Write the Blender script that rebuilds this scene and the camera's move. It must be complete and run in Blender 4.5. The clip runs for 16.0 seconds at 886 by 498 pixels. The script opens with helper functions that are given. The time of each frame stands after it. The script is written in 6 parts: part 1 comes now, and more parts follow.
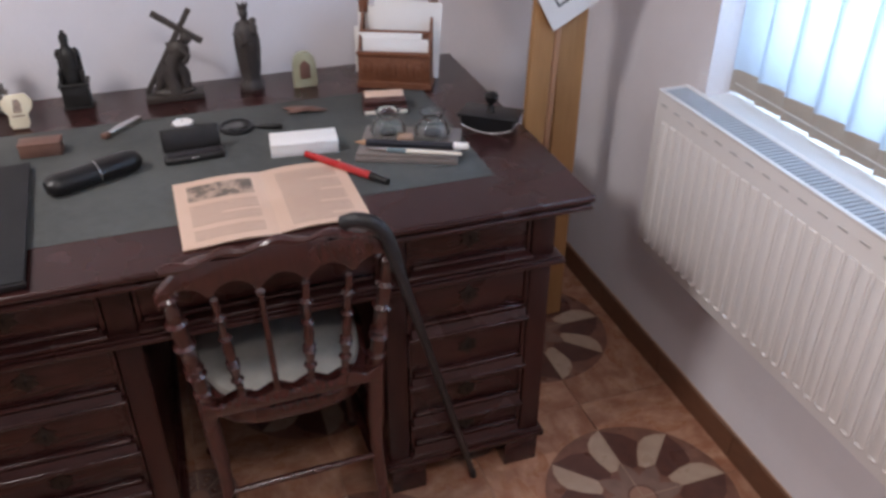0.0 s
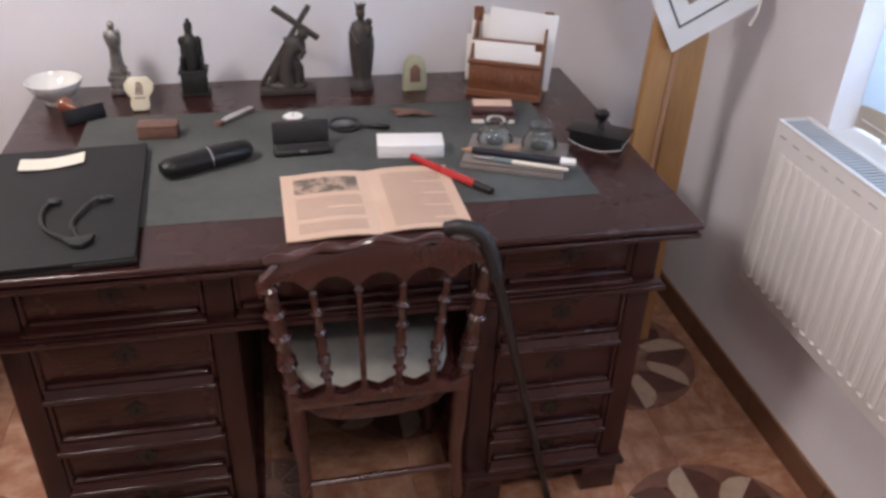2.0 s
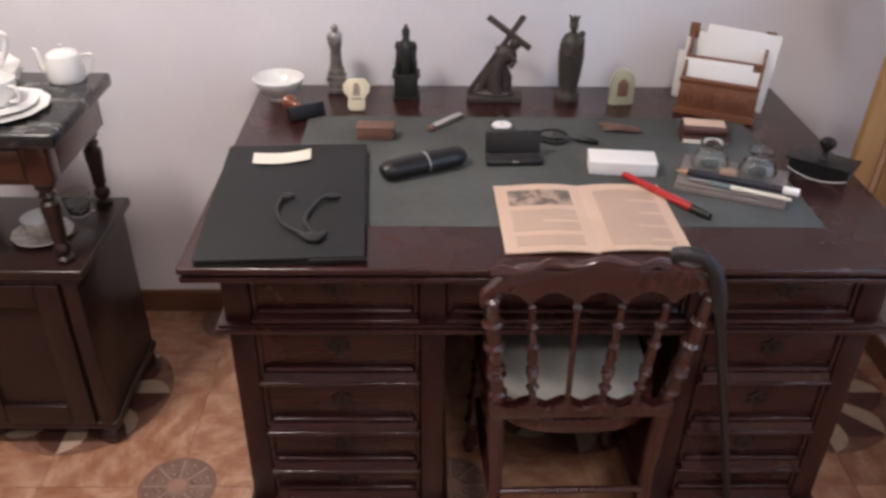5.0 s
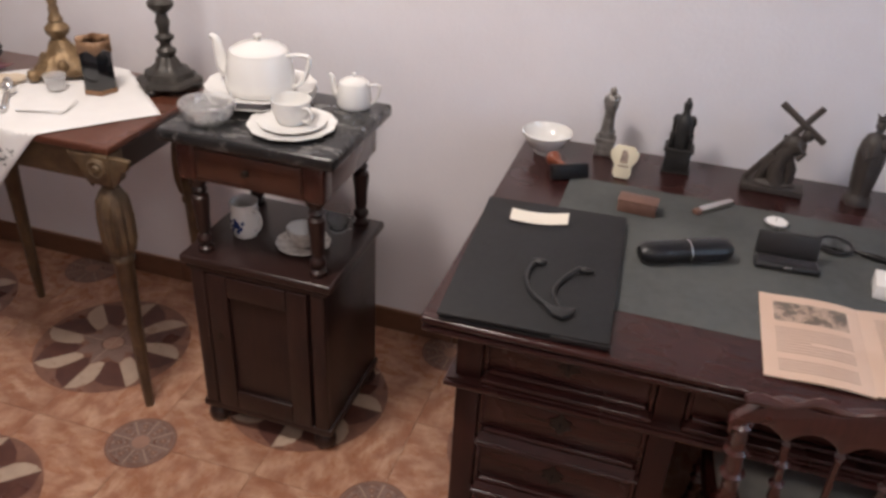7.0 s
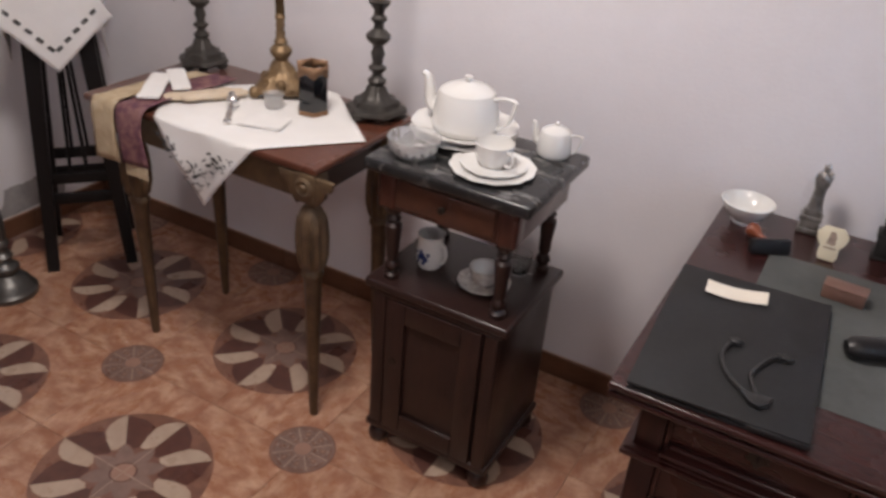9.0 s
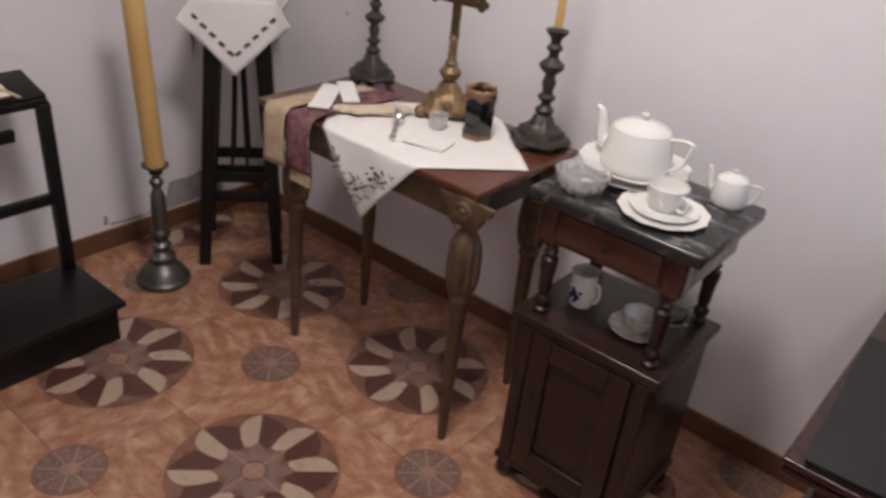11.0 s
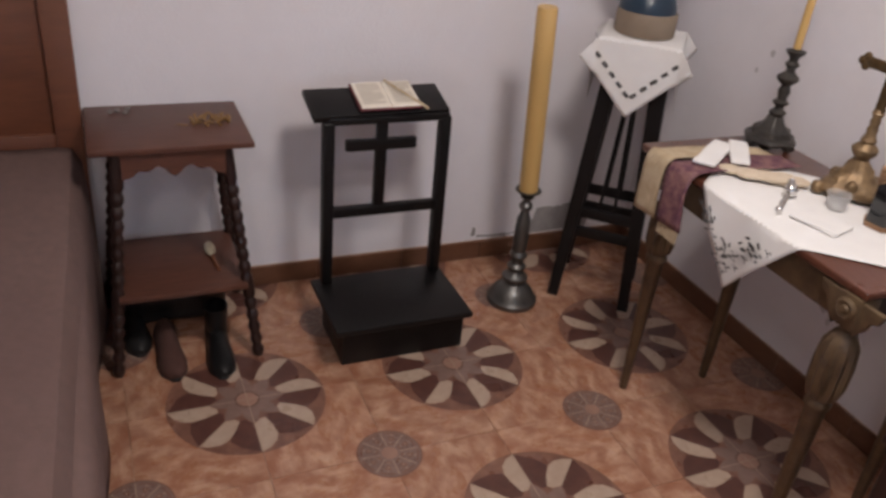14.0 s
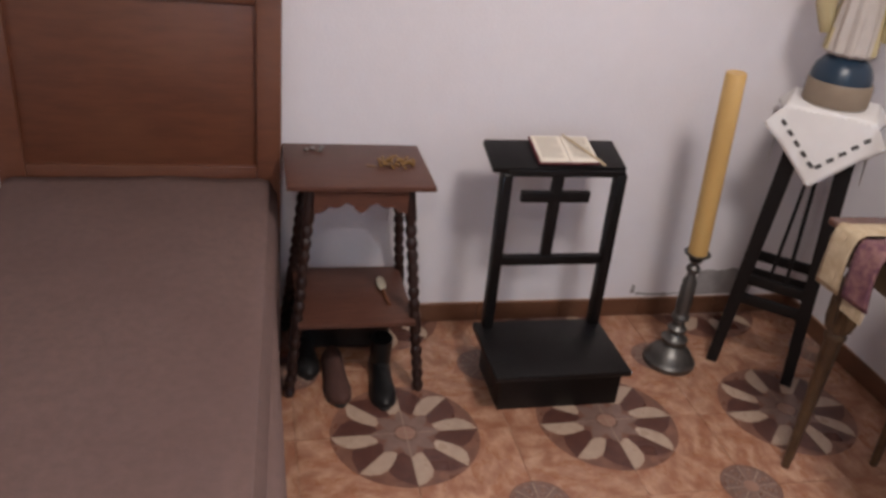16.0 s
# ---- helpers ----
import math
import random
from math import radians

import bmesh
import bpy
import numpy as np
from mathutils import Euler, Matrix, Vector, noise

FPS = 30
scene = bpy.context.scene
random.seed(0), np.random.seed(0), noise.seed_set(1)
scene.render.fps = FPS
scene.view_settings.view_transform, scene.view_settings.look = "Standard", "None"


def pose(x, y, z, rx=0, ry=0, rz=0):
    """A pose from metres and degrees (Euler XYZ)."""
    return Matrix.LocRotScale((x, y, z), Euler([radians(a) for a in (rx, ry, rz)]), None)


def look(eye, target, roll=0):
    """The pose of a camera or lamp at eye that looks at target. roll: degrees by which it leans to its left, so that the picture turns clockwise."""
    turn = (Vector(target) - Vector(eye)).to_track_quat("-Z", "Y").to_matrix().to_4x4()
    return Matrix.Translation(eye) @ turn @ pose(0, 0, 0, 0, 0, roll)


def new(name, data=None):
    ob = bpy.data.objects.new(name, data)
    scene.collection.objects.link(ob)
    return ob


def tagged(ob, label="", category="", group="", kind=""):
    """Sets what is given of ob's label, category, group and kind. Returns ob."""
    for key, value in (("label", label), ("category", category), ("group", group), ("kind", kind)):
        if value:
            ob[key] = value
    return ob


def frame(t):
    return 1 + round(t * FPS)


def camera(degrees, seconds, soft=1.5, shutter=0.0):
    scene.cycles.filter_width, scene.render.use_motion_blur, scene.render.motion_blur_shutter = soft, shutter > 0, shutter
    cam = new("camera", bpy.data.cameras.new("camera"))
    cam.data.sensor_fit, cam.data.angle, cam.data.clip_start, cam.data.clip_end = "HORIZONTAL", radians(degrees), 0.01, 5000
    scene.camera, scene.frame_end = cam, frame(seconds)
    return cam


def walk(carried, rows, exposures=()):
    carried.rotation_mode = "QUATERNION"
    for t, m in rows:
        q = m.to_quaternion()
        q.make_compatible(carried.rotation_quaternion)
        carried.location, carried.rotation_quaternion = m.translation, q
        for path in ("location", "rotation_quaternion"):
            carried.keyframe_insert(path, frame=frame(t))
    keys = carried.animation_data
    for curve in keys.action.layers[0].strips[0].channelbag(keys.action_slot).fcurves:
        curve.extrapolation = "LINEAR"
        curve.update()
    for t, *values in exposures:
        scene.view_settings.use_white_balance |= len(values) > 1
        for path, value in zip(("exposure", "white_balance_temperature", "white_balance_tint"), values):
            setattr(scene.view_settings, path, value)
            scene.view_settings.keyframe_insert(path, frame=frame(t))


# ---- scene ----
cam = camera(57.0, 16.0, soft=3.0, shutter=0.4)
PATH = [
    (0, (2.436, -1.744, 1.527), (2.976, -0.148, 0.45), 0.0),
    (0.5, (2.458, -1.738, 1.529), (2.908, -0.115, 0.452), -0.3),
    (1, (2.435, -1.742, 1.526), (2.873, -0.104, 0.465), 0.8),
    (1.5, (2.412, -1.728, 1.522), (2.83, -0.087, 0.458), 1.4),
    (2, (2.399, -1.72, 1.517), (2.761, -0.062, 0.46), 1.9),
    (2.5, (2.337, -1.701, 1.534), (2.7, -0.056, 0.456), 3.2),
    (3, (2.354, -1.71, 1.526), (2.623, -0.033, 0.469), 2.4),
    (5.5, (2.23, -1.684, 1.564), (2.144, 0.002, 0.493), 1.7),
    (6, (2.224, -1.659, 1.586), (1.938, 0.039, 0.568), 2.9),
    (6.5, (2.198, -1.64, 1.595), (1.776, 0.028, 0.574), 2.8),
    (7, (2.168, -1.624, 1.598), (1.694, 0.022, 0.564), 3.1),
    (7.5, (2.14, -1.628, 1.609), (1.605, 0.001, 0.579), 3.4),
    (8, (2.104, -1.631, 1.622), (1.476, -0.032, 0.599), 4.0),
    (8.5, (2.083, -1.64, 1.627), (1.37, -0.068, 0.616), 4.5),
    (9, (2.062, -1.647, 1.639), (1.261, -0.112, 0.637), 4.8),
    (11.5, (1.951, -1.666, 1.62), (0.77, -0.364, 0.666), 6.6),
    (12, (1.968, -1.658, 1.617), (0.639, -0.506, 0.664), 6.3),
    (12.5, (1.944, -1.649, 1.608), (0.537, -0.606, 0.643), 6.3),
    (13, (1.92, -1.645, 1.608), (0.427, -0.742, 0.631), 5.7),
    (13.5, (1.904, -1.64, 1.613), (0.37, -0.814, 0.63), 6.1),
    (14, (1.899, -1.639, 1.614), (0.322, -0.891, 0.638), 6.2),
    (14.5, (1.892, -1.64, 1.615), (0.287, -0.959, 0.635), 5.9),
    (15, (1.883, -1.659, 1.615), (0.244, -1.048, 0.645), 6.7),
    (15.5, (1.868, -1.739, 1.622), (0.198, -1.208, 0.659), 6.8),
    (16, (1.893, -1.767, 1.651), (0.177, -1.313, 0.731), 6.3),
]
walk(cam, [(t, look(*p)) for t, *p in PATH], exposures=[(0, -0.12, 6200, 10), (1, 0.05, 6300, 10), (1.5, 0.05, 6380, 10), (3, 0.1, 6520, 10), (5.5, -0.02, 6640, 10), (7, -0.2, 6720, 10), (8, -0.25, 6680, 10), (9, -0.38, 6550, 10), (12.5, -0.44, 6550, 10), (14.5, -0.3, 6550, 10), (16, -0.14, 6550, 10)])

# ---- world and light ----
world = bpy.data.worlds.new("world")
scene.world = world
world.use_nodes = True
wn = world.node_tree.nodes
sky = wn.new("ShaderNodeTexSky")
sky.sky_type = "NISHITA"
sky.sun_disc = False
sky.sun_elevation, sky.sun_rotation = radians(40), radians(200)
world.node_tree.links.new(sky.outputs["Color"], wn["Background"].inputs["Color"])
wn["Background"].inputs["Strength"].default_value = 0.1


def area(name, size, power, colour, m, size_y=None):
    lamp = bpy.data.lights.new(name, "AREA")
    lamp.shape = "RECTANGLE" if size_y else "DISK"
    lamp.size, lamp.energy, lamp.color = size, power, colour
    if size_y:
        lamp.size_y = size_y
    ob = new(name, lamp)
    ob.matrix_world = m
    return ob


# the ceiling lamp, whose shadows fall on the two walls, and the sky in the window
area("ceiling_light", 0.46, 44, (1.0, 0.91, 0.86), pose(1.15, -0.75, 2.59))
# added fill with no known source, brightens the east floor and desk front
area("ceiling_light", 0.46, 21, (1.0, 0.91, 0.87), pose(2.55, -2.15, 2.59))
area("window_light", 1.15, 40, (0.7, 0.84, 1.0), pose(3.74, -0.88, 1.5, 0, 90, 0), 1.15)

# ---- materials ----
MATS = {}


def material(name, colour, rough=0.5, metal=0.0, second=None, scale=8.0, stretch=(1, 1, 1), amount=0.5, bump=0.0, bump_scale=60.0,
             stain=None, stain_scale=2.5, stain_amount=0.35, coat=0.0, per_piece=0.0, rough_var=0.12, sharp=0.0, band=None, spec=0.5):
    """A surface with grain (second colour, stretched noise), broader stains and fine relief, all at real size."""
    if name in MATS:
        return MATS[name]
    m = bpy.data.materials.new(name)
    m.use_nodes = True
    n, l = m.node_tree.nodes, m.node_tree.links
    b = n["Principled BSDF"]
    geo = n.new("ShaderNodeTexCoord")
    mp = n.new("ShaderNodeMapping")
    mp.inputs["Scale"].default_value = stretch
    l.new(geo.outputs["Object"], mp.inputs["Vector"])
    grain = n.new("ShaderNodeTexNoise")
    grain.inputs["Scale"].default_value, grain.inputs["Detail"].default_value, grain.inputs["Roughness"].default_value = scale, 6, 0.62
    l.new(mp.outputs["Vector"], grain.inputs["Vector"])
    ramp = n.new("ShaderNodeMapRange")
    ramp.inputs["From Min"].default_value, ramp.inputs["From Max"].default_value = 0.36 + sharp * 0.1, 0.66 - sharp * 0.1
    if band:
        ramp.inputs["From Min"].default_value, ramp.inputs["From Max"].default_value = band
    l.new(grain.outputs["Fac"], ramp.inputs["Value"])
    mul = n.new("ShaderNodeMath")
    mul.operation = "MULTIPLY"
    mul.inputs[1].default_value = amount
    l.new(ramp.outputs["Result"], mul.inputs[0])
    mix = n.new("ShaderNodeMix")
    mix.data_type = "RGBA"
    second = second or tuple(c * 0.7 for c in colour)
    mix.inputs["A"].default_value, mix.inputs["B"].default_value = (*colour, 1), (*second, 1)
    l.new(mul.outputs["Value"], mix.inputs["Factor"])
    wear = n.new("ShaderNodeTexNoise")
    wear.inputs["Scale"].default_value, wear.inputs["Detail"].default_value = stain_scale, 4
    l.new(geo.outputs["Object"], wear.inputs["Vector"])
    wr = n.new("ShaderNodeMapRange")
    wr.inputs["From Min"].default_value, wr.inputs["From Max"].default_value = 0.42, 0.72
    wr.inputs["To Max"].default_value = stain_amount
    l.new(wear.outputs["Fac"], wr.inputs["Value"])
    mix2 = n.new("ShaderNodeMix")
    mix2.data_type = "RGBA"
    stain = stain or tuple(c * 0.72 for c in colour)
    mix2.inputs["B"].default_value = (*stain, 1)
    l.new(mix.outputs["Result"], mix2.inputs["A"])
    l.new(wr.outputs["Result"], mix2.inputs["Factor"])
    out = mix2.outputs["Result"]
    if per_piece:
        info = n.new("ShaderNodeObjectInfo")
        vr = n.new("ShaderNodeMapRange")
        vr.inputs["To Min"].default_value, vr.inputs["To Max"].default_value = 1 - per_piece, 1 + per_piece
        l.new(info.outputs["Random"], vr.inputs["Value"])
        hs = n.new("ShaderNodeHueSaturation")
        l.new(vr.outputs["Result"], hs.inputs["Value"])
        l.new(out, hs.inputs["Color"])
        out = hs.outputs["Color"]
    l.new(out, b.inputs["Base Color"])
    rr = n.new("ShaderNodeMapRange")
    rr.inputs["To Min"].default_value, rr.inputs["To Max"].default_value = max(0.03, rough - rough_var), min(1, rough + rough_var)
    l.new(wear.outputs["Fac"], rr.inputs["Value"])
    l.new(rr.outputs["Result"], b.inputs["Roughness"])
    b.inputs["Metallic"].default_value = metal
    b.inputs["Specular IOR Level"].default_value = spec
    b.inputs["Coat Weight"].default_value = coat
    b.inputs["Coat Roughness"].default_value = 0.15
    if bump:
        fine = n.new("ShaderNodeTexNoise")
        fine.inputs["Scale"].default_value, fine.inputs["Detail"].default_value = bump_scale, 5
        l.new(mp.outputs["Vector"], fine.inputs["Vector"])
        bp = n.new("ShaderNodeBump")
        bp.inputs["Strength"].default_value, bp.inputs["Distance"].default_value = bump, 0.004
        l.new(fine.outputs["Fac"], bp.inputs["Height"])
        l.new(bp.outputs["Normal"], b.inputs["Normal"])
    MATS[name] = m
    return m


def glass(name, colour=(0.95, 0.98, 0.97), rough=0.03):
    m = bpy.data.materials.new(name)
    m.use_nodes = True
    b = m.node_tree.nodes["Principled BSDF"]
    b.inputs["Base Color"].default_value = (*colour, 1)
    b.inputs["Roughness"].default_value, b.inputs["Transmission Weight"].default_value, b.inputs["IOR"].default_value = rough, 1.0, 1.46
    return m


PLASTER = material("plaster", (0.79, 0.765, 0.795), 0.75, second=(0.75, 0.725, 0.755), scale=14, amount=0.5, bump=0.25, bump_scale=90,
                   stain=(0.71, 0.68, 0.71), stain_scale=1.3, stain_amount=0.35)
CEILING = material("ceiling_paint", (0.8, 0.79, 0.78), 0.85, bump=0.1)
TILE = material("floor_tile", (0.34, 0.155, 0.09), 0.28, second=(0.53, 0.33, 0.225), scale=11, stretch=(1.0, 2.2, 1), amount=0.9, sharp=0.45,
                stain=(0.25, 0.095, 0.055), stain_scale=17, stain_amount=0.7, per_piece=0.06, bump=0.04, rough_var=0.08)
GROUT = material("grout", (0.5, 0.33, 0.235), 0.8)
INLAY_DARK = material("inlay_dark", (0.17, 0.08, 0.058), 0.3, second=(0.27, 0.135, 0.092), scale=22, amount=0.8, stain=(0.09, 0.04, 0.03), stain_scale=14)
INLAY_CREAM = material("inlay_cream", (0.46, 0.35, 0.27), 0.3, second=(0.37, 0.265, 0.2), scale=22, amount=0.7, stain=(0.32, 0.21, 0.15), stain_scale=16)
INLAY_GREY = material("inlay_grey", (0.19, 0.12, 0.1), 0.3, second=(0.27, 0.175, 0.145), scale=24, amount=0.7)
INLAY_ROSE = material("inlay_rose", (0.33, 0.19, 0.14), 0.3, second=(0.27, 0.155, 0.115), scale=20)
SKIRT = material("skirting_tile", (0.135, 0.06, 0.033), 0.42, second=(0.2, 0.095, 0.055), scale=10, stretch=(3, 3, 8), per_piece=0.1)
MAHOGANY = material("mahogany", (0.038, 0.0115, 0.0105), 0.27, second=(0.018, 0.007, 0.007), scale=9, stretch=(1.5, 14, 14), amount=0.75,
                    stain=(0.06, 0.018, 0.014), stain_scale=5, stain_amount=0.4, coat=0.2, spec=0.35, bump=0.1, bump_scale=40)
MAHOGANY_V = material("mahogany_upright", (0.032, 0.0095, 0.0085), 0.34, second=(0.014, 0.007, 0.0065), scale=9, stretch=(14, 14, 1.5), amount=0.75,
                      stain=(0.1, 0.032, 0.024), stain_scale=3, stain_amount=0.3, coat=0.1, spec=0.3, bump=0.1, bump_scale=40)
DARK_WOOD = material("dark_walnut", (0.018, 0.0085, 0.0078), 0.34, second=(0.036, 0.015, 0.012), scale=9, stretch=(14, 14, 1.5), amount=0.7,
                     stain=(0.014, 0.007, 0.0066), coat=0.15, spec=0.4, bump=0.08)
RED_WOOD = material("red_walnut", (0.065, 0.02, 0.014), 0.28, second=(0.032, 0.011, 0.009), scale=10, stretch=(14, 14, 1.6), amount=0.7, coat=0.4, bump=0.08)
BLACK_WOOD = material("black_lacquer", (0.004, 0.0036, 0.004), 0.44, second=(0.009, 0.008, 0.009), scale=12, stretch=(10, 2, 10), amount=0.6, coat=0.0, spec=0.3, bump=0.15)
TABLE_WOOD = material("table_wood", (0.115, 0.04, 0.023), 0.28, second=(0.06, 0.021, 0.014), scale=8, stretch=(2, 16, 16), amount=0.7, coat=0.3, bump=0.06)
GILT = material("worn_gilt_wood", (0.12, 0.078, 0.044), 0.5, 0.25, second=(0.055, 0.034, 0.024), scale=30, amount=0.8, stain=(0.24, 0.16, 0.075), stain_scale=16,
                bump=0.35, bump_scale=120)
OAK = material("oak_brown", (0.115, 0.046, 0.03), 0.42, second=(0.06, 0.024, 0.017), scale=8, stretch=(14, 2, 14), amount=0.7, bump=0.12)
HEAD_WOOD = material("headboard_wood", (0.15, 0.055, 0.028), 0.42, second=(0.10, 0.036, 0.02), scale=5, stretch=(10, 1.5, 8), amount=0.75, stain=(0.2, 0.085, 0.042),
                     stain_scale=3, bump=0.06)
PINE = material("pine", (0.42, 0.23, 0.095), 0.5, second=(0.33, 0.165, 0.065), scale=7, stretch=(12, 12, 1.4), amount=0.7, bump=0.1)
BLANKET = material("brown_blanket", (0.16, 0.098, 0.088), 0.95, second=(0.115, 0.076, 0.068), scale=40, amount=0.6, stain=(0.12, 0.072, 0.066), stain_scale=3,
                   stain_amount=0.5, bump=0.5, bump_scale=260)
GREEN_CLOTH = material("green_baize", (0.06, 0.064, 0.062), 0.92, second=(0.08, 0.084, 0.082), scale=60, amount=0.6, stain=(0.13, 0.135, 0.128), stain_scale=4, stain_amount=0.55, bump=0.2, bump_scale=300)
MARBLE = material("dark_marble", (0.018, 0.018, 0.019), 0.24, second=(0.3, 0.29, 0.28), scale=17, stretch=(1, 2.2, 1), amount=0.55, stain=(0.03, 0.03, 0.032), stain_scale=11, stain_amount=0.5, band=(0.53, 0.66))
PORCELAIN = material("white_porcelain", (0.73, 0.72, 0.70), 0.16, second=(0.77, 0.755, 0.73), scale=3, amount=0.3, stain_amount=0.1, coat=0.4, rough_var=0.04)
PAINT = material("radiator_paint", (0.82, 0.80, 0.79), 0.35, stain_amount=0.08, amount=0.1)
PVC = material("window_frame_white", (0.8, 0.82, 0.84), 0.35, amount=0.1, stain_amount=0.05)
WINDOW_GLASS = glass("window_glass")


# ---- mesh helpers ----
def part(name, bm, mat, parent=None, label="", m=None, smooth=True):
    me = bpy.data.meshes.new(name)
    bmesh.ops.recalc_face_normals(bm, faces=bm.faces[:])
    if smooth:
        for f in bm.faces:
            f.smooth = True
        for e in bm.edges:
            if len(e.link_faces) == 2 and e.calc_face_angle(0) > radians(38):
                e.smooth = False
    bm.to_mesh(me)
    bm.free()
    for one in (mat if isinstance(mat, (list, tuple)) else [mat]):
        me.materials.append(one)
    ob = new(name, me)
    if m is not None:
        ob.matrix_basis = m
    if parent is not None:
        ob.parent = parent
    if label:
        ob["label"] = label
    return ob


def thing(name, label, category, x=0, y=0, z=0, rz=0, group="", kind=""):
    ob = new(name)
    ob.empty_display_size = 0.05
    ob.matrix_basis = pose(x, y, z, 0, 0, rz)
    return tagged(ob, label, category, group, kind)


def box(x0, x1, y0, y1, z0, z1, bevel=0.003, bm=None, seg=2):
    own = bmesh.new()
    bmesh.ops.create_cube(own, size=1, matrix=Matrix.Translation(((x0 + x1) / 2, (y0 + y1) / 2, (z0 + z1) / 2)) @ Matrix.Diagonal((x1 - x0, y1 - y0, z1 - z0, 1)))
    if bevel:
        bmesh.ops.bevel(own, geom=own.edges[:], offset=min(bevel, 0.45 * min(x1 - x0, y1 - y0, z1 - z0)), segments=seg, affect="EDGES", profile=0.5)
    return join(bm, own)


def join(bm, own, m=None):
    if m is not None:
        bmesh.ops.transform(own, matrix=m, verts=own.verts[:])
    if bm is None:
        return own
    tmp = bpy.data.meshes.new("tmp")
    own.to_mesh(tmp)
    own.free()
    bm.from_mesh(tmp)
    bpy.data.meshes.remove(tmp)
    return bm


def lathe(profile, n=28, m=None, bm=None, cap=True):
    """A turned form from (radius, height) pairs."""
    own = bmesh.new()
    rings = []
    for r, z in profile:
        if r < 1e-5:
            rings.append([own.verts.new((0, 0, z))])
        else:
            rings.append([own.verts.new((r * math.cos(2 * math.pi * i / n), r * math.sin(2 * math.pi * i / n), z)) for i in range(n)])
    for a, b in zip(rings, rings[1:]):
        for i in range(n):
            j = (i + 1) % n
            if len(a) == 1 and len(b) > 1:
                own.faces.new((a[0], b[j], b[i]))
            elif len(b) == 1 and len(a) > 1:
                own.faces.new((a[i], a[j], b[0]))
            elif len(a) > 1:
                own.faces.new((a[i], a[j], b[j], b[i]))
    if cap:
        for r in (rings[0], rings[-1]):
            if len(r) > 1:
                own.faces.new(r)
    return join(bm, own, m)


def tube(points, radius, n=10, bm=None, flat=1.0):
    """A rounded rod along points; radius may be a list; flat squashes it across its second axis."""
    own = bmesh.new()
    pts = [Vector(p) for p in points]
    rs = radius if isinstance(radius, (list, tuple)) else [radius] * len(pts)
    rings, side = [], None
    for i, p in enumerate(pts):
        d = (pts[min(i + 1, len(pts) - 1)] - pts[max(i - 1, 0)]).normalized()
        if side is None:
            side = d.cross(Vector((0, 0, 1)) if abs(d.z) < 0.9 else Vector((1, 0, 0))).normalized()
        side = (side - d * side.dot(d)).normalized()
        up = d.cross(side)
        rings.append([own.verts.new(p + rs[i] * (side * math.cos(2 * math.pi * k / n) + up * flat * math.sin(2 * math.pi * k / n))) for k in range(n)])
    for a, b in zip(rings, rings[1:]):
        for i in range(n):
            j = (i + 1) % n
            own.faces.new((a[i], a[j], b[j], b[i]))
    own.faces.new(rings[0])
    own.faces.new(rings[-1])
    return join(bm, own)


def prism(outline, h0, h1, m=None, bm=None, bevel=0.0):
    """A flat outline in x, y pushed up from h0 to h1."""
    own = bmesh.new()
    lo = [own.verts.new((x, y, h0)) for x, y in outline]
    hi = [own.verts.new((x, y, h1)) for x, y in outline]
    own.faces.new(lo)
    own.faces.new(hi)
    for i in range(len(outline)):
        j = (i + 1) % len(outline)
        own.faces.new((lo[i], lo[j], hi[j], hi[i]))
    if bevel:
        bmesh.ops.recalc_face_normals(own, faces=own.faces[:])
        edges = [e for e in own.edges if e.calc_face_angle(0) > 0.6]
        bmesh.ops.bevel(own, geom=edges, offset=bevel, segments=2, affect="EDGES", profile=0.5)
    return join(bm, own, m)


def smoothcurve(points, steps=6):
    """Points on a smooth curve through those given."""
    p = [Vector(q) for q in points]
    p = [2 * p[0] - p[1]] + p + [2 * p[-1] - p[-2]]
    out = []
    for a, b, c, d in zip(p, p[1:], p[2:], p[3:]):
        for k in range(steps):
            t = k / steps
            out.append(0.5 * ((2 * b) + (c - a) * t + (2 * a - 5 * b + 4 * c - d) * t * t + (3 * b - a - 3 * c + d) * t ** 3))
    return out + [p[-2]]


XZ = Matrix(((1, 0, 0, 0), (0, 0, -1, 0), (0, 1, 0, 0), (0, 0, 0, 1)))   # outline x,y -> x,z ; depth along -y
YZ = Matrix(((0, 0, 1, 0), (1, 0, 0, 0), (0, 1, 0, 0), (0, 0, 0, 1)))    # outline x,y -> y,z ; depth along x

# ---- the room ----
WEST, NORTH, EAST, SOUTH, TOP = -0.622, 0.387, 3.572, -3.6, 2.65
TILE_SIZE = 0.33
tagged(part("wall_west", box(WEST - 0.2, WEST, SOUTH - 0.2, NORTH + 0.2, -0.05, TOP, 0), PLASTER), "white painted plaster wall with damp flaking paint low down", "wall", kind="structure")
tagged(part("wall_north", box(WEST, EAST, NORTH, NORTH + 0.2, -0.05, TOP, 0), PLASTER), "white painted plaster wall behind the writing desk", "wall", kind="structure")
tagged(part("wall_south", box(WEST, EAST, SOUTH - 0.2, SOUTH, -0.05, TOP, 0), PLASTER), "plain white painted plaster wall", "wall", kind="structure")
W0, W1, WS, WT = -1.55, -0.262, 0.815, 2.1
bm = box(EAST, EAST + 0.24, SOUTH - 0.2, W0, -0.05, TOP, 0)
box(EAST, EAST + 0.24, W1, NORTH + 0.2, -0.05, TOP, 0, bm)
box(EAST, EAST + 0.24, W0, W1, -0.05, WS - 0.03, 0, bm)
box(EAST, EAST + 0.24, W0, W1, WT, TOP, 0, bm)
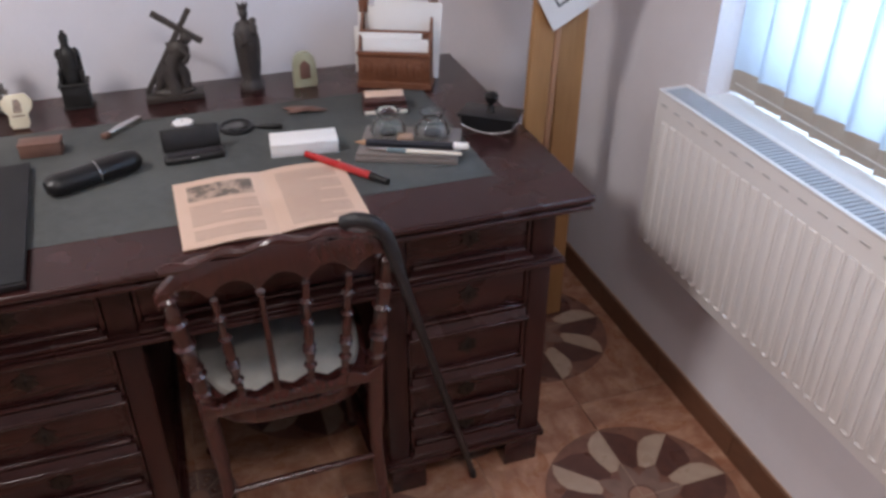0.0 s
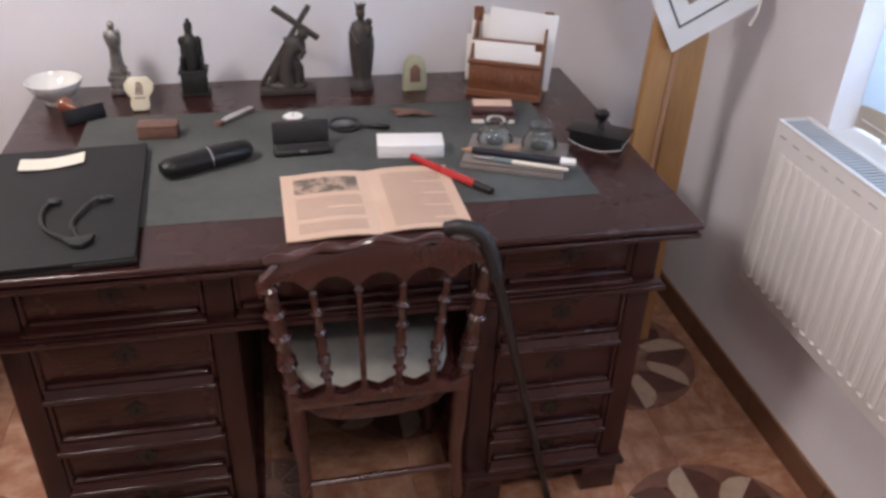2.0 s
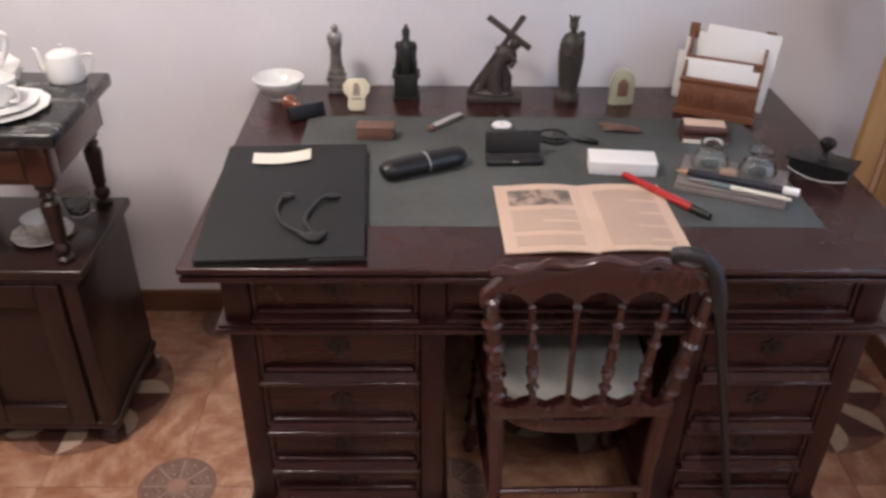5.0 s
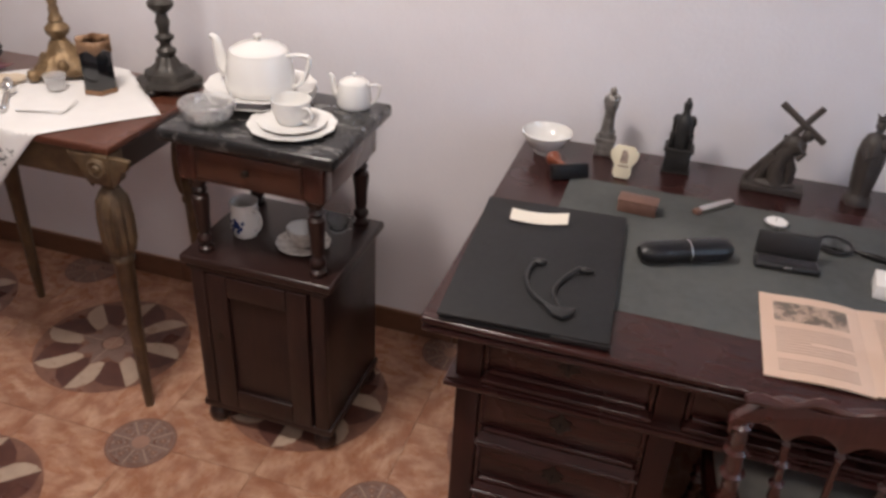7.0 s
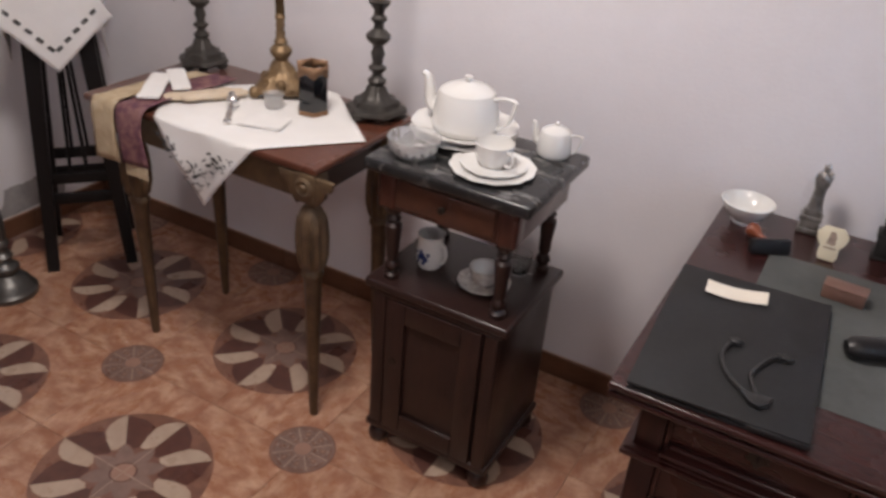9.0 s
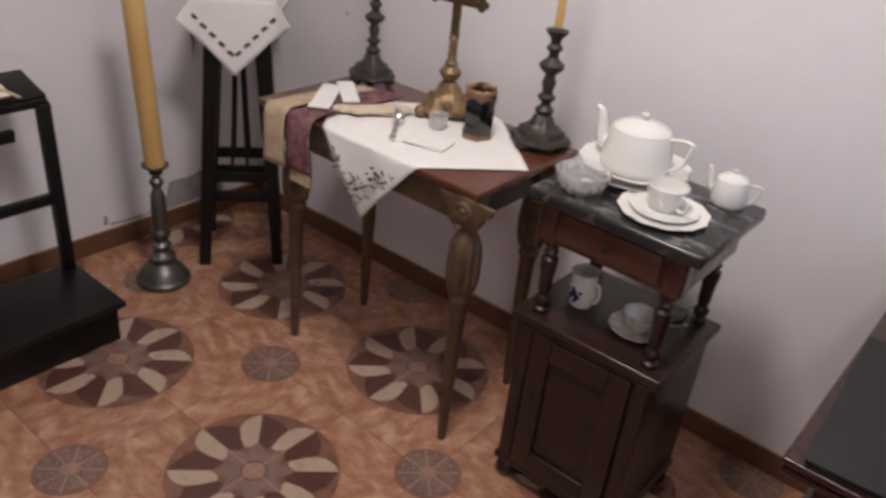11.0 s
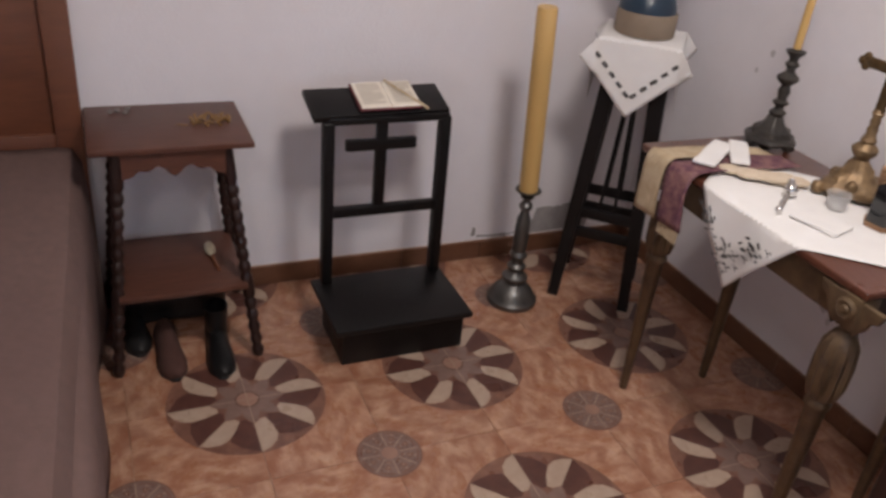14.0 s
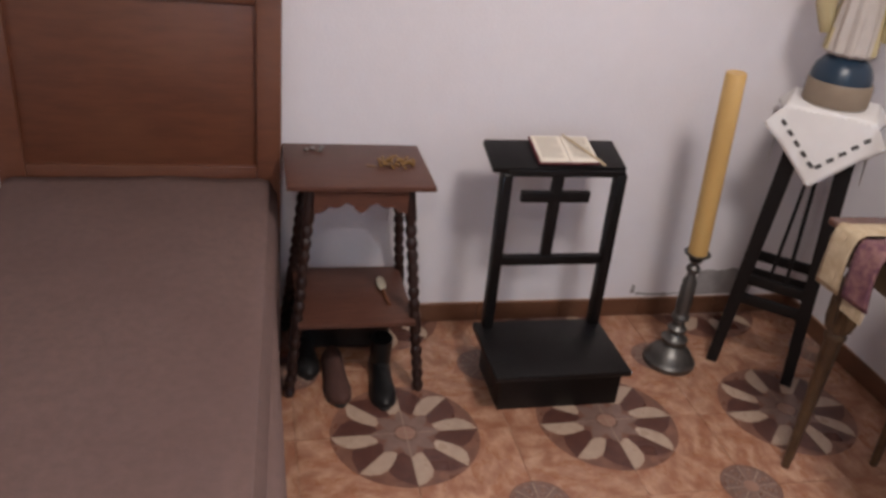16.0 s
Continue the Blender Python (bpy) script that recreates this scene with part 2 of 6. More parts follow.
tagged(part("wall_east", bm, PLASTER), "white painted plaster wall with a window above a radiator", "wall", kind="structure")
tagged(part("ceiling", box(WEST - 0.2, EAST + 0.24, SOUTH - 0.2, NORTH + 0.2, TOP, TOP + 0.15, 0), CEILING), "plain white ceiling", "ceiling", kind="structure")
floor_bm = box(WEST, EAST, SOUTH, NORTH, -0.12, -0.004, 0)
floor_ob = tagged(part("floor", floor_bm, GROUT), "glossy terracotta ceramic tile floor with printed star medallions", "floor", kind="structure")

# skirting in tiles along the walls
skirt_n = tagged(part("baseboard", box(WEST, EAST, NORTH - 0.003, NORTH, 0, 0.078, 0), GROUT), "low skirting of dark brown ceramic tiles", "baseboard", kind="structure")
skirt_w = tagged(part("baseboard", box(WEST, WEST + 0.003, SOUTH, NORTH - 0.003, 0, 0.078, 0), GROUT), "low skirting of dark brown ceramic tiles", "baseboard", kind="structure")
skirt_e = tagged(part("baseboard", box(EAST - 0.003, EAST, SOUTH, NORTH - 0.003, 0, 0.078, 0), GROUT), "low skirting of dark brown ceramic tiles", "baseboard", kind="structure")

# ---- window in the east wall ----
win = thing("window_1", "white plastic framed window behind vertical blinds", "window", kind="structure")
for name, b in (("window_sill", (EAST - 0.012, EAST + 0.2, W0 + 0.001, W1 - 0.001, WS - 0.03, WS)),):
    part(name, box(*b, 0.004), PVC, win)
fx = EAST + 0.15
bm = box(fx, fx + 0.06, W0, W0 + 0.06, WS, WT, 0.004)
box(fx, fx + 0.06, W1 - 0.06, W1, WS, WT, 0.004, bm)
box(fx, fx + 0.06, W0 + 0.06, W1 - 0.06, WS, WS + 0.07, 0.004, bm)
box(fx, fx + 0.06, W0 + 0.06, W1 - 0.06, WT - 0.06, WT, 0.004, bm)
part("window_frame", bm, PVC, win)
pane = part("pane", box(fx + 0.02, fx + 0.03, W0 + 0.06, W1 - 0.06, WS + 0.07, WT - 0.06, 0), WINDOW_GLASS, win)
pane.visible_shadow = False
BLIND = bpy.data.materials.new("blind_fabric")
BLIND.use_nodes = True
nt = BLIND.node_tree
tr = nt.nodes.new("ShaderNodeBsdfTranslucent")
tr.inputs["Color"].default_value = (0.68, 0.75, 0.82, 1)
mx = nt.nodes.new("ShaderNodeMixShader")
mx.inputs["Fac"].default_value = 0.62
nt.nodes["Principled BSDF"].inputs["Base Color"].default_value = (0.62, 0.67, 0.73, 1)
nt.nodes["Principled BSDF"].inputs["Roughness"].default_value = 0.9
nt.links.new(nt.nodes["Principled BSDF"].outputs["BSDF"], mx.inputs[1])
nt.links.new(tr.outputs["BSDF"], mx.inputs[2])
nt.links.new(mx.outputs["Shader"], nt.nodes["Material Output"].inputs["Surface"])
POCKET = material("blind_weight_pocket", (0.45, 0.4, 0.34), 0.85, bump=0.3, bump_scale=200)
blind = thing("vertical_blind", "pale vertical fabric blind with beige weighted hems", "blind")
rail_x = EAST + 0.07
part("head_rail", box(rail_x - 0.02, rail_x + 0.02, W0 + 0.01, W1 - 0.005, WT - 0.04, WT - 0.001, 0.003), PVC, blind)
for k in range(14):
    y = W1 - 0.049 - k * 0.089
    m = pose(rail_x, y, 0, 0, 0, 7)
    part("slat", box(-0.0006, 0.0006, -0.05, 0.05, 0.872, WT - 0.04, 0), BLIND, blind, m=m)
    part("weight_pocket", prism([(-0.046, 0.826), (-0.025, 0.822), (0.02, 0.824), (0.046, 0.821), (0.046, 0.871), (0.03, 0.875), (-0.03, 0.877), (-0.046, 0.873)], -0.003, 0.003, YZ, bevel=0.001),
         POCKET, blind, "beige weighted hem", m=m)
CHAIN = material("blind_chain", (0.7, 0.7, 0.68), 0.4)
part("chain", tube([(rail_x - 0.008, W1 - 0.02, 0.845), (rail_x - 0.008, W0 + 0.03, 0.845)], 0.0016, 6), CHAIN, blind)

# ---- radiator ----
def lump_at(y, z):
    own = bmesh.new()
    bmesh.ops.create_uvsphere(own, u_segments=8, v_segments=5, radius=1, matrix=Matrix.Translation((3.472, y, z)) @ Matrix.Diagonal((0.005, 0.009, 0.006, 1)))
    return own


rad = thing("radiator", "white ribbed steel panel radiator under the window", "radiator")
RX, RY0, RY1, RZ0, RZ1 = 3.468, -1.42, -0.225, 0.415, 0.828
bm = box(RX + 0.006, RX + 0.012, RY0, RY1, RZ0, RZ1, 0.002)
n = int((RY1 - RY0 - 0.05) / 0.0333)
for k in range(n):
    y = RY1 - 0.04 - k * 0.0333
    part("rib", prism([(y - 0.0125, RZ0 + 0.03), (y + 0.0125, RZ0 + 0.03), (y + 0.0125, RZ1 - 0.065), (y - 0.0125, RZ1 - 0.065)], RX + 0.002, RX + 0.0075, YZ, bevel=0.0045), PAINT, rad)
part("front_panel", bm, PAINT, rad)
part("back_panel", box(RX + 0.075, RX + 0.085, RY0, RY1, RZ0, RZ1 - 0.005, 0.002), PAINT, rad)
bm = box(RX + 0.006, RX + 0.085, RY1 - 0.0005, RY1 + 0.003, RZ0 + 0.02, RZ1 + 0.002, 0.001)
part("side_cover", bm, PAINT, rad)
GRILLE_DARK = material("radiator_grille", (0.45, 0.47, 0.5), 0.5)
bm = bmesh.new()
for k in range(int((RY1 - RY0 - 0.02) / 0.0125)):
    y = RY1 - 0.012 - k * 0.0125
    box(RX + 0.014, RX + 0.073, y - 0.004, y + 0.004, RZ1 - 0.004, RZ1, 0, bm)
part("grille_slats", bm, GRILLE_DARK, rad, "blue-grey slotted air grille")
bm = bmesh.new()
box(RX + 0.004, RX + 0.014, RY0, RY1, RZ1 - 0.004, RZ1 + 0.002, 0.0008, bm)
box(RX + 0.073, RX + 0.086, RY0, RY1, RZ1 - 0.004, RZ1 + 0.002, 0.0008, bm)
part("grille_frame", bm, PAINT, rad)
SEAM = material("radiator_seam", (0.5, 0.5, 0.5), 0.5)
for k in range(22):
    y = RY1 - 0.03 - k * 0.052
    part("weld_mark", box(RX + 0.0045, RX + 0.0062, y - 0.012, y + 0.012, RZ1 - 0.03, RZ1 - 0.027, 0), SEAM, rad)
for k in range(n):
    y = RY1 - 0.04 - k * 0.0333
    part("rib_end", lump_at(y, RZ0 + 0.03), PAINT, rad)
for y in (-0.4, -1.2):
    part("bracket", box(RX + 0.085, EAST, y - 0.02, y + 0.02, RZ0 + 0.05, RZ1 - 0.08, 0.002), PAINT, rad)

# ---- writing desk ----
DX0, DX1, DY0, DY1, DZ = 1.814, 3.168, -0.518, 0.362, 0.757
desk = thing("writing_desk", "dark mahogany pedestal writing desk with green baize top", "desk")


def moulded_board(x0, x1, y0, y1, z1, steps, bm=None):
    """A board whose edge steps inward as it goes down: (inset, thickness) pairs."""
    z = z1
    for inset, h in steps:
        bm = box(x0 + inset, x1 - inset, y0 + inset, y1 - inset * 0.2, z - h, z, min(0.004, h * 0.4), bm)
        z -= h
    return bm


part("desktop", box(DX0, DX1, DY0, DY1, DZ - 0.014, DZ, 0.005, seg=3), MAHOGANY, desk)
for inset, z0, z1 in ((0.008, 0.02, 0.014), (0.002, 0.032, 0.02), (0.02, 0.042, 0.032)):
    part("edge_moulding", box(DX0 + inset, DX1 - inset, DY0 + inset, DY1 - 0.004, DZ - z0, DZ - z1, 0.004, seg=3), MAHOGANY, desk)
part("baize_inlay", box(1.965, 3.012, -0.372, 0.148, DZ - 0.001, DZ + 0.0015, 0.0008), GREEN_CLOTH, desk, "worn grey-green baize writing surface")
FY = -0.46          # front of the carcass
LOCK = material("dark_escutcheon", (0.035, 0.028, 0.024), 0.4, 0.6)
BLACK_HOLE = material("keyhole_black", (0.003, 0.003, 0.003), 0.9)
ESC = [(0, 0.026), (0.008, 0.014), (0.022, 0.008), (0.014, 0), (0.022, -0.008), (0.008, -0.014), (0, -0.026), (-0.008, -0.014), (-0.022, -0.008), (-0.014, 0), (-0.022, 0.008), (-0.008, 0.014)]


def drawer(x0, x1, z0, z1, sill=0.044):
    """A recessed drawer front over a stepped, sloping sill moulding, with a keyhole plate in its middle."""
    d = part("drawer", box(x0 + 0.008, x1 - 0.008, FY + 0.006, FY + 0.022, z0 + sill - 0.004, z1 - 0.004, 0.002), MAHOGANY, desk)
    bm = box(x0 - 0.002, x1 + 0.002, FY - 0.014, FY + 0.012, z0, z0 + 0.011, 0.004, seg=3)
    prof = [(-FY + 0.011, z0 + 0.012), (-FY + 0.004, z0 + sill - 0.014), (-FY - 0.012, z0 + sill - 0.014), (-FY - 0.012, z0 + 0.012)]
    slope = bmesh.new()
    ends = [[slope.verts.new((x, -y, z)) for y, z in prof] for x in (x0 + 0.006, x1 - 0.006)]
    for e in ends:
        slope.faces.new(e)
    for i in range(4):
        j = (i + 1) % 4
        slope.faces.new((ends[0][i], ends[0][j], ends[1][j], ends[1][i]))
    join(bm, slope)
    box(x0 + 0.012, x1 - 0.012, FY - 0.004, FY + 0.012, z0 + sill - 0.013, z0 + sill - 0.003, 0.004, bm, seg=3)
    part("moulding", bm, MAHOGANY, d)
    bm = bmesh.new()
    for u, v in ((x0, x0 + 0.009), (x1 - 0.009, x1)):
        box(u, v, FY + 0.001, FY + 0.016, z0 + 0.013, z1, 0.003, bm)
    box(x0 + 0.009, x1 - 0.009, FY + 0.003, FY + 0.016, z1 - 0.005, z1, 0.002, bm)
    part("bead", bm, MAHOGANY, d)
    part("escutcheon", prism(ESC, 0, 0.003, pose((x0 + x1) / 2, FY + 0.006, (z0 + sill + z1) / 2) @ XZ, bevel=0.0008), LOCK, d, "dark metal keyhole plate")
    hole = lathe([(0.0035, 0), (0.0035, 0.0012), (0, 0.0012)], 10, pose((x0 + x1) / 2, FY + 0.003, (z0 + sill + z1) / 2 + 0.002, 90))
    box((x0 + x1) / 2 - 0.0016, (x0 + x1) / 2 + 0.0016, FY + 0.0018, FY + 0.003, (z0 + sill + z1) / 2 - 0.009, (z0 + sill + z1) / 2, 0, hole)
    part("keyhole", hole, BLACK_HOLE, d)


def pedestal(x0, x1):
    """A pedestal with four drawers between corner stiles."""
    bm = box(x0 + 0.004, x1 - 0.004, FY + 0.02, DY1 - 0.03, 0.085, 0.58, 0.002)
    part("carcass", bm, MAHOGANY_V, desk)
    for a, b in ((x0, x0 + 0.048), (x1 - 0.048, x1)):
        part("stile", box(a, b, FY, FY + 0.05, 0.1, 0.58, 0.004), MAHOGANY_V, desk)
    zs = (0.108, 0.197, 0.311, 0.446, 0.582)
    for z0, z1 in zip(zs, zs[1:]):
        drawer(x0 + 0.05, x1 - 0.05, z0, z1 - 0.003)
    part("plinth", moulded_board(x0 - 0.012, x1 + 0.012, FY - 0.014, DY1 - 0.03, 0.106, ((0.004, 0.008), (0.0, 0.016))), MAHOGANY, desk)
    for a in (x0 + 0.0, x1 - 0.085):
        for y in (FY - 0.004, DY1 - 0.12):
            part("foot", prism([(a, 0), (a + 0.085, 0), (a + 0.085, 0.082), (a, 0.082)], -y - 0.07, -y, XZ, bevel=0.004), MAHOGANY, desk)


pedestal(1.872, 2.286)
pedestal(2.744, 3.112)
part("waist_moulding", moulded_board(1.852, 3.134, FY - 0.022, DY1 - 0.03, 0.602, ((0.006, 0.006), (0.0, 0.012), (0.012, 0.006))), MAHOGANY, desk)
part("frieze", box(1.87, 3.114, FY + 0.02, DY1 - 0.03, 0.6, 0.716, 0.002), MAHOGANY, desk)
for x in (1.87, 2.236, 2.742, 3.063):
    part("frieze_stile", box(x, x + 0.051, FY - 0.002, FY + 0.03, 0.6, 0.715, 0.003), MAHOGANY_V, desk)
for a, b in ((1.923, 2.234), (2.289, 2.74), (2.795, 3.061)):
    drawer(a, b, 0.603, 0.713, 0.03)

# ---- chair ----
CHAIR_WOOD = material("chair_mahogany", (0.056, 0.0155, 0.013), 0.27, second=(0.026, 0.0085, 0.0075), scale=12, stretch=(10, 10, 2), amount=0.7, coat=0.5)
SEAT_CLOTH = material("seat_fabric", (0.25, 0.237, 0.215), 0.95, second=(0.18, 0.17, 0.155), scale=30, amount=0.6, bump=0.3, bump_scale=250)
chair = thing("dining_chair", "reddish turned wooden chair pushed under the desk, pale upholstered seat", "chair", 2.54, -0.567, 0, 1.0)


def turned(p0, p1, profile, n=14):
    """A turned rod between two places; profile is (radius, share of length)."""
    a, b = Vector(p0), Vector(p1)
    d = b - a
    return lathe([(r, s * d.length) for r, s in profile], n, Matrix.Translation(a) @ d.to_track_quat("Z", "Y").to_matrix().to_4x4())


BAMBOO = [(0.012, 0), (0.013, 0.07), (0.018, 0.09), (0.013, 0.11), (0.014, 0.24), (0.019, 0.26), (0.013, 0.285), (0.013, 0.3), (0.018, 0.32), (0.0135, 0.345), (0.015, 0.5), (0.02, 0.525),
          (0.0135, 0.55), (0.0145, 0.7), (0.0195, 0.72), (0.0135, 0.745), (0.014, 0.9), (0.019, 0.93), (0.013, 0.95), (0.012, 1)]
SPIN = [(0.006, 0), (0.0105, 0.03), (0.0065, 0.07), (0.008, 0.16), (0.0125, 0.19), (0.007, 0.22), (0.010, 0.3), (0.0125, 0.34), (0.008, 0.36), (0.0125, 0.385), (0.008, 0.41), (0.0105, 0.5), (0.0075, 0.6),
        (0.0125, 0.63), (0.007, 0.66), (0.0075, 0.8), (0.013, 0.83), (0.007, 0.86), (0.0065, 1)]
for s in (-1, 1):
    part("back_post", turned((0.158 * s, -0.004, 0.505), (0.187 * s, -0.03, 0.775), BAMBOO), CHAIR_WOOD, chair)
for k in range(4):
    u = (k - 1.5) / 2.5
    x0, x1 = 0.158 * u, 0.19 * u
    plain = k == 1
    part("spindle", turned((x0, -0.004 - 0.012 * (1 - u * u), 0.503), (x1, -0.028, 0.735), [(0.006, 0), (0.009, 0.04), (0.0055, 0.09), (0.0055, 0.96), (0.008, 1)] if plain else SPIN), CHAIR_WOOD, chair)
# arched crest rail with scrolled top
low, high = [], []
for i in range(49):
    u = -1 + 2 * i / 48
    arch = abs(math.cos(u * 2.5 * math.pi))
    low.append((0.2 * u, 0.735 + 0.036 * arch ** 0.55 if abs(u) < 0.985 else 0.735))
    high.append((0.205 * u, 0.798 + 0.026 * (1 - u * u) - 0.03 * abs(u) ** 7 + 0.006 * math.cos(u * 9.5)))
part("crest_rail", prism(low + high[::-1], 0.016, 0.04, XZ, bevel=0.004), CHAIR_WOOD, chair)
part("twist_moulding", tube([(0.19 * (i / 30 - 1) + 0.19 * (i / 30), -0.036 + 0.005 * math.sin(i * 0.9), 0.806 + 0.022 * (1 - (i / 15 - 1) ** 2) + 0.004 * math.cos(i * 0.9)) for i in range(31)],
                                 [0.007 + 0.003 * math.sin(i * 0.9) for i in range(31)], 8), CHAIR_WOOD, chair)
low, high = [], []
for i in range(41):
    u = -1 + 2 * i / 40
    low.append((0.168 * u, 0.472))
    high.append((0.168 * u, 0.494 + 0.014 * abs(math.sin(u * 2.5 * math.pi)) ** 1.4))
part("lower_rail", prism(low + high[::-1], -0.008, 0.02, XZ, bevel=0.003), CHAIR_WOOD, chair)


def seat_outline(r, back, front, n=28):
    pts = []
    for i in range(n):
        a = 2 * math.pi * i / n
        c, s = math.cos(a), math.sin(a)
        q = (abs(c) ** 3.2 + abs(s) ** 3.2) ** (-1 / 3.2)
        w = r * (1 + 0.1 * s)
        pts.append((w * c * q, (back + front) / 2 + (front - back) / 2 * s * q))
    return pts


part("seat_frame", prism(seat_outline(0.18, 0.0, 0.37), 0.41, 0.448, bevel=0.008), CHAIR_WOOD, chair)
bm = prism(seat_outline(0.163, 0.02, 0.352), 0.446, 0.472, bevel=0.012)
part("seat", bm, SEAT_CLOTH, chair, "pale grey upholstered seat")
for s in (-1, 1):
    part("rear_leg", tube(smoothcurve([(0.16 * s, 0.0, 0.51), (0.158 * s, 0.008, 0.43), (0.152 * s, -0.002, 0.25), (0.165 * s, -0.055, 0.0)]), [0.017] * 10 + [0.013] * 9, 10), CHAIR_WOOD, chair)
    part("front_leg", turned((0.155 * s, 0.33, 0.41), (0.175 * s, 0.36, 0.0), [(r * 1.05, t) for r, t in BAMBOO]), CHAIR_WOOD, chair)
    part("side_stretcher", turned((0.152 * s, 0.0, 0.2), (0.163 * s, 0.345, 0.2), [(0.006, 0), (0.011, 0.4), (0.013, 0.5), (0.011, 0.6), (0.006, 1)]), CHAIR_WOOD, chair)
part("rear_stretcher", turned((-0.15, -0.004, 0.26), (0.15, -0.004, 0.26), [(0.006, 0), (0.008, 0.5), (0.006, 1)]), CHAIR_WOOD, chair)

# ---- marble-topped washstand on a cabinet ----
stand = thing("nightstand", "tall dark walnut nightstand with open shelf and grey-veined black marble top", "nightstand")
NX0, NX1, NY0, NY1 = 1.112, 1.472, -0.178, 0.138
part("body", box(NX0, NX1, NY0, NY1, 0.06, 0.5, 0.003), DARK_WOOD, stand)
part("cabinet_top", box(NX0 - 0.022, NX1 + 0.02, NY0 - 0.02, NY1 + 0.01, 0.511, 0.535, 0.007, seg=3), DARK_WOOD, stand)
part("top_moulding", box(NX0 - 0.008, NX1 + 0.008, NY0 - 0.016, NY1 + 0.006, 0.499, 0.511, 0.004), DARK_WOOD, stand)
door = part("door", box(NX0 + 0.045, NX1 - 0.045, NY0 - 0.008, NY0 + 0.004, 0.075, 0.495, 0.003), DARK_WOOD, stand)
bm = bmesh.new()
for b in ((NX0 + 0.045, NX0 + 0.1, 0.075, 0.495), (NX1 - 0.1, NX1 - 0.045, 0.075, 0.495), (NX0 + 0.1, NX1 - 0.1, 0.075, 0.135), (NX0 + 0.1, NX1 - 0.1, 0.435, 0.495)):
    box(b[0], b[1], NY0 - 0.018, NY0 - 0.006, b[2], b[3], 0.004, bm)
part("door_frame", bm, DARK_WOOD, door)
part("keyhole", prism([(p[0] * 0.5, p[1] * 0.5) for p in ESC], 0, 0.002, pose(NX0 + 0.07, NY0 - 0.018, 0.31) @ XZ), LOCK, door)
for a, b in ((NX0, NX0 + 0.04), (NX1 - 0.04, NX1)):
    part("corner_post", box(a, b, NY0 - 0.014, NY0 + 0.02, 0.06, 0.5, 0.008, seg=3), DARK_WOOD, stand)
part("plinth", box(NX0 - 0.008, NX1 + 0.008, NY0 - 0.016, NY1 + 0.004, 0.055, 0.078, 0.006), DARK_WOOD, stand)
for x in (NX0 + 0.022, NX1 - 0.022):
    for y in (NY0 + 0.012, NY1 - 0.025):
        part("bun_foot", lathe([(0.018, 0), (0.028, 0.012), (0.03, 0.025), (0.026, 0.04), (0.02, 0.046), (0.024, 0.058)], 20, pose(x, y, 0)), DARK_WOOD, stand)
POST = [(0.02, 0), (0.021, 0.012), (0.012, 0.02), (0.019, 0.03), (0.019, 0.04), (0.012, 0.05), (0.016, 0.062), (0.017, 0.1), (0.021, 0.135), (0.021, 0.15), (0.013, 0.158), (0.019, 0.168), (0.013, 0.178), (0.022, 0.19), (0.022, 0.205)]
for x in (NX0 + 0.03, NX1 - 0.03):
    for y in (NY0 + 0.025, NY1 - 0.03):
        part("turned_post", lathe(POST, 20, pose(x, y, 0.535)), DARK_WOOD, stand)
bm = box(NX0, NX1 - 0.0, NY0, NY1, 0.738, 0.832, 0.003)
part("apron", bm, RED_WOOD, stand)
BURR = material("burr_veneer", (0.0780, 0.0292, 0.0163), 0.3, second=(0.045, 0.017, 0.012), scale=18, amount=0.9, coat=0.4)
dr2 = part("apron_drawer", box(NX0 + 0.05, NX1 - 0.05, NY0 - 0.007, NY0 + 0.003, 0.752, 0.822, 0.003), BURR, stand, "figured veneer drawer front")
part("knob", lathe([(0.004, 0), (0.004, 0.006), (0.009, 0.01), (0.008, 0.016), (0, 0.018)], 14, pose((NX0 + NX1) / 2, NY0 - 0.006, 0.787, 90)), LOCK, dr2)
for a, b in ((NX0 - 0.004, NX0 + 0.046), (NX1 - 0.046, NX1 + 0.004)):
    part("apron_corner", box(a, b, NY0 - 0.005, NY0 + 0.045, 0.735, 0.832, 0.01, seg=3), RED_WOOD, stand)
part("marble_top", box(1.08, 1.509, -0.204, 0.15, 0.833, 0.865, 0.008, seg=3), MARBLE, stand, "black marble slab with grey veins")

# ---- console table with gilt legs ----
TX0, TX1, TY0, TY1, TZ = 0.142, 0.958, -0.222, 0.236, 0.80
table = thing("console_table", "antique console table with worn gilt carved legs and polished red-brown top", "table")
part("tabletop", box(TX0, TX1, TY0, TY1, TZ - 0.02, TZ, 0.005, seg=3), TABLE_WOOD, table)
bm = box(TX0 + 0.075, TX1 - 0.03, TY0 + 0.022, TY0 + 0.04, TZ - 0.105, TZ - 0.02, 0.003)
part("front_apron", bm, GILT, table)
part("back_apron", box(TX0 + 0.075, TX1 - 0.03, TY1 - 0.1, TY1 - 0.08, TZ - 0.105, TZ - 0.02, 0.003), GILT, table)
for x in (TX0 + 0.08, TX1 - 0.055):
    part("side_apron", box(x, x + 0.018, TY0 + 0.04, TY1 - 0.1, TZ - 0.105, TZ - 0.02, 0.003), material("dark_apron", (0.05, 0.03, 0.024), 0.5), table)
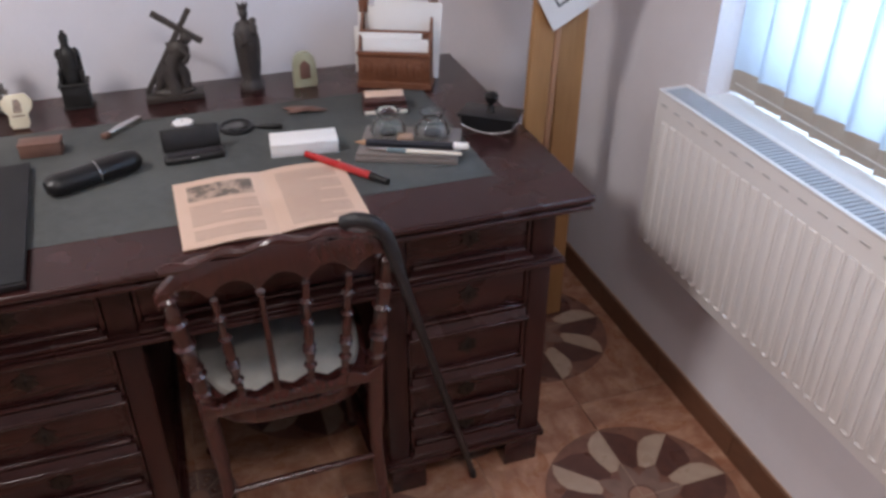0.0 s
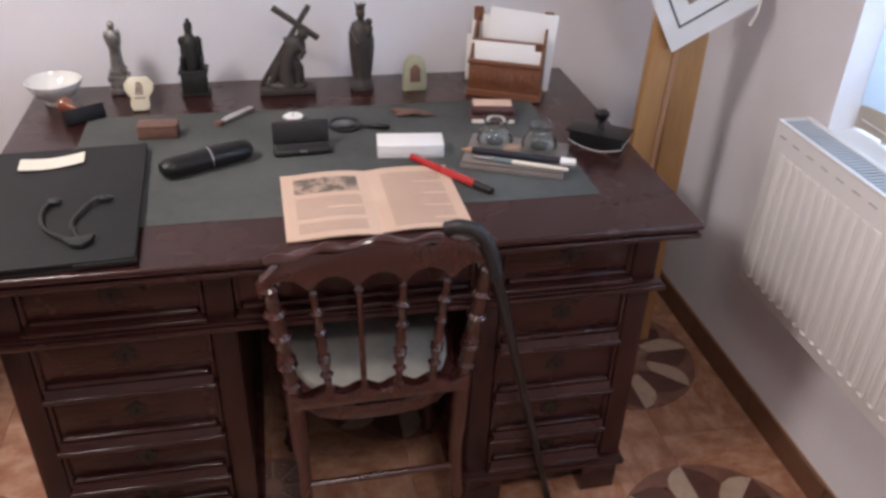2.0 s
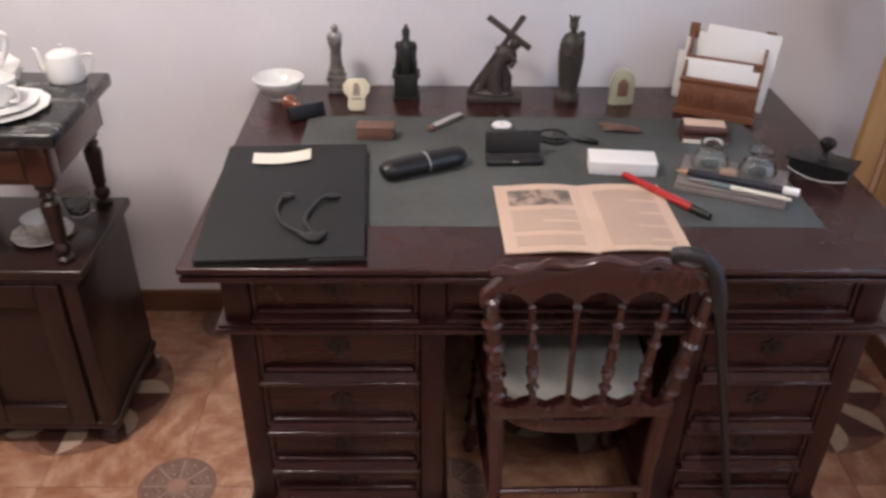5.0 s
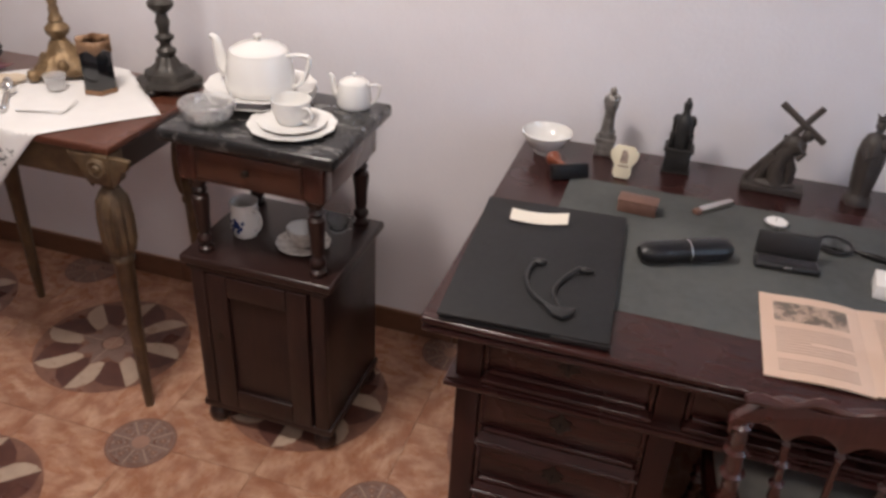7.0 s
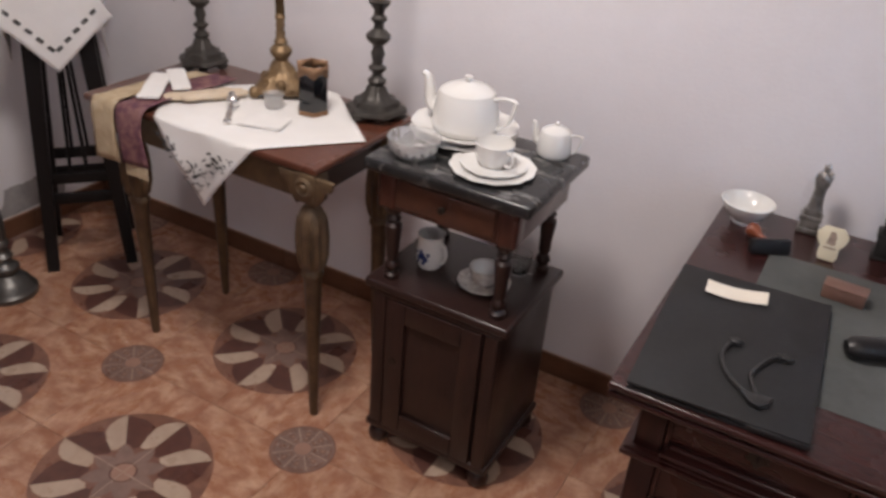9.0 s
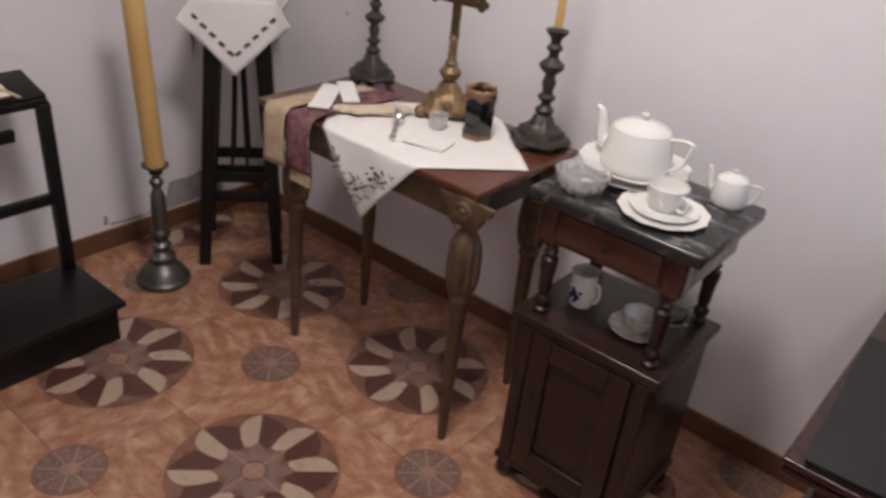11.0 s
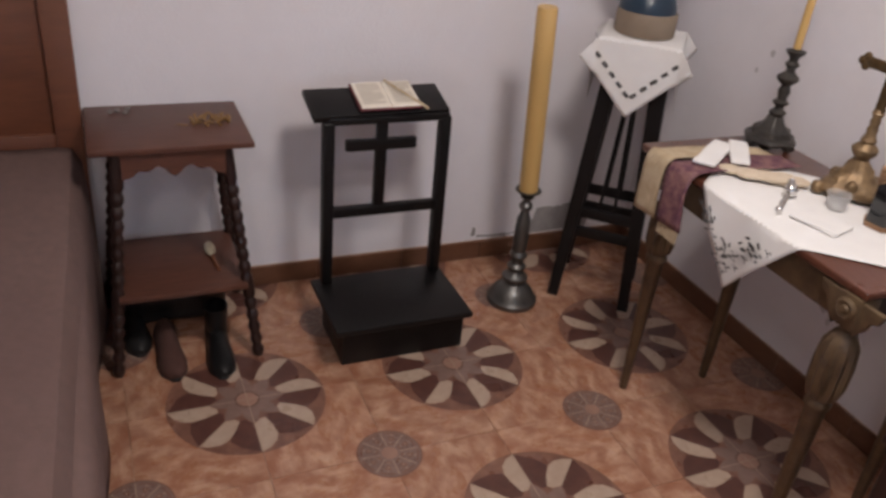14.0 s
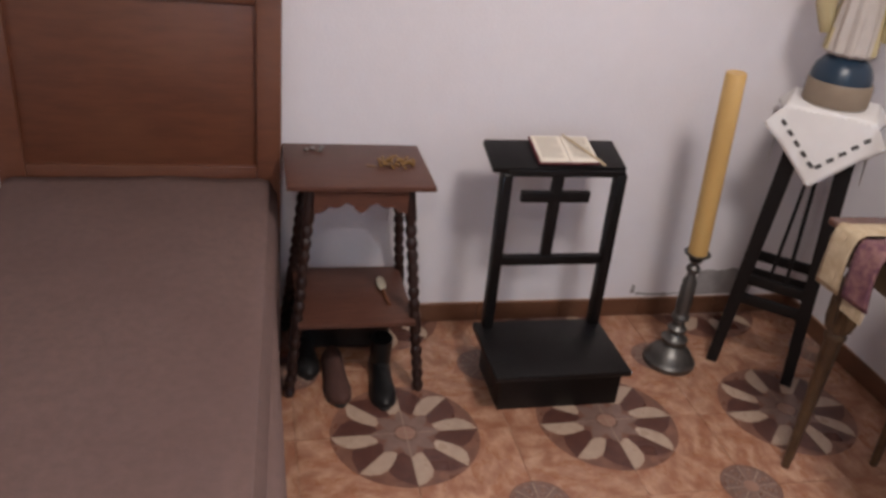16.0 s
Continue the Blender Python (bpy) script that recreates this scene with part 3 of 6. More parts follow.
LEG = [(r, z if z < 0.4 else 0.47 + (z - 0.405) * 1.12) for r, z in [(0.011, 0), (0.012, 0.006), (0.0115, 0.02), (0.013, 0.03), (0.0245, 0.405), (0.03, 0.412), (0.031, 0.424), (0.025, 0.432), (0.033, 0.44), (0.04, 0.47), (0.041, 0.52), (0.037, 0.565), (0.026, 0.59), (0.017, 0.598),
       (0.02, 0.605), (0.024, 0.612)]]


def table_leg(x, y):
    bm = lathe(LEG[:8], 8, None)
    leg = part("leg", bm, GILT, table, m=pose(x, y, 0))
    bm = lathe(LEG[7:], 24)
    for v in bm.verts:
        if 0.505 < v.co.z < 0.662:
            a = math.atan2(v.co.y, v.co.x)
            k = 1 + 0.09 * math.cos(12 * a)
            v.co.x *= k
            v.co.y *= k
    part("fluted_bulb", bm, GILT, leg)
    bm = box(-0.03, 0.03, -0.03, 0.03, 0.7, TZ - 0.02, 0.006)
    part("block", bm, GILT, leg)
    r = part("rosette", lathe([(0.026, 0), (0.026, 0.004), (0.02, 0.009), (0.012, 0.005), (0.008, 0.011), (0, 0.012)], 16, pose(0, -0.03, 0.745, 90)), GILT, leg)
    for s in (-1, 1):
        part("bracket", prism([(0.028 * s, 0.775), (0.085 * s, 0.775), (0.075 * s, 0.748), (0.06 * s, 0.742), (0.048 * s, 0.715), (0.028 * s, 0.69)], 0.012, 0.026, XZ, bevel=0.003), GILT, leg)


for x, y in ((0.925, -0.196), (0.262, -0.172), (0.285, 0.128), (0.905, 0.15)):
    table_leg(x, y)

# ---- prie-dieu ----
kneeler = thing("prie_dieu", "black lacquered wooden kneeler with an open cross in its back", "kneeler")
part("step_box", box(-0.325, -0.083, -1.008, -0.595, 0, 0.148, 0.004), BLACK_WOOD, kneeler)
part("step_board", box(-0.345, -0.03, -1.045, -0.592, 0.148, 0.17, 0.006), BLACK_WOOD, kneeler)
for y in (-1.005, -0.625):
    part("upright", prism([(-0.34, 0.17), (-0.3, 0.17), (-0.318, 0.72), (-0.362, 0.735)], y - 0.012, y + 0.022, Matrix(((1, 0, 0, 0), (0, 0, 1, 0), (0, 1, 0, 0), (0, 0, 0, 1))), bevel=0.005), BLACK_WOOD, kneeler)
part("cross_rail", box(-0.345, -0.318, -0.985, -0.635, 0.4, 0.433, 0.004), BLACK_WOOD, kneeler)
part("cross_upright", box(-0.348, -0.325, -0.848, -0.812, 0.433, 0.735, 0.004), BLACK_WOOD, kneeler)
part("cross_arm", box(-0.347, -0.324, -0.945, -0.715, 0.623, 0.66, 0.004), BLACK_WOOD, kneeler)
part("top_rail", box(-0.37, -0.32, -1.0, -0.61, 0.712, 0.735, 0.004), BLACK_WOOD, kneeler)
part("book_rest", box(-0.072, 0.072, -0.222, 0.222, -0.011, 0.011, 0.005), BLACK_WOOD, kneeler, m=pose(-0.4, -0.828, 0.752, 0, 17, 1.5))

# ---- side table with twisted legs ----
side = thing("side_table", "small brown oak side table with barley-twist legs and lower shelf", "table")
part("tabletop", box(-0.612, -0.268, -1.672, -1.232, 0.682, 0.7, 0.004), OAK, side)
SHC = (-0.40, -1.452)


def twist_leg(top, bottom):
    a, b = Vector(top), Vector(bottom)
    d = b - a
    q = d.to_track_quat("Z", "Y").to_matrix().to_4x4()
    prof, L = [], d.length
    for i in range(90):
        s = i / 89
        square = s < 0.16 or 0.6 < s < 0.7
        r = 0.0185 if square else 0.0125 + 0.0065 * abs(math.sin(s * math.pi * 17))
        prof.append((r, s * L))
    part("twist_leg", lathe(prof, 10, Matrix.Translation(a) @ q), DARK_WOOD, side, "dark stained barley-twist leg")


for sx, sy in ((1, 1), (1, -1), (-1, 1), (-1, -1)):
    twist_leg((SHC[0] + 0.1 * sx - 0.02, SHC[1] + 0.145 * sy, 0.682), (SHC[0] + 0.19 * sx - 0.0, SHC[1] + 0.208 * sy, 0.0))
part("shelf", box(-0.575, -0.215, -1.635, -1.27, 0.245, 0.262, 0.003), OAK, side)


def scallop(w):
    """Lower edge of an apron: lobes and a pointed middle."""
    pts = [(-w, 0.66 + 0.022)]
    for i in range(33):
        u = -1 + i / 16
        pts.append((w * u, 0.655 - 0.055 + 0.05 * (1 - abs(u)) ** 0.5 - 0.045 * max(0, 1 - abs(u) * 5) - 0.012 * abs(math.sin(u * 3 * math.pi))))
    return pts + [(w, 0.682)]


part("front_apron", prism(scallop(0.14), -0.295 - 0.01, -0.295 + 0.01, Matrix.Translation((0, SHC[1], 0)) @ YZ), OAK, side)
part("back_apron", prism(scallop(0.14), -0.535 - 0.01, -0.535 + 0.01, Matrix.Translation((0, SHC[1], 0)) @ YZ), OAK, side)
for y in (-0.15, 0.15):
    part("side_apron", prism(scallop(0.11), -y - SHC[1] - 0.009, -y - SHC[1] + 0.009, Matrix.Translation((-0.42, 0, 0)) @ XZ), OAK, side)

# ---- bed ----
bed = thing("bed", "single bed with panelled wooden headboard and brown blanket", "bed")
HY0, HY1 = -2.498, -1.677
for a, b in ((HY0, HY0 + 0.075), (HY1 - 0.075, HY1)):
    part("headboard_post", box(-0.607, -0.55, a, b, 0, 1.3, 0.006), HEAD_WOOD, bed)
part("headboard_rail", box(-0.6, -0.556, HY0 + 0.075, HY1 - 0.075, 0.52, 0.64, 0.004), HEAD_WOOD, bed)
part("headboard_top_rail", box(-0.603, -0.553, HY0 + 0.075, HY1 - 0.075, 1.14, 1.3, 0.006), HEAD_WOOD, bed)
part("headboard_panel", box(-0.592, -0.568, HY0 + 0.07, HY1 - 0.07, 0.62, 1.16, 0.002), HEAD_WOOD, bed)
part("mattress", box(-0.54, 1.3, HY0 + 0.02, HY1 - 0.03, 0.22, 0.51, 0.05, seg=4), BLANKET, bed)
bm = bmesh.new()
# blanket: a sheet over the mattress that hangs to the floor on the open sides
NXB, NYB = 46, 46
grid = []
for i in range(NXB + 1):
    row = []
    for j in range(NYB + 1):
        u = i / NXB
        s = -1.22 + 2.44 * j / NYB
        w = 0.397
        x = -0.545 + 1.93 * u
        yc = (HY0 + HY1) / 2 - 0.008
        edge = max(0.0, abs(s) - 0.72)
        a = min(edge / 0.12, 1)
        y = yc + math.copysign(min(abs(s), 0.72) / 0.72 * (w - 0.03) + 0.035 * math.sin(a * math.pi / 2) + 0.07 * max(0, edge - 0.12) * 0.0, s) - 0.085 * u
        z = 0.545 - 0.035 * (1 - math.cos(a * math.pi / 2)) - max(0, edge - 0.06) * 1.12
        z += 0.008 * noise.noise((x * 4, y * 5, 0.3)) + 0.012 * noise.noise((x * 1.5, y * 2, 7)) + 0.055 * max(0, 1 - u * 1.6) * (1 - min(1, edge / 0.3))
        y += 0.012 * max(0, edge - 0.1) * math.sin(x * 9) * 3
        row.append(bm.verts.new((x, y, max(z, 0.012))))
    grid.append(row)
for i in range(NXB):
    for j in range(NYB):
        bm.faces.new((grid[i][j], grid[i + 1][j], grid[i + 1][j + 1], grid[i][j + 1]))
bl = tagged(part("blanket", bm, BLANKET), "plain brown woollen blanket hanging to the floor over the bed", "blanket")
sol = bl.modifiers.new("thickness", "SOLIDIFY")
sol.thickness, sol.offset = 0.008, 1

# ---- tall stool in the corner ----
stool = thing("plant_stand", "tall black wooden stand with splayed legs and thin rods", "stand", -0.322, 0.07, 0, 50)
legs = ((1, 1), (1, -1), (-1, 1), (-1, -1))
for sx, sy in legs:
    bm = bmesh.new()
    a, b = Vector((0.075 * sx, 0.075 * sy, 0.93)), Vector((0.132 * sx, 0.132 * sy, 0.0))
    lo = [bm.verts.new(b + Vector((dx, dy, 0))) for dx, dy in ((-0.019, -0.019), (0.019, -0.019), (0.019, 0.019), (-0.019, 0.019))]
    hi = [bm.verts.new(a + Vector((dx, dy, 0))) for dx, dy in ((-0.027, -0.027), (0.027, -0.027), (0.027, 0.027), (-0.027, 0.027))]
    bm.faces.new(lo)
    bm.faces.new(hi)
    for i in range(4):
        bm.faces.new((lo[i], lo[(i + 1) % 4], hi[(i + 1) % 4], hi[i]))
    part("leg", bm, BLACK_WOOD, stool)
for z in (0.27, 0.345):
    k = 0.132 - 0.057 * z / 0.93
    for s in (-1, 1):
        part("rail", box(-k, k, k * s - 0.008, k * s + 0.008, z - 0.02, z + 0.02, 0.003), BLACK_WOOD, stool)
        part("rail", box(k * s - 0.008, k * s + 0.008, -k, k, z - 0.02, z + 0.02, 0.003), BLACK_WOOD, stool)
for s in (-1, 1):
    for q in (-0.3, 0.3):
        part("rod", tube([(0.09 * q, 0.108 * s, 0.36), (0.02 * q, 0.07 * s, 0.92)], 0.006, 8), BLACK_WOOD, stool)
        part("rod", tube([(0.108 * s, 0.09 * q, 0.36), (0.07 * s, 0.02 * q, 0.92)], 0.006, 8), BLACK_WOOD, stool)
part("stand_top", box(-0.125, 0.125, -0.125, 0.125, 0.93, 0.973, 0.004), BLACK_WOOD, stool)

# ---- pine easel post by the window ----
easel = thing("easel_post", "yellow varnished pine post of a display easel", "easel")
lean = pose(3.3, 0, 1.1, 0, 2.0, 0) @ pose(-3.3, 0, -1.1)
part("front_board", box(3.278, 3.336, 0.035, 0.06, 0.0, 1.35, 0.004), PINE, easel, m=lean)
part("edge_strip", box(3.337, 3.353, 0.033, 0.062, 0.0, 1.35, 0.005), material("pine_edge", (0.4, 0.22, 0.13), 0.5, second=(0.32, 0.17, 0.1), scale=7, stretch=(12, 12, 1.4)), easel, "pinkish planed edge", m=lean)
part("side_board", box(3.355, 3.43, 0.06, 0.085, 0.0, 1.35, 0.004), PINE, easel)

# ---- more materials ----
BRONZE = material("dark_bronze", (0.06, 0.055, 0.05), 0.42, 0.55, second=(0.03, 0.028, 0.027), scale=40, amount=0.7, stain=(0.13, 0.115, 0.1), stain_scale=25, bump=0.3, bump_scale=180)
BRONZE_BLACK = material("blackened_bronze", (0.02, 0.02, 0.02), 0.45, 0.3, second=(0.04, 0.038, 0.036), scale=40, bump=0.3, bump_scale=160)
PEWTER = material("old_silver", (0.36, 0.34, 0.32), 0.38, 0.7, second=(0.12, 0.11, 0.105), scale=45, amount=0.8, bump=0.3, bump_scale=180)
SILVER = material("silver", (0.75, 0.74, 0.72), 0.18, 1.0, stain_amount=0.2)
BRASS = material("gilded_brass", (0.27, 0.18, 0.095), 0.48, 0.55, second=(0.1, 0.064, 0.036), scale=45, amount=0.75, stain=(0.16, 0.1, 0.055), stain_scale=20, bump=0.35, bump_scale=150)
STONE_WAX = material("waxen_statuette", (0.05, 0.041, 0.036), 0.5, second=(0.026, 0.021, 0.019), scale=35, bump=0.3, bump_scale=150)
CREAM_PAPER = material("aged_paper", (0.66, 0.47, 0.36), 0.85, second=(0.6, 0.42, 0.31), scale=12, amount=0.5, stain=(0.55, 0.36, 0.26), stain_scale=9)
PALE_PAPER = material("pale_paper", (0.78, 0.72, 0.62), 0.85, second=(0.72, 0.65, 0.55), scale=14, amount=0.4)
WHITE_PAPER = material("white_paper", (0.82, 0.8, 0.78), 0.8, amount=0.1, stain_amount=0.08)
INK = material("print_grey", (0.4, 0.27, 0.21), 0.9, second=(0.5, 0.35, 0.27), scale=140, amount=0.9, stain_amount=0.0)
INK_DARK = material("print_dark", (0.12, 0.10, 0.09), 0.9, second=(0.4, 0.3, 0.24), scale=60, amount=0.9)
LINEN = material("white_linen", (0.8, 0.785, 0.77), 0.95, second=(0.76, 0.74, 0.73), scale=20, amount=0.4, bump=0.35, bump_scale=320)
BLACK_LEATHER = material("black_leather", (0.012, 0.012, 0.013), 0.4, second=(0.02, 0.02, 0.021), scale=60, bump=0.25, bump_scale=220)
FOLDER = material("black_folder_cloth", (0.014, 0.014, 0.015), 0.6, second=(0.02, 0.02, 0.021), scale=60, amount=0.6, spec=0.3, stain=(0.03, 0.03, 0.031), stain_scale=5, bump=0.15, bump_scale=260)
BLACK_GLOSS = material("black_gloss", (0.009, 0.009, 0.010), 0.36, amount=0.1, stain_amount=0.1, coat=0.05, spec=0.4)
RED_PLASTIC = material("red_lacquer", (0.45, 0.02, 0.022), 0.3, amount=0.2, stain_amount=0.1, coat=0.3)
RACK_WOOD = material("carved_rack_wood", (0.2, 0.075, 0.035), 0.42, second=(0.12, 0.042, 0.02), scale=14, stretch=(3, 10, 10), amount=0.7, bump=0.3, bump_scale=110)
ROSE_WOOD = material("rose_wood_block", (0.18, 0.095, 0.07), 0.55, second=(0.11, 0.055, 0.042), scale=18, amount=0.7)
IVORY = material("ivory", (0.6, 0.54, 0.4), 0.45, second=(0.5, 0.44, 0.32), scale=18, amount=0.4)
GREEN_STONE = material("pale_green_stone", (0.42, 0.41, 0.28), 0.35, second=(0.3, 0.29, 0.2), scale=25, amount=0.6)
WAX = material("yellow_wax", (0.56, 0.36, 0.13), 0.5, second=(0.5, 0.31, 0.11), scale=6, amount=0.5, stain_amount=0.15)
GLASS = glass("clear_glass")
CRYSTAL = glass("cut_crystal", (0.98, 0.98, 0.98), 0.04)
CRYSTAL.node_tree.nodes["Principled BSDF"].inputs["Transmission Weight"].default_value = 0.8
PURPLE = material("purple_brocade", (0.11, 0.04, 0.062), 0.75, second=(0.25, 0.13, 0.12), scale=34, amount=0.9, sharp=0.5, bump=0.3, bump_scale=200)
GOLD_CLOTH = material("gold_brocade", (0.52, 0.42, 0.29), 0.75, 0.0, second=(0.38, 0.28, 0.17), scale=30, amount=0.8, bump=0.35, bump_scale=180)
GLOVE = material("cream_glove_knit", (0.62, 0.52, 0.4), 0.9, second=(0.53, 0.42, 0.31), scale=40, amount=0.6, bump=0.4, bump_scale=220)
NAVY_GLASS = material("dark_enamel", (0.006, 0.007, 0.009), 0.08, amount=0.1, stain_amount=0.1, coat=0.6)
COPPER_TRIM = material("copper_trim", (0.3, 0.175, 0.1), 0.5, 0.35, second=(0.2, 0.11, 0.06), scale=30)
BLUE_PRINT = material("blue_glaze", (0.03, 0.05, 0.16), 0.2, amount=0.3)
BROWN_PRINT = material("brown_transfer_print", (0.7, 0.67, 0.63), 0.22, second=(0.36, 0.31, 0.28), scale=70, amount=0.9)
THREAD = material("dark_embroidery", (0.06, 0.06, 0.06), 0.9, second=(0.2, 0.19, 0.19), scale=90)


def lump(x, y, z, rx, ry, rz, bm=None, m=None, u=14, v=9):
    own = bmesh.new()
    bmesh.ops.create_uvsphere(own, u_segments=u, v_segments=v, radius=1)
    return join(bm, own, Matrix.Translation((x, y, z)) @ (m or Matrix()) @ Matrix.Diagonal((rx, ry, rz, 1)))


def dims(w, d, h, z0=0, bevel=0.002, bm=None, m=None):
    """A block centred in plan, from z0 up."""
    return join(bm, box(-w / 2, w / 2, -d / 2, d / 2, z0, z0 + h, bevel), m)


def carve(bm, amount, scale):
    """Folds and tool marks on a modelled figure."""
    for vtx in bm.verts:
        p = vtx.co * scale
        d = Vector((noise.noise(p), noise.noise(p + Vector((5, 1, 2))), 0.4 * noise.noise(p + Vector((2, 9, 4)))))
        vtx.co += d * amount
    return bm


def subdiv(bm, cuts=5):
    bmesh.ops.subdivide_edges(bm, edges=bm.edges[:], cuts=cuts, use_grid_fill=True)
    return bm


DT = DZ          # bare desktop
BT = DZ + 0.0015  # baize

# ---- things at the back of the desk ----
bowl = tagged(part("bowl", lathe([(0.028, 0), (0.03, 0.004), (0.026, 0.008), (0.045, 0.022), (0.06, 0.046), (0.0635, 0.056), (0.061, 0.057), (0.056, 0.046), (0.04, 0.024), (0.02, 0.016), (0, 0.015)], 36, cap=False),
                   PORCELAIN, m=pose(1.878, 0.263, DT)), "small white porcelain bowl on the desk", "bowl")

bm = dims(0.05, 0.042, 0.014)
dims(0.042, 0.036, 0.02, 0.014, bm=bm)
dims(0.05, 0.04, 0.012, 0.034, bm=bm)
dims(0.038, 0.032, 0.016, 0.046, bm=bm)
lathe([(0.017, 0.062), (0.015, 0.08), (0.0135, 0.11), (0.017, 0.125), (0.019, 0.14), (0.013, 0.153), (0.007, 0.158)], 14, None, bm)
lump(0.001, -0.003, 0.166, 0.0085, 0.009, 0.011, bm)
lump(0.012, -0.006, 0.15, 0.008, 0.008, 0.011, bm)
lump(-0.012, -0.007, 0.143, 0.007, 0.008, 0.013, bm)
tagged(part("statuette", carve(bm, 0.0016, 130), PEWTER, m=pose(2.019, 0.312, DT)), "small grey silvered figure on a stepped plinth", "statuette")

bm = dims(0.062, 0.052, 0.006)
dims(0.054, 0.046, 0.045, 0.006, bm=bm)
dims(0.062, 0.05, 0.008, 0.051, bm=bm)
dims(0.046, 0.014, 0.062, 0.059, bm=bm, m=pose(0, 0.014, 0))
for s in (-1, 1):
    dims(0.007, 0.03, 0.028, 0.059, bm=bm, m=pose(0.021 * s, -0.006, 0))
    lump(0.016 * s, 0.004, 0.118, 0.009, 0.009, 0.014, bm)
lathe([(0.018, 0.059), (0.02, 0.075), (0.016, 0.095), (0.018, 0.118), (0.013, 0.13), (0.008, 0.137), (0.007, 0.145)], 12, pose(0, -0.002, 0), bm)
lump(0, 0.001, 0.15, 0.009, 0.009, 0.0115, bm)
lathe([(0.009, 0.155), (0.0085, 0.161), (0.004, 0.166), (0.005, 0.17), (0, 0.173)], 10, pose(0, 0.001, 0), bm)
tagged(part("statuette", carve(bm, 0.0011, 120), BRONZE_BLACK, m=pose(2.197, 0.288, DT) @ Matrix.Diagonal((1.12, 1.1, 1.07, 1))), "black bronze figure seated on a high throne", "statuette")

bm = dims(0.138, 0.05, 0.016, bevel=0.003)
lump(0.002, 0, 0.02, 0.05, 0.022, 0.012, bm)
tube([(0.005, 0, 0.02), (-0.002, 0, 0.055), (0.006, 0, 0.09), (0.028, -0.002, 0.128)], [0.024, 0.02, 0.018, 0.016], 12, bm)
tube([(-0.035, 0.004, 0.02), (-0.022, 0.003, 0.06), (-0.005, 0, 0.09)], [0.012, 0.013, 0.014], 10, bm)
tube([(0.028, 0.004, 0.02), (0.03, 0.002, 0.06), (0.015, 0, 0.09)], [0.015, 0.014, 0.014], 10, bm)
lump(0.026, 0, 0.118, 0.026, 0.019, 0.026, bm)
lump(0.046, -0.006, 0.148, 0.014, 0.012, 0.015, bm)
tube([(0.03, -0.012, 0.125), (0.046, -0.018, 0.108), (0.034, -0.016, 0.092)], 0.0065, 8, bm)
tube([(0.022, 0.012, 0.125), (0.004, 0.014, 0.118), (0.004, 0.012, 0.134)], 0.006, 8, bm)
for a, b in (((-0.062, 0.012, 0.018), (0.064, 0.0, 0.214)), ((-0.022, 0.014, 0.208), (0.082, -0.012, 0.138))):
    d = Vector(b) - Vector(a)
    join(bm, box(-0.007, 0.007, -0.006, 0.006, 0, d.length, 0.001), Matrix.Translation(a) @ d.to_track_quat("Z", "Y").to_matrix().to_4x4())
tagged(part("statuette", carve(bm, 0.0014, 90), STONE_WAX, m=pose(2.42, 0.262, DT)), "dark statuette of a stooped figure carrying a large cross", "statuette")

bm = lathe([(0.03, 0), (0.031, 0.012), (0.025, 0.02), (0.023, 0.03), (0.026, 0.06), (0.029, 0.1), (0.03, 0.125), (0.027, 0.15), (0.02, 0.166), (0.009, 0.173), (0.0075, 0.178)], 18)
lump(0.0, -0.004, 0.19, 0.011, 0.012, 0.014, bm)
lathe([(0.011, 0.198), (0.013, 0.208), (0.0105, 0.208), (0.006, 0.204), (0, 0.204)], 8, None, bm)
for k in range(5):
    lump(0.0115 * math.cos(k * 1.257), 0.0115 * math.sin(k * 1.257), 0.21, 0.0028, 0.0028, 0.005, bm, u=6, v=5)
lump(0.017, -0.016, 0.152, 0.012, 0.011, 0.018, bm)
lump(0.019, -0.017, 0.173, 0.008, 0.008, 0.009, bm)
tube([(-0.024, -0.01, 0.148), (-0.014, -0.026, 0.12), (0.008, -0.026, 0.128)], 0.0075, 8, bm)
for v in bm.verts:
    if v.co.z < 0.15:
        k = 1 + 0.09 * math.sin(7 * math.atan2(v.co.y, v.co.x) + 14 * v.co.z)
        v.co.x *= k
        v.co.y *= k
tagged(part("statuette", carve(bm, 0.0026, 70), STONE_WAX, m=pose(2.608, 0.272, DT)), "dark bronze crowned figure in draped robes holding a child", "statuette")

bm = prism([(-0.03, 0), (0.03, 0), (0.03, 0.055), (0.026, 0.075), (0.016, 0.088), (0, 0.093), (-0.016, 0.088), (-0.026, 0.075), (-0.03, 0.055)], -0.009, 0.009, XZ, bevel=0.003)
tab = tagged(part("plaque", bm, GREEN_STONE, m=pose(2.738, 0.238, DT)), "small round-topped pale green stone plaque with relief", "plaque")
part("relief", prism([(-0.013, 0.025), (0.013, 0.025), (0.013, 0.06), (0, 0.072), (-0.013, 0.06)], 0.009, 0.012, XZ, bevel=0.001), ROSE_WOOD, tab, "brown arched relief")

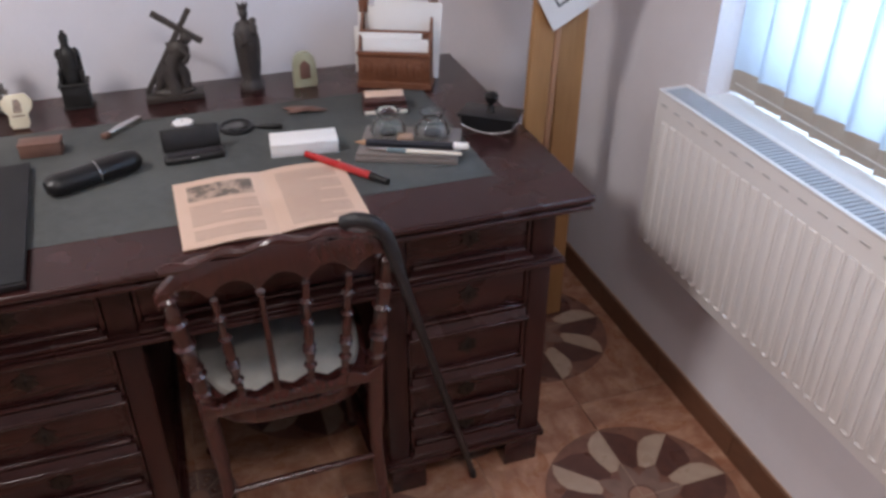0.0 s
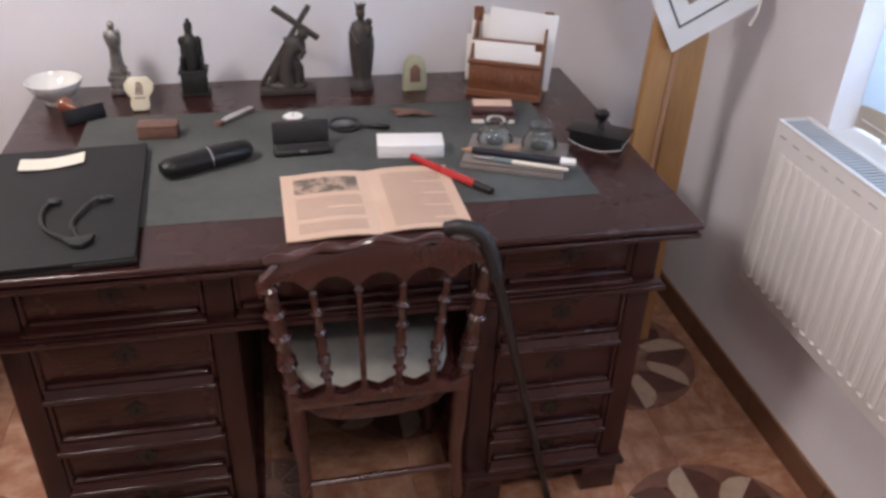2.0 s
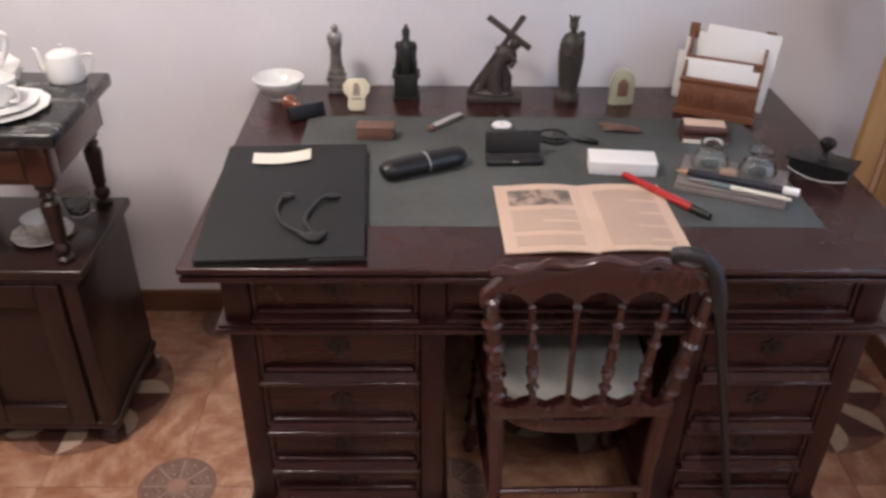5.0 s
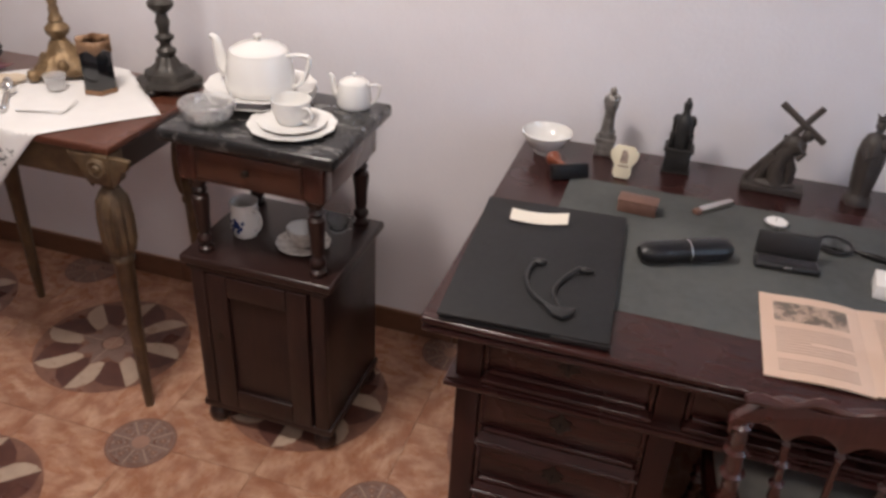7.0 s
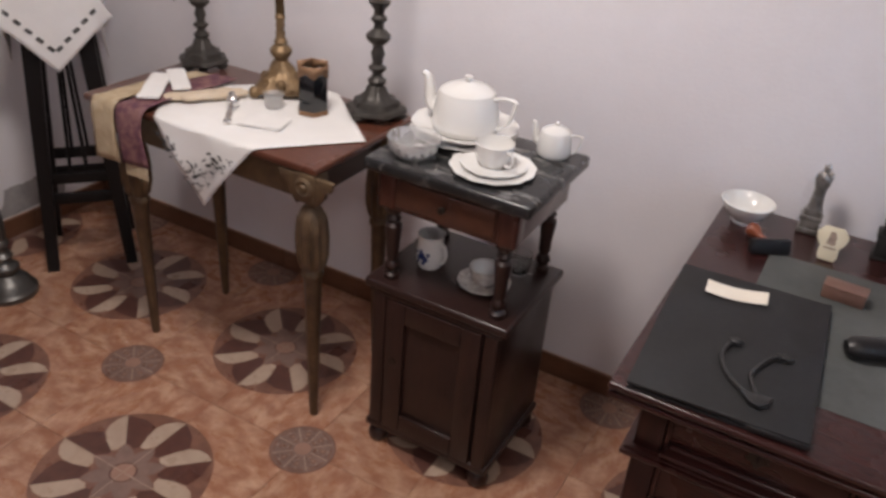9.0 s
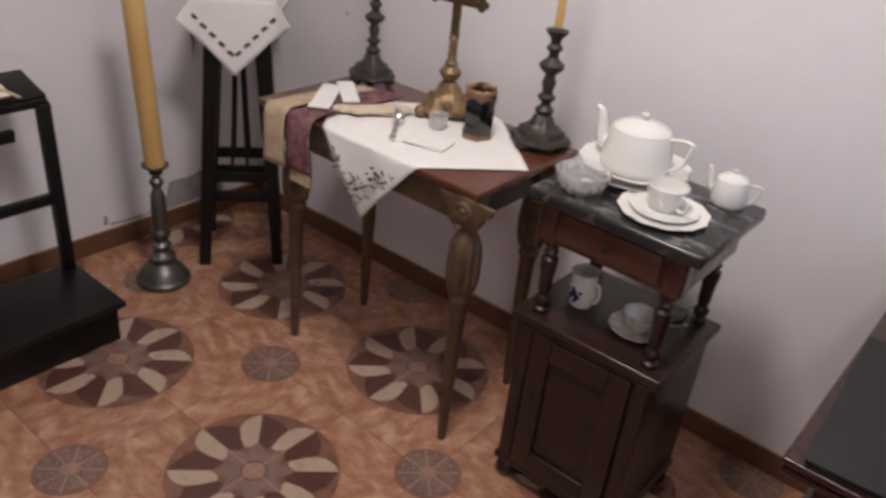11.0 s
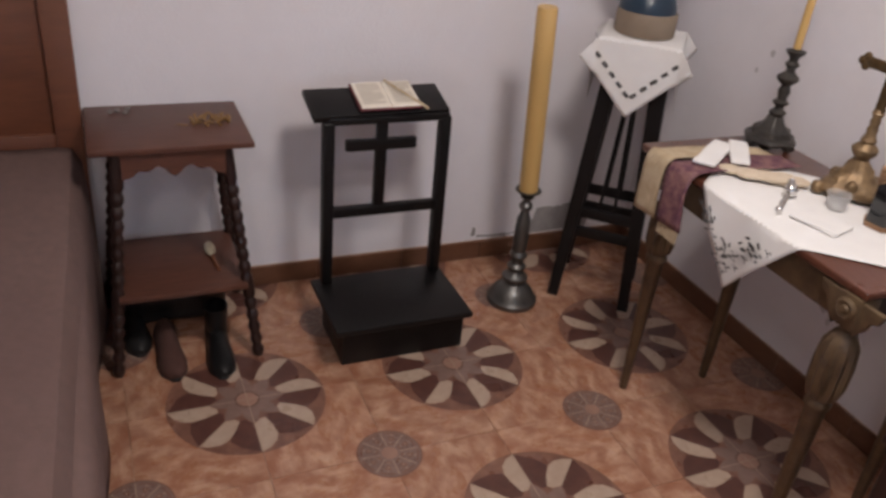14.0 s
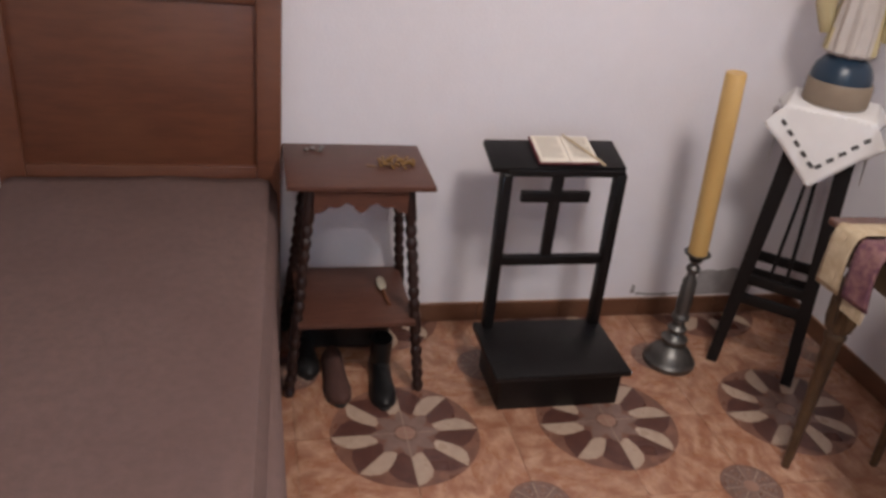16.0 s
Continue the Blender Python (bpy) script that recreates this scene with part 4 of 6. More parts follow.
# ---- letter rack ----
rack = thing("letter_rack", "carved brown wooden letter rack full of white envelopes", "letter rack", 2.966, 0.19, DT, -25)
part("base", box(-0.095, 0.095, -0.05, 0.055, 0, 0.012, 0.003), RACK_WOOD, rack)
part("front_panel", box(-0.09, 0.09, -0.046, -0.038, 0.012, 0.088, 0.002), RACK_WOOD, rack)
for z in (0.088, 0.012):
    part("front_moulding", box(-0.093, 0.093, -0.05, -0.036, z - 0.004, z + 0.006, 0.002), RACK_WOOD, rack)
for k in range(11):
    part("carved_leaf", lump(-0.075 + 0.015 * k, -0.0465, 0.05 + 0.006 * math.sin(k * 2), 0.007, 0.003, 0.02, u=8, v=6), RACK_WOOD, rack)
part("middle_panel", box(-0.09, 0.09, -0.004, 0.003, 0.012, 0.13, 0.002), RACK_WOOD, rack)
part("middle_rail", box(-0.092, 0.092, -0.007, 0.006, 0.126, 0.135, 0.002), RACK_WOOD, rack)
part("back_panel", box(-0.09, 0.09, 0.045, 0.052, 0.012, 0.182, 0.002), RACK_WOOD, rack)
for s in (-1, 1):
    part("side_panel", prism([(-0.046, 0.012), (0.052, 0.012), (0.052, 0.185), (0.04, 0.185), (0.0, 0.14), (-0.036, 0.095)], 0.088 * s - 0.003, 0.088 * s + 0.003, YZ, bevel=0.001), RACK_WOOD, rack)
    part("finial", box(0.088 * s - 0.012, 0.088 * s + 0.012, 0.04, 0.054, 0.165, 0.2, 0.003), RACK_WOOD, rack)
for k, (x, y, w, h, tilt) in enumerate(((0.0, -0.026, 0.165, 0.108, 2), (-0.012, -0.016, 0.16, 0.118, -1), (0.02, 0.016, 0.17, 0.19, 5), (0.004, 0.026, 0.16, 0.17, 1), (-0.02, 0.036, 0.16, 0.165, -2), (-0.06, 0.06, 0.12, 0.12, 0), (0.05, 0.062, 0.1, 0.12, -3))):
    tagged(part("envelope", box(-w / 2, w / 2, -0.0012, 0.0012, 0, h, 0.0004), WHITE_PAPER, m=pose(2.966, 0.19, DT + (0.0125 if k < 5 else 0.0003), 0, 0, -25) @ pose(x, y, 0.002, -3, tilt * 0.6, 0)),
           "white paper envelope standing in the letter rack", "envelope", "envelopes in the rack")

# ---- stamp, ivory tag, block, pens ----
st = thing("rubber_stamp", "rubber stamp with turned red-brown handle lying on its side", "stamp", 1.962, 0.135, DT)
part("stamp_plate", box(-0.045, 0.045, -0.012, 0.012, 0, 0.034, 0.002), BLACK_WOOD, st, m=pose(0, 0, 0, -18, 0, 32))
part("handle", turned((-0.008, 0.016, 0.018), (-0.062, 0.055, 0.026), [(0.008, 0), (0.007, 0.3), (0.008, 0.45), (0.016, 0.62), (0.019, 0.78), (0.014, 0.94), (0, 1)], 18), material("handle_red_brown", (0.21, 0.06, 0.03), 0.3, coat=0.4), st, "turned red-brown handle")

tag = tagged(part("ivory_tag", prism([(-0.016, 0), (0.016, 0), (0.022, 0.012), (0.02, 0.03), (0.031, 0.045), (0.034, 0.062), (0.02, 0.078), (-0.02, 0.078), (-0.034, 0.062), (-0.031, 0.045), (-0.02, 0.03), (-0.022, 0.012)],
                                     -0.004, 0.004, XZ, bevel=0.0015), IVORY, m=pose(2.077, 0.182, DT + 0.0012, -24)), "cream ivory tag with a small dark silhouette", "tag")
part("silhouette", prism([(-0.009, 0.036), (0.009, 0.036), (0.009, 0.055), (0.004, 0.066), (-0.006, 0.066), (-0.008, 0.05)], 0.004, 0.0048, XZ), INK_DARK, tag)
part("caption_bar", box(-0.013, 0.013, -0.0048, -0.004, 0.027, 0.031, 0), INK_DARK, tag)

blk = tagged(part("wooden_box", box(-0.042, 0.042, -0.02, 0.02, 0, 0.03, 0.003), ROSE_WOOD, m=pose(2.132, 0.028, BT, 0, 0, -3)), "small reddish carved wooden box on the baize", "box")
part("lid", box(-0.043, 0.043, -0.021, 0.021, 0.026, 0.032, 0.002), ROSE_WOOD, blk)

pk = thing("penknife", "silver-handled folding penknife lying on the baize", "penknife", 2.295, 0.105, BT, 47)
part("blade_handle", box(-0.045, 0.055, -0.009, 0.009, 0, 0.013, 0.003), SILVER, pk)
part("tip", box(-0.06, -0.045, -0.008, 0.008, 0.001, 0.012, 0.002), ROSE_WOOD, pk, "brown end")

wt = tagged(part("pocket_watch", lathe([(0.024, 0), (0.027, 0.004), (0.026, 0.009), (0.023, 0.011), (0.0225, 0.0095), (0, 0.0095)], 28, cap=False), SILVER, m=pose(2.426, 0.08, BT)), "round white-faced pocket watch", "watch")
part("dial", lathe([(0, 0.0098), (0.0222, 0.0098), (0.0222, 0.0102), (0, 0.0104)], 28, cap=False), WHITE_PAPER, wt, "white dial")
part("pointer", box(-0.0008, 0.0008, -0.002, 0.015, 0.0104, 0.0108, 0), INK_DARK, wt)

# ---- spectacle cases and magnifier ----
cs = thing("spectacle_case", "open black spectacle case with a dark velvet lining", "spectacle case", 2.438, -0.095, BT, 3)
part("base", box(-0.062, 0.062, -0.026, 0.012, 0, 0.016, 0.007, seg=3), BLACK_LEATHER, cs)
part("lid", box(-0.06, 0.06, -0.005, 0.005, 0, 0.05, 0.0045, seg=3), BLACK_LEATHER, cs, m=pose(0, 0.018, 0.012, -14))
part("lining", box(-0.055, 0.055, -0.02, 0.006, 0.0155, 0.0175, 0.001), material("dark_velvet", (0.02, 0.018, 0.022), 0.95), cs)
part("clasp", box(-0.008, 0.008, -0.0285, -0.026, 0.009, 0.014, 0.0008), SILVER, cs)
prof = [(0, 0), (0.012, 0.002), (0.019, 0.012), (0.021, 0.03), (0.021, 0.1)]
et = thing("glasses_tube", "long rounded glossy black glasses case", "spectacle case", 2.245, -0.146, BT + 0.0215, 26)
part("case_half", lathe(prof, 24, pose(-0.1, 0, 0, 0, 90) @ Matrix.Diagonal((1.0, 1.2, 1, 1))), BLACK_GLOSS, et)
part("case_cap", lathe([(0.0205, 0.1), (0.0225, 0.102), (0.0225, 0.17), (0.02, 0.184), (0.012, 0.194), (0, 0.196)], 24, pose(-0.1, 0, 0, 0, 90) @ Matrix.Diagonal((1.0, 1.2, 1, 1))), BLACK_GLOSS, et)
part("band", lathe([(0.0226, 0.1), (0.0231, 0.1005), (0.0231, 0.1025), (0.0226, 0.103)], 24, pose(-0.1, 0, 0, 0, 90) @ Matrix.Diagonal((1.0, 1.2, 1, 1))), SILVER, et, "thin metal band")
mg = thing("magnifying_glass", "round magnifying glass with a dark handle", "magnifying glass", 2.54, 0.024, BT, -16)
bm = bmesh.new()
ring = []
for i in range(37):
    a = 2 * math.pi * i / 36
    ring.append((0.035 * math.cos(a), 0.035 * math.sin(a), 0.006))
part("rim", tube(ring, 0.0045, 8), BLACK_GLOSS, mg)
part("lens", lathe([(0, 0.003), (0.02, 0.0038), (0.034, 0.0055), (0.034, 0.0065), (0.02, 0.0082), (0, 0.009)], 28, cap=False), GLASS, mg)
part("handle", turned((0.035, 0, 0.006), (0.105, -0.004, 0.008), [(0.003, 0), (0.003, 0.2), (0.006, 0.3), (0.0075, 0.7), (0.006, 0.95), (0, 1)], 12), BLACK_GLOSS, mg)
lf = bmesh.new()
for k, (a, b, w) in enumerate((((-0.05, 0.018, 0.004), (0.055, -0.022, 0.006), 0.016), ((-0.04, -0.012, 0.003), (0.03, -0.01, 0.012), 0.012))):
    tube([Vector(a).lerp(Vector(b), t) for t in (0, 0.2, 0.5, 0.8, 1)], [0.002, w * 0.8, w, w * 0.7, 0.001], 8, lf, flat=0.25)
tagged(part("letter_opener", carve(lf, 0.002, 60), ROSE_WOOD, m=pose(2.703, 0.078, BT + 0.002, 0, 0, -4)), "carved brown wooden letter opener", "letter opener")
wb = tagged(part("white_box", box(-0.071, 0.071, -0.032, 0.032, 0, 0.031, 0.003), WHITE_PAPER, m=pose(2.666, -0.13, BT, 0, 0, -6)), "small white cardboard box on the baize", "box")
part("lid_edge", box(-0.0715, 0.0715, -0.0325, 0.0325, 0.021, 0.0315, 0.003), WHITE_PAPER, wb)

# ---- writing set by the letter rack ----
nb = thing("prayer_book", "two small brown leather-bound prayer books stacked", "book", 2.89, 0.034, BT, -10)
LEATHER = material("brown_leather", (0.075, 0.028, 0.024), 0.5, second=(0.05, 0.02, 0.018), scale=40, bump=0.2, bump_scale=160)
part("lower_cover", box(-0.052, 0.052, -0.04, 0.035, 0, 0.014, 0.003), LEATHER, nb)
part("pages", box(-0.05, 0.05, -0.042, -0.035, 0.002, 0.011, 0.001), PALE_PAPER, nb)
part("upper_cover", box(-0.05, 0.05, -0.025, 0.038, 0.0145, 0.032, 0.006, seg=3), LEATHER, nb)
part("top_label", box(-0.046, 0.046, -0.008, 0.034, 0.0318, 0.0326, 0.0003), CREAM_PAPER, nb)
ink = thing("ink_stand", "stone ink stand with two glass inkwells and pen groove", "ink stand", 2.886, -0.192, BT, -23)
TRAY = material("grey_slate_tray", (0.23, 0.2, 0.185), 0.45, second=(0.17, 0.145, 0.135), scale=20, amount=0.6)
part("tray", box(-0.108, 0.108, -0.082, 0.082, 0, 0.012, 0.003), TRAY, ink)
part("pen_rest", box(-0.105, 0.105, -0.08, -0.05, 0.012, 0.02, 0.002), TRAY, ink)
WELL = [(0.036, 0), (0.04, 0.004), (0.04, 0.014), (0.034, 0.028), (0.021, 0.038), (0.019, 0.042), (0.026, 0.052), (0.0275, 0.057), (0.024, 0.056), (0.016, 0.044), (0.016, 0.04), (0.028, 0.028), (0.033, 0.014), (0.033, 0.006), (0, 0.005)]
for k, x in enumerate((-0.052, 0.045)):
    w = part("inkwell", lathe(WELL, 28, cap=False), GLASS, ink, "clear glass inkwell", m=pose(x, 0.035, 0.0125))
    part("ink_pool", lathe([(0, 0.0055), (0.02, 0.0058), (0.02, 0.0075), (0, 0.0075)], 24, cap=False), material("dried_ink", (0.03, 0.03, 0.035), 0.4), w)
tagged(part("eraser", box(-0.018, 0.018, -0.013, 0.013, 0, 0.012, 0.004), material("pink_rubber", (0.4, 0.27, 0.2), 0.85), m=pose(2.879, -0.178, BT + 0.0125, 0, 0, -15)), "worn pinkish rubber eraser", "eraser")


def pencil(name, label, a, b, r, mats, cuts):
    """A pen or pencil from a to b; cuts are shares of the length where its parts change."""
    a, b = Vector(a), Vector(b)
    ob = thing(name, label, name.replace("_", " "))
    d = b - a
    q = Matrix.Translation(a) @ d.to_track_quat("Z", "Y").to_matrix().to_4x4()
    for k, (s, e, r0, r1, nm) in enumerate(cuts):
        part(nm, lathe([(r0 * r, s * d.length), (r1 * r, e * d.length)], 14, q), mats[k], ob)
    return ob


GRAPHITE = material("dark_blue_barrel", (0.016, 0.018, 0.028), 0.35)
RAW = material("pencil_wood", (0.42, 0.25, 0.15), 0.7)
pencil("marking_pencil", "thick dark pencil with a white end cap", (2.765, -0.189, BT + 0.029), (2.985, -0.288, BT + 0.029), 0.0078, (RAW, GRAPHITE, WHITE_PAPER), ((0, 0.1, 0.12, 0.95, "point"), (0.1, 0.87, 1, 1, "barrel"), (0.87, 1, 1.12, 1.0, "end_cap")))
pencil("dip_pen", "dip pen with white ferrule and pale wooden shaft", (2.782, -0.222, BT + 0.0255), (2.962, -0.31, BT + 0.0255), 0.0052, (SILVER, material("blue_grey_grip", (0.15, 0.2, 0.22), 0.4), PALE_PAPER),
       ((0, 0.22, 0.6, 1, "nib_holder"), (0.22, 0.42, 1, 1, "grip"), (0.42, 1, 1, 0.7, "shaft")))
pencil("red_pen", "bright red pen with black cap lying across the book corner", (2.662, -0.176, BT + 0.011), (2.792, -0.352, BT + 0.011), 0.0085, (RED_PLASTIC, BLACK_GLOSS), ((0, 0.8, 0.85, 1, "barrel"), (0.8, 1, 1, 0.8, "cap")))

bl2 = thing("ink_blotter", "black rocker ink blotter with turned knob", "blotter", 3.09, -0.148, DT, -38)
arc = [(0.078 * math.sin(t), 0.105 - 0.1 * math.cos(t) - 0.0045) for t in [(-0.54 + 0.09 * i) for i in range(13)]]
outl = [(x * 1.5, z) for x, z in arc] + [(0.06, 0.034), (-0.06, 0.034)]
part("rocker", prism(outl, -0.033, 0.033, XZ, bevel=0.001), BLACK_GLOSS, bl2)
part("top_plate", box(-0.068, 0.068, -0.037, 0.037, 0.033, 0.039, 0.002), BLACK_GLOSS, bl2)
part("blotting_paper", prism([(x * 1.5, z - 0.0008) for x, z in arc] + [(x * 1.5, z + 0.0006) for x, z in arc[::-1]], -0.034, 0.034, XZ), WHITE_PAPER, bl2, "white blotting paper edge")
part("knob", lathe([(0.011, 0.039), (0.007, 0.046), (0.006, 0.056), (0.011, 0.062), (0.0165, 0.07), (0.0165, 0.078), (0.011, 0.084), (0, 0.086)], 20), BLACK_GLOSS, bl2)

# ---- open booklet ----
bk = thing("booklet", "open yellowed booklet with a printed picture", "book", 2.56, -0.338, BT, 1)


def leaf(x0, x1, y0, y1, lift, steps=10):
    """A page that rises towards the fold at x0 or x1."""
    own = bmesh.new()
    rows = []
    for i in range(steps + 1):
        u = i / steps
        x = x0 + (x1 - x0) * u
        z = 0.003 + lift * math.sin(min(1, u * 1.2) * math.pi * 0.9) * (1 - u * 0.55)
        rows.append([own.verts.new((x, y, z + dz)) for y in (y0, y1) for dz in (0, -0.0035)])
    for a, b in zip(rows, rows[1:]):
        for p, q in ((0, 2), (3, 1), (2, 3), (1, 0)):
            own.faces.new((a[p], a[q], b[q], b[p]))
    own.faces.new(rows[0][0:2] + rows[0][3:1:-1])
    own.faces.new(rows[-1][0:2] + rows[-1][3:1:-1])
    return own


part("left_page", leaf(0, -0.172, -0.13, 0.125, 0.007), CREAM_PAPER, bk)
part("right_page", leaf(0, 0.168, -0.125, 0.125, 0.006), CREAM_PAPER, bk)


def print_on(bm, lift, sign):
    """Lay flat print onto a curved page."""
    for v in bm.verts:
        u = min(1, abs(v.co.x) / 0.17)
        v.co.z += 0.003 + lift * math.sin(min(1, u * 1.2) * math.pi * 0.9) * (1 - u * 0.55) + 0.0004
    return bm


def ruled(x0, x1, y0, y1, n, seed):
    rnd = random.Random(seed)
    own = bmesh.new()
    h = (y1 - y0) / n
    for k in range(n):
        y = y1 - (k + 0.5) * h
        e = x1 if k % 6 != 5 else x0 + (x1 - x0) * rnd.uniform(0.4, 0.8)
        cols = 6
        for c in range(cols):
            a, b = x0 + (e - x0) * c / cols, x0 + (e - x0) * (c + 1) / cols
            own.faces.new([own.verts.new(p) for p in ((a, y - h * 0.26, 0), (b, y - h * 0.26, 0), (b, y + h * 0.26, 0), (a, y + h * 0.26, 0))])
    return own


part("print_block", print_on(ruled(-0.148, -0.022, -0.06, 0.02, 10, 1), 0.007, -1), INK, bk, "lines of faded print")
part("print_block", print_on(ruled(-0.148, -0.022, -0.112, -0.075, 5, 2), 0.007, -1), INK, bk, "lines of faded print")
part("print_block", print_on(ruled(0.026, 0.146, -0.112, 0.1, 26, 3), 0.006, 1), INK, bk, "lines of faded print")
own = bmesh.new()
for i in range(8):
    a, b = -0.148 + 0.126 * i / 8, -0.148 + 0.126 * (i + 1) / 8
    own.faces.new([own.verts.new(p) for p in ((a, 0.037, 0), (b, 0.037, 0), (b, 0.1, 0), (a, 0.1, 0))])
part("picture", print_on(own, 0.007, -1), material("halftone_picture", (0.46, 0.33, 0.25), 0.9, second=(0.15, 0.12, 0.1), scale=34, amount=1.0, sharp=0.8, stain_amount=0.1), bk, "grey halftone landscape picture")

# ---- black folder, paper slip and spectacles on it ----
fo = thing("document_folder", "large black cloth document folder lying at the desk edge", "folder", 1.981, -0.28, DT, 3.2)
part("lower_board", box(-0.148, 0.146, -0.228, 0.228, 0, 0.007, 0.002), FOLDER, fo)
part("inner_sheets", box(-0.143, 0.14, -0.224, 0.222, 0.007, 0.012, 0.001), BLACK_LEATHER, fo)
part("upper_board", box(-0.15, 0.148, -0.23, 0.23, 0.012, 0.018, 0.002), FOLDER, fo)
part("clip", box(0.05, 0.15, -0.2335, -0.226, 0.008, 0.0145, 0.001), BLACK_LEATHER, fo)
FT = DT + 0.018
own = bmesh.new()
rows = []
for i in range(13):
    u = i / 12
    z = 0.001 + 0.012 * max(0, u - 0.45) ** 1.5 + 0.006 * (1 - u) ** 3
    rows.append([own.verts.new((-0.06 + 0.12 * u, y + 0.012 * u * u, z + dz)) for y in (-0.024, 0.026) for dz in (0, 0.0006)])
for a, b in zip(rows, rows[1:]):
    for p, q in ((0, 2), (3, 1), (2, 3), (1, 0)):
        own.faces.new((a[p], a[q], b[q], b[p]))
sl = tagged(part("paper_slip", own, PALE_PAPER, m=pose(1.943, -0.127, FT, 0, 0, 6)), "curled slip of cream paper on the black folder", "paper")
sg = thing("spectacles", "folded black-rimmed spectacle frame with curled arms", "spectacles", 2.016, -0.386, FT, 0)
part("temple_arm", tube(smoothcurve([(0.03, -0.062, 0.006), (-0.005, -0.045, 0.007), (-0.035, -0.01, 0.006), (-0.05, 0.04, 0.006), (-0.042, 0.085, 0.007), (-0.03, 0.088, 0.008)]), 0.0042, 8), BLACK_LEATHER, sg)
part("temple_arm", tube(smoothcurve([(0.028, -0.055, 0.006), (0.008, 0.0, 0.006), (0.02, 0.05, 0.007), (0.038, 0.08, 0.009), (0.062, 0.086, 0.006)]), 0.0042, 8), BLACK_LEATHER, sg)
part("ear_pad", lump(-0.036, 0.086, 0.008, 0.014, 0.009, 0.006), BLACK_LEATHER, sg)
part("ear_pad", lump(0.05, 0.086, 0.008, 0.018, 0.007, 0.006), BLACK_LEATHER, sg)
part("bridge", prism([(0.0, -0.055), (0.055, -0.046), (0.05, -0.068), (0.038, -0.082), (0.02, -0.078)], 0.003, 0.011, bevel=0.002), BLACK_LEATHER, sg)

# ---- walking cane on the chair ----
cane = thing("walking_cane", "black walking cane hooked over the chair back", "cane")
pts = smoothcurve([(2.652, -0.585, 0.832), (2.672, -0.598, 0.842), (2.696, -0.607, 0.838), (2.716, -0.611, 0.815), (2.729, -0.612, 0.775), (2.737, -0.61, 0.74)])
part("handle", tube(pts, [0.013] * 8 + [0.0125] * (len(pts) - 8), 12), material("knobbly_black_wood", (0.014, 0.014, 0.016), 0.5, bump=0.6, bump_scale=90), cane, "knobbly black crook handle")
part("shaft", tube([(2.737, -0.61, 0.742), (2.84, -0.541, 0.377), (2.943, -0.472, 0.012)], [0.0095, 0.0075, 0.0065], 12), BLACK_LEATHER, cane)
part("ferrule", tube([(2.9395, -0.474, 0.024), (2.945, -0.47, 0.0)], 0.008, 12), BLACK_GLOSS, cane)

# ---- embroidered cloth on the easel ----
em = thing("embroidered_cloth", "white embroidered cloth with a dark framed motif hung on the easel", "cloth", 3.312, 0.012, 0.908, 0)
own = box(0, 0.235, -0.002, 0.002, 0, 0.32, 0.001)
part("sheet", own, LINEN, em, m=pose(0, 0, 0, -4, -29, 0))
for k, (a, b, c, d, mat) in enumerate(((0.035, 0.2, 0.045, 0.05, THREAD), (0.035, 0.2, 0.27, 0.275, THREAD), (0.035, 0.04, 0.05, 0.27, THREAD), (0.195, 0.2, 0.05, 0.27, THREAD), (0.075, 0.16, 0.085, 0.22, INK_DARK))):
    part("stitched_line" if k < 4 else "motif", box(a, b, -0.0035, -0.0022, c, d, 0), mat, em, m=pose(0, 0, 0, -4, -29, 0))
part("tassel", tube([(0.2, -0.002, 0.12), (0.196, -0.006, 0.09), (0.185, -0.004, 0.06)], 0.003, 6), LINEN, em)

# ---- porcelain on the marble top ----
MT = 0.865


def plate(name, r, h, label, x, y, z, mat=PORCELAIN, category="plate"):
    prof = [(0, 0.002), (r * 0.5, 0.002), (r * 0.58, 0), (r * 0.62, 0.002), (r * 0.75, h * 0.55), (r, h), (r * 1.0, h + 0.002), (r * 0.74, h * 0.55 + 0.003), (r * 0.6, 0.006), (0, 0.005)]
    own = lathe(prof, 48, cap=False)
    for v in own.verts:
        q = math.hypot(v.co.x, v.co.y)
        if q > 0.7 * r:
            k = 1 + 0.018 * math.cos(12 * math.atan2(v.co.y, v.co.x)) * (q / r - 0.7) / 0.3
            v.co.x *= k
            v.co.y *= k
    return tagged(part(name, own, mat, m=pose(x, y, z)), label, category)


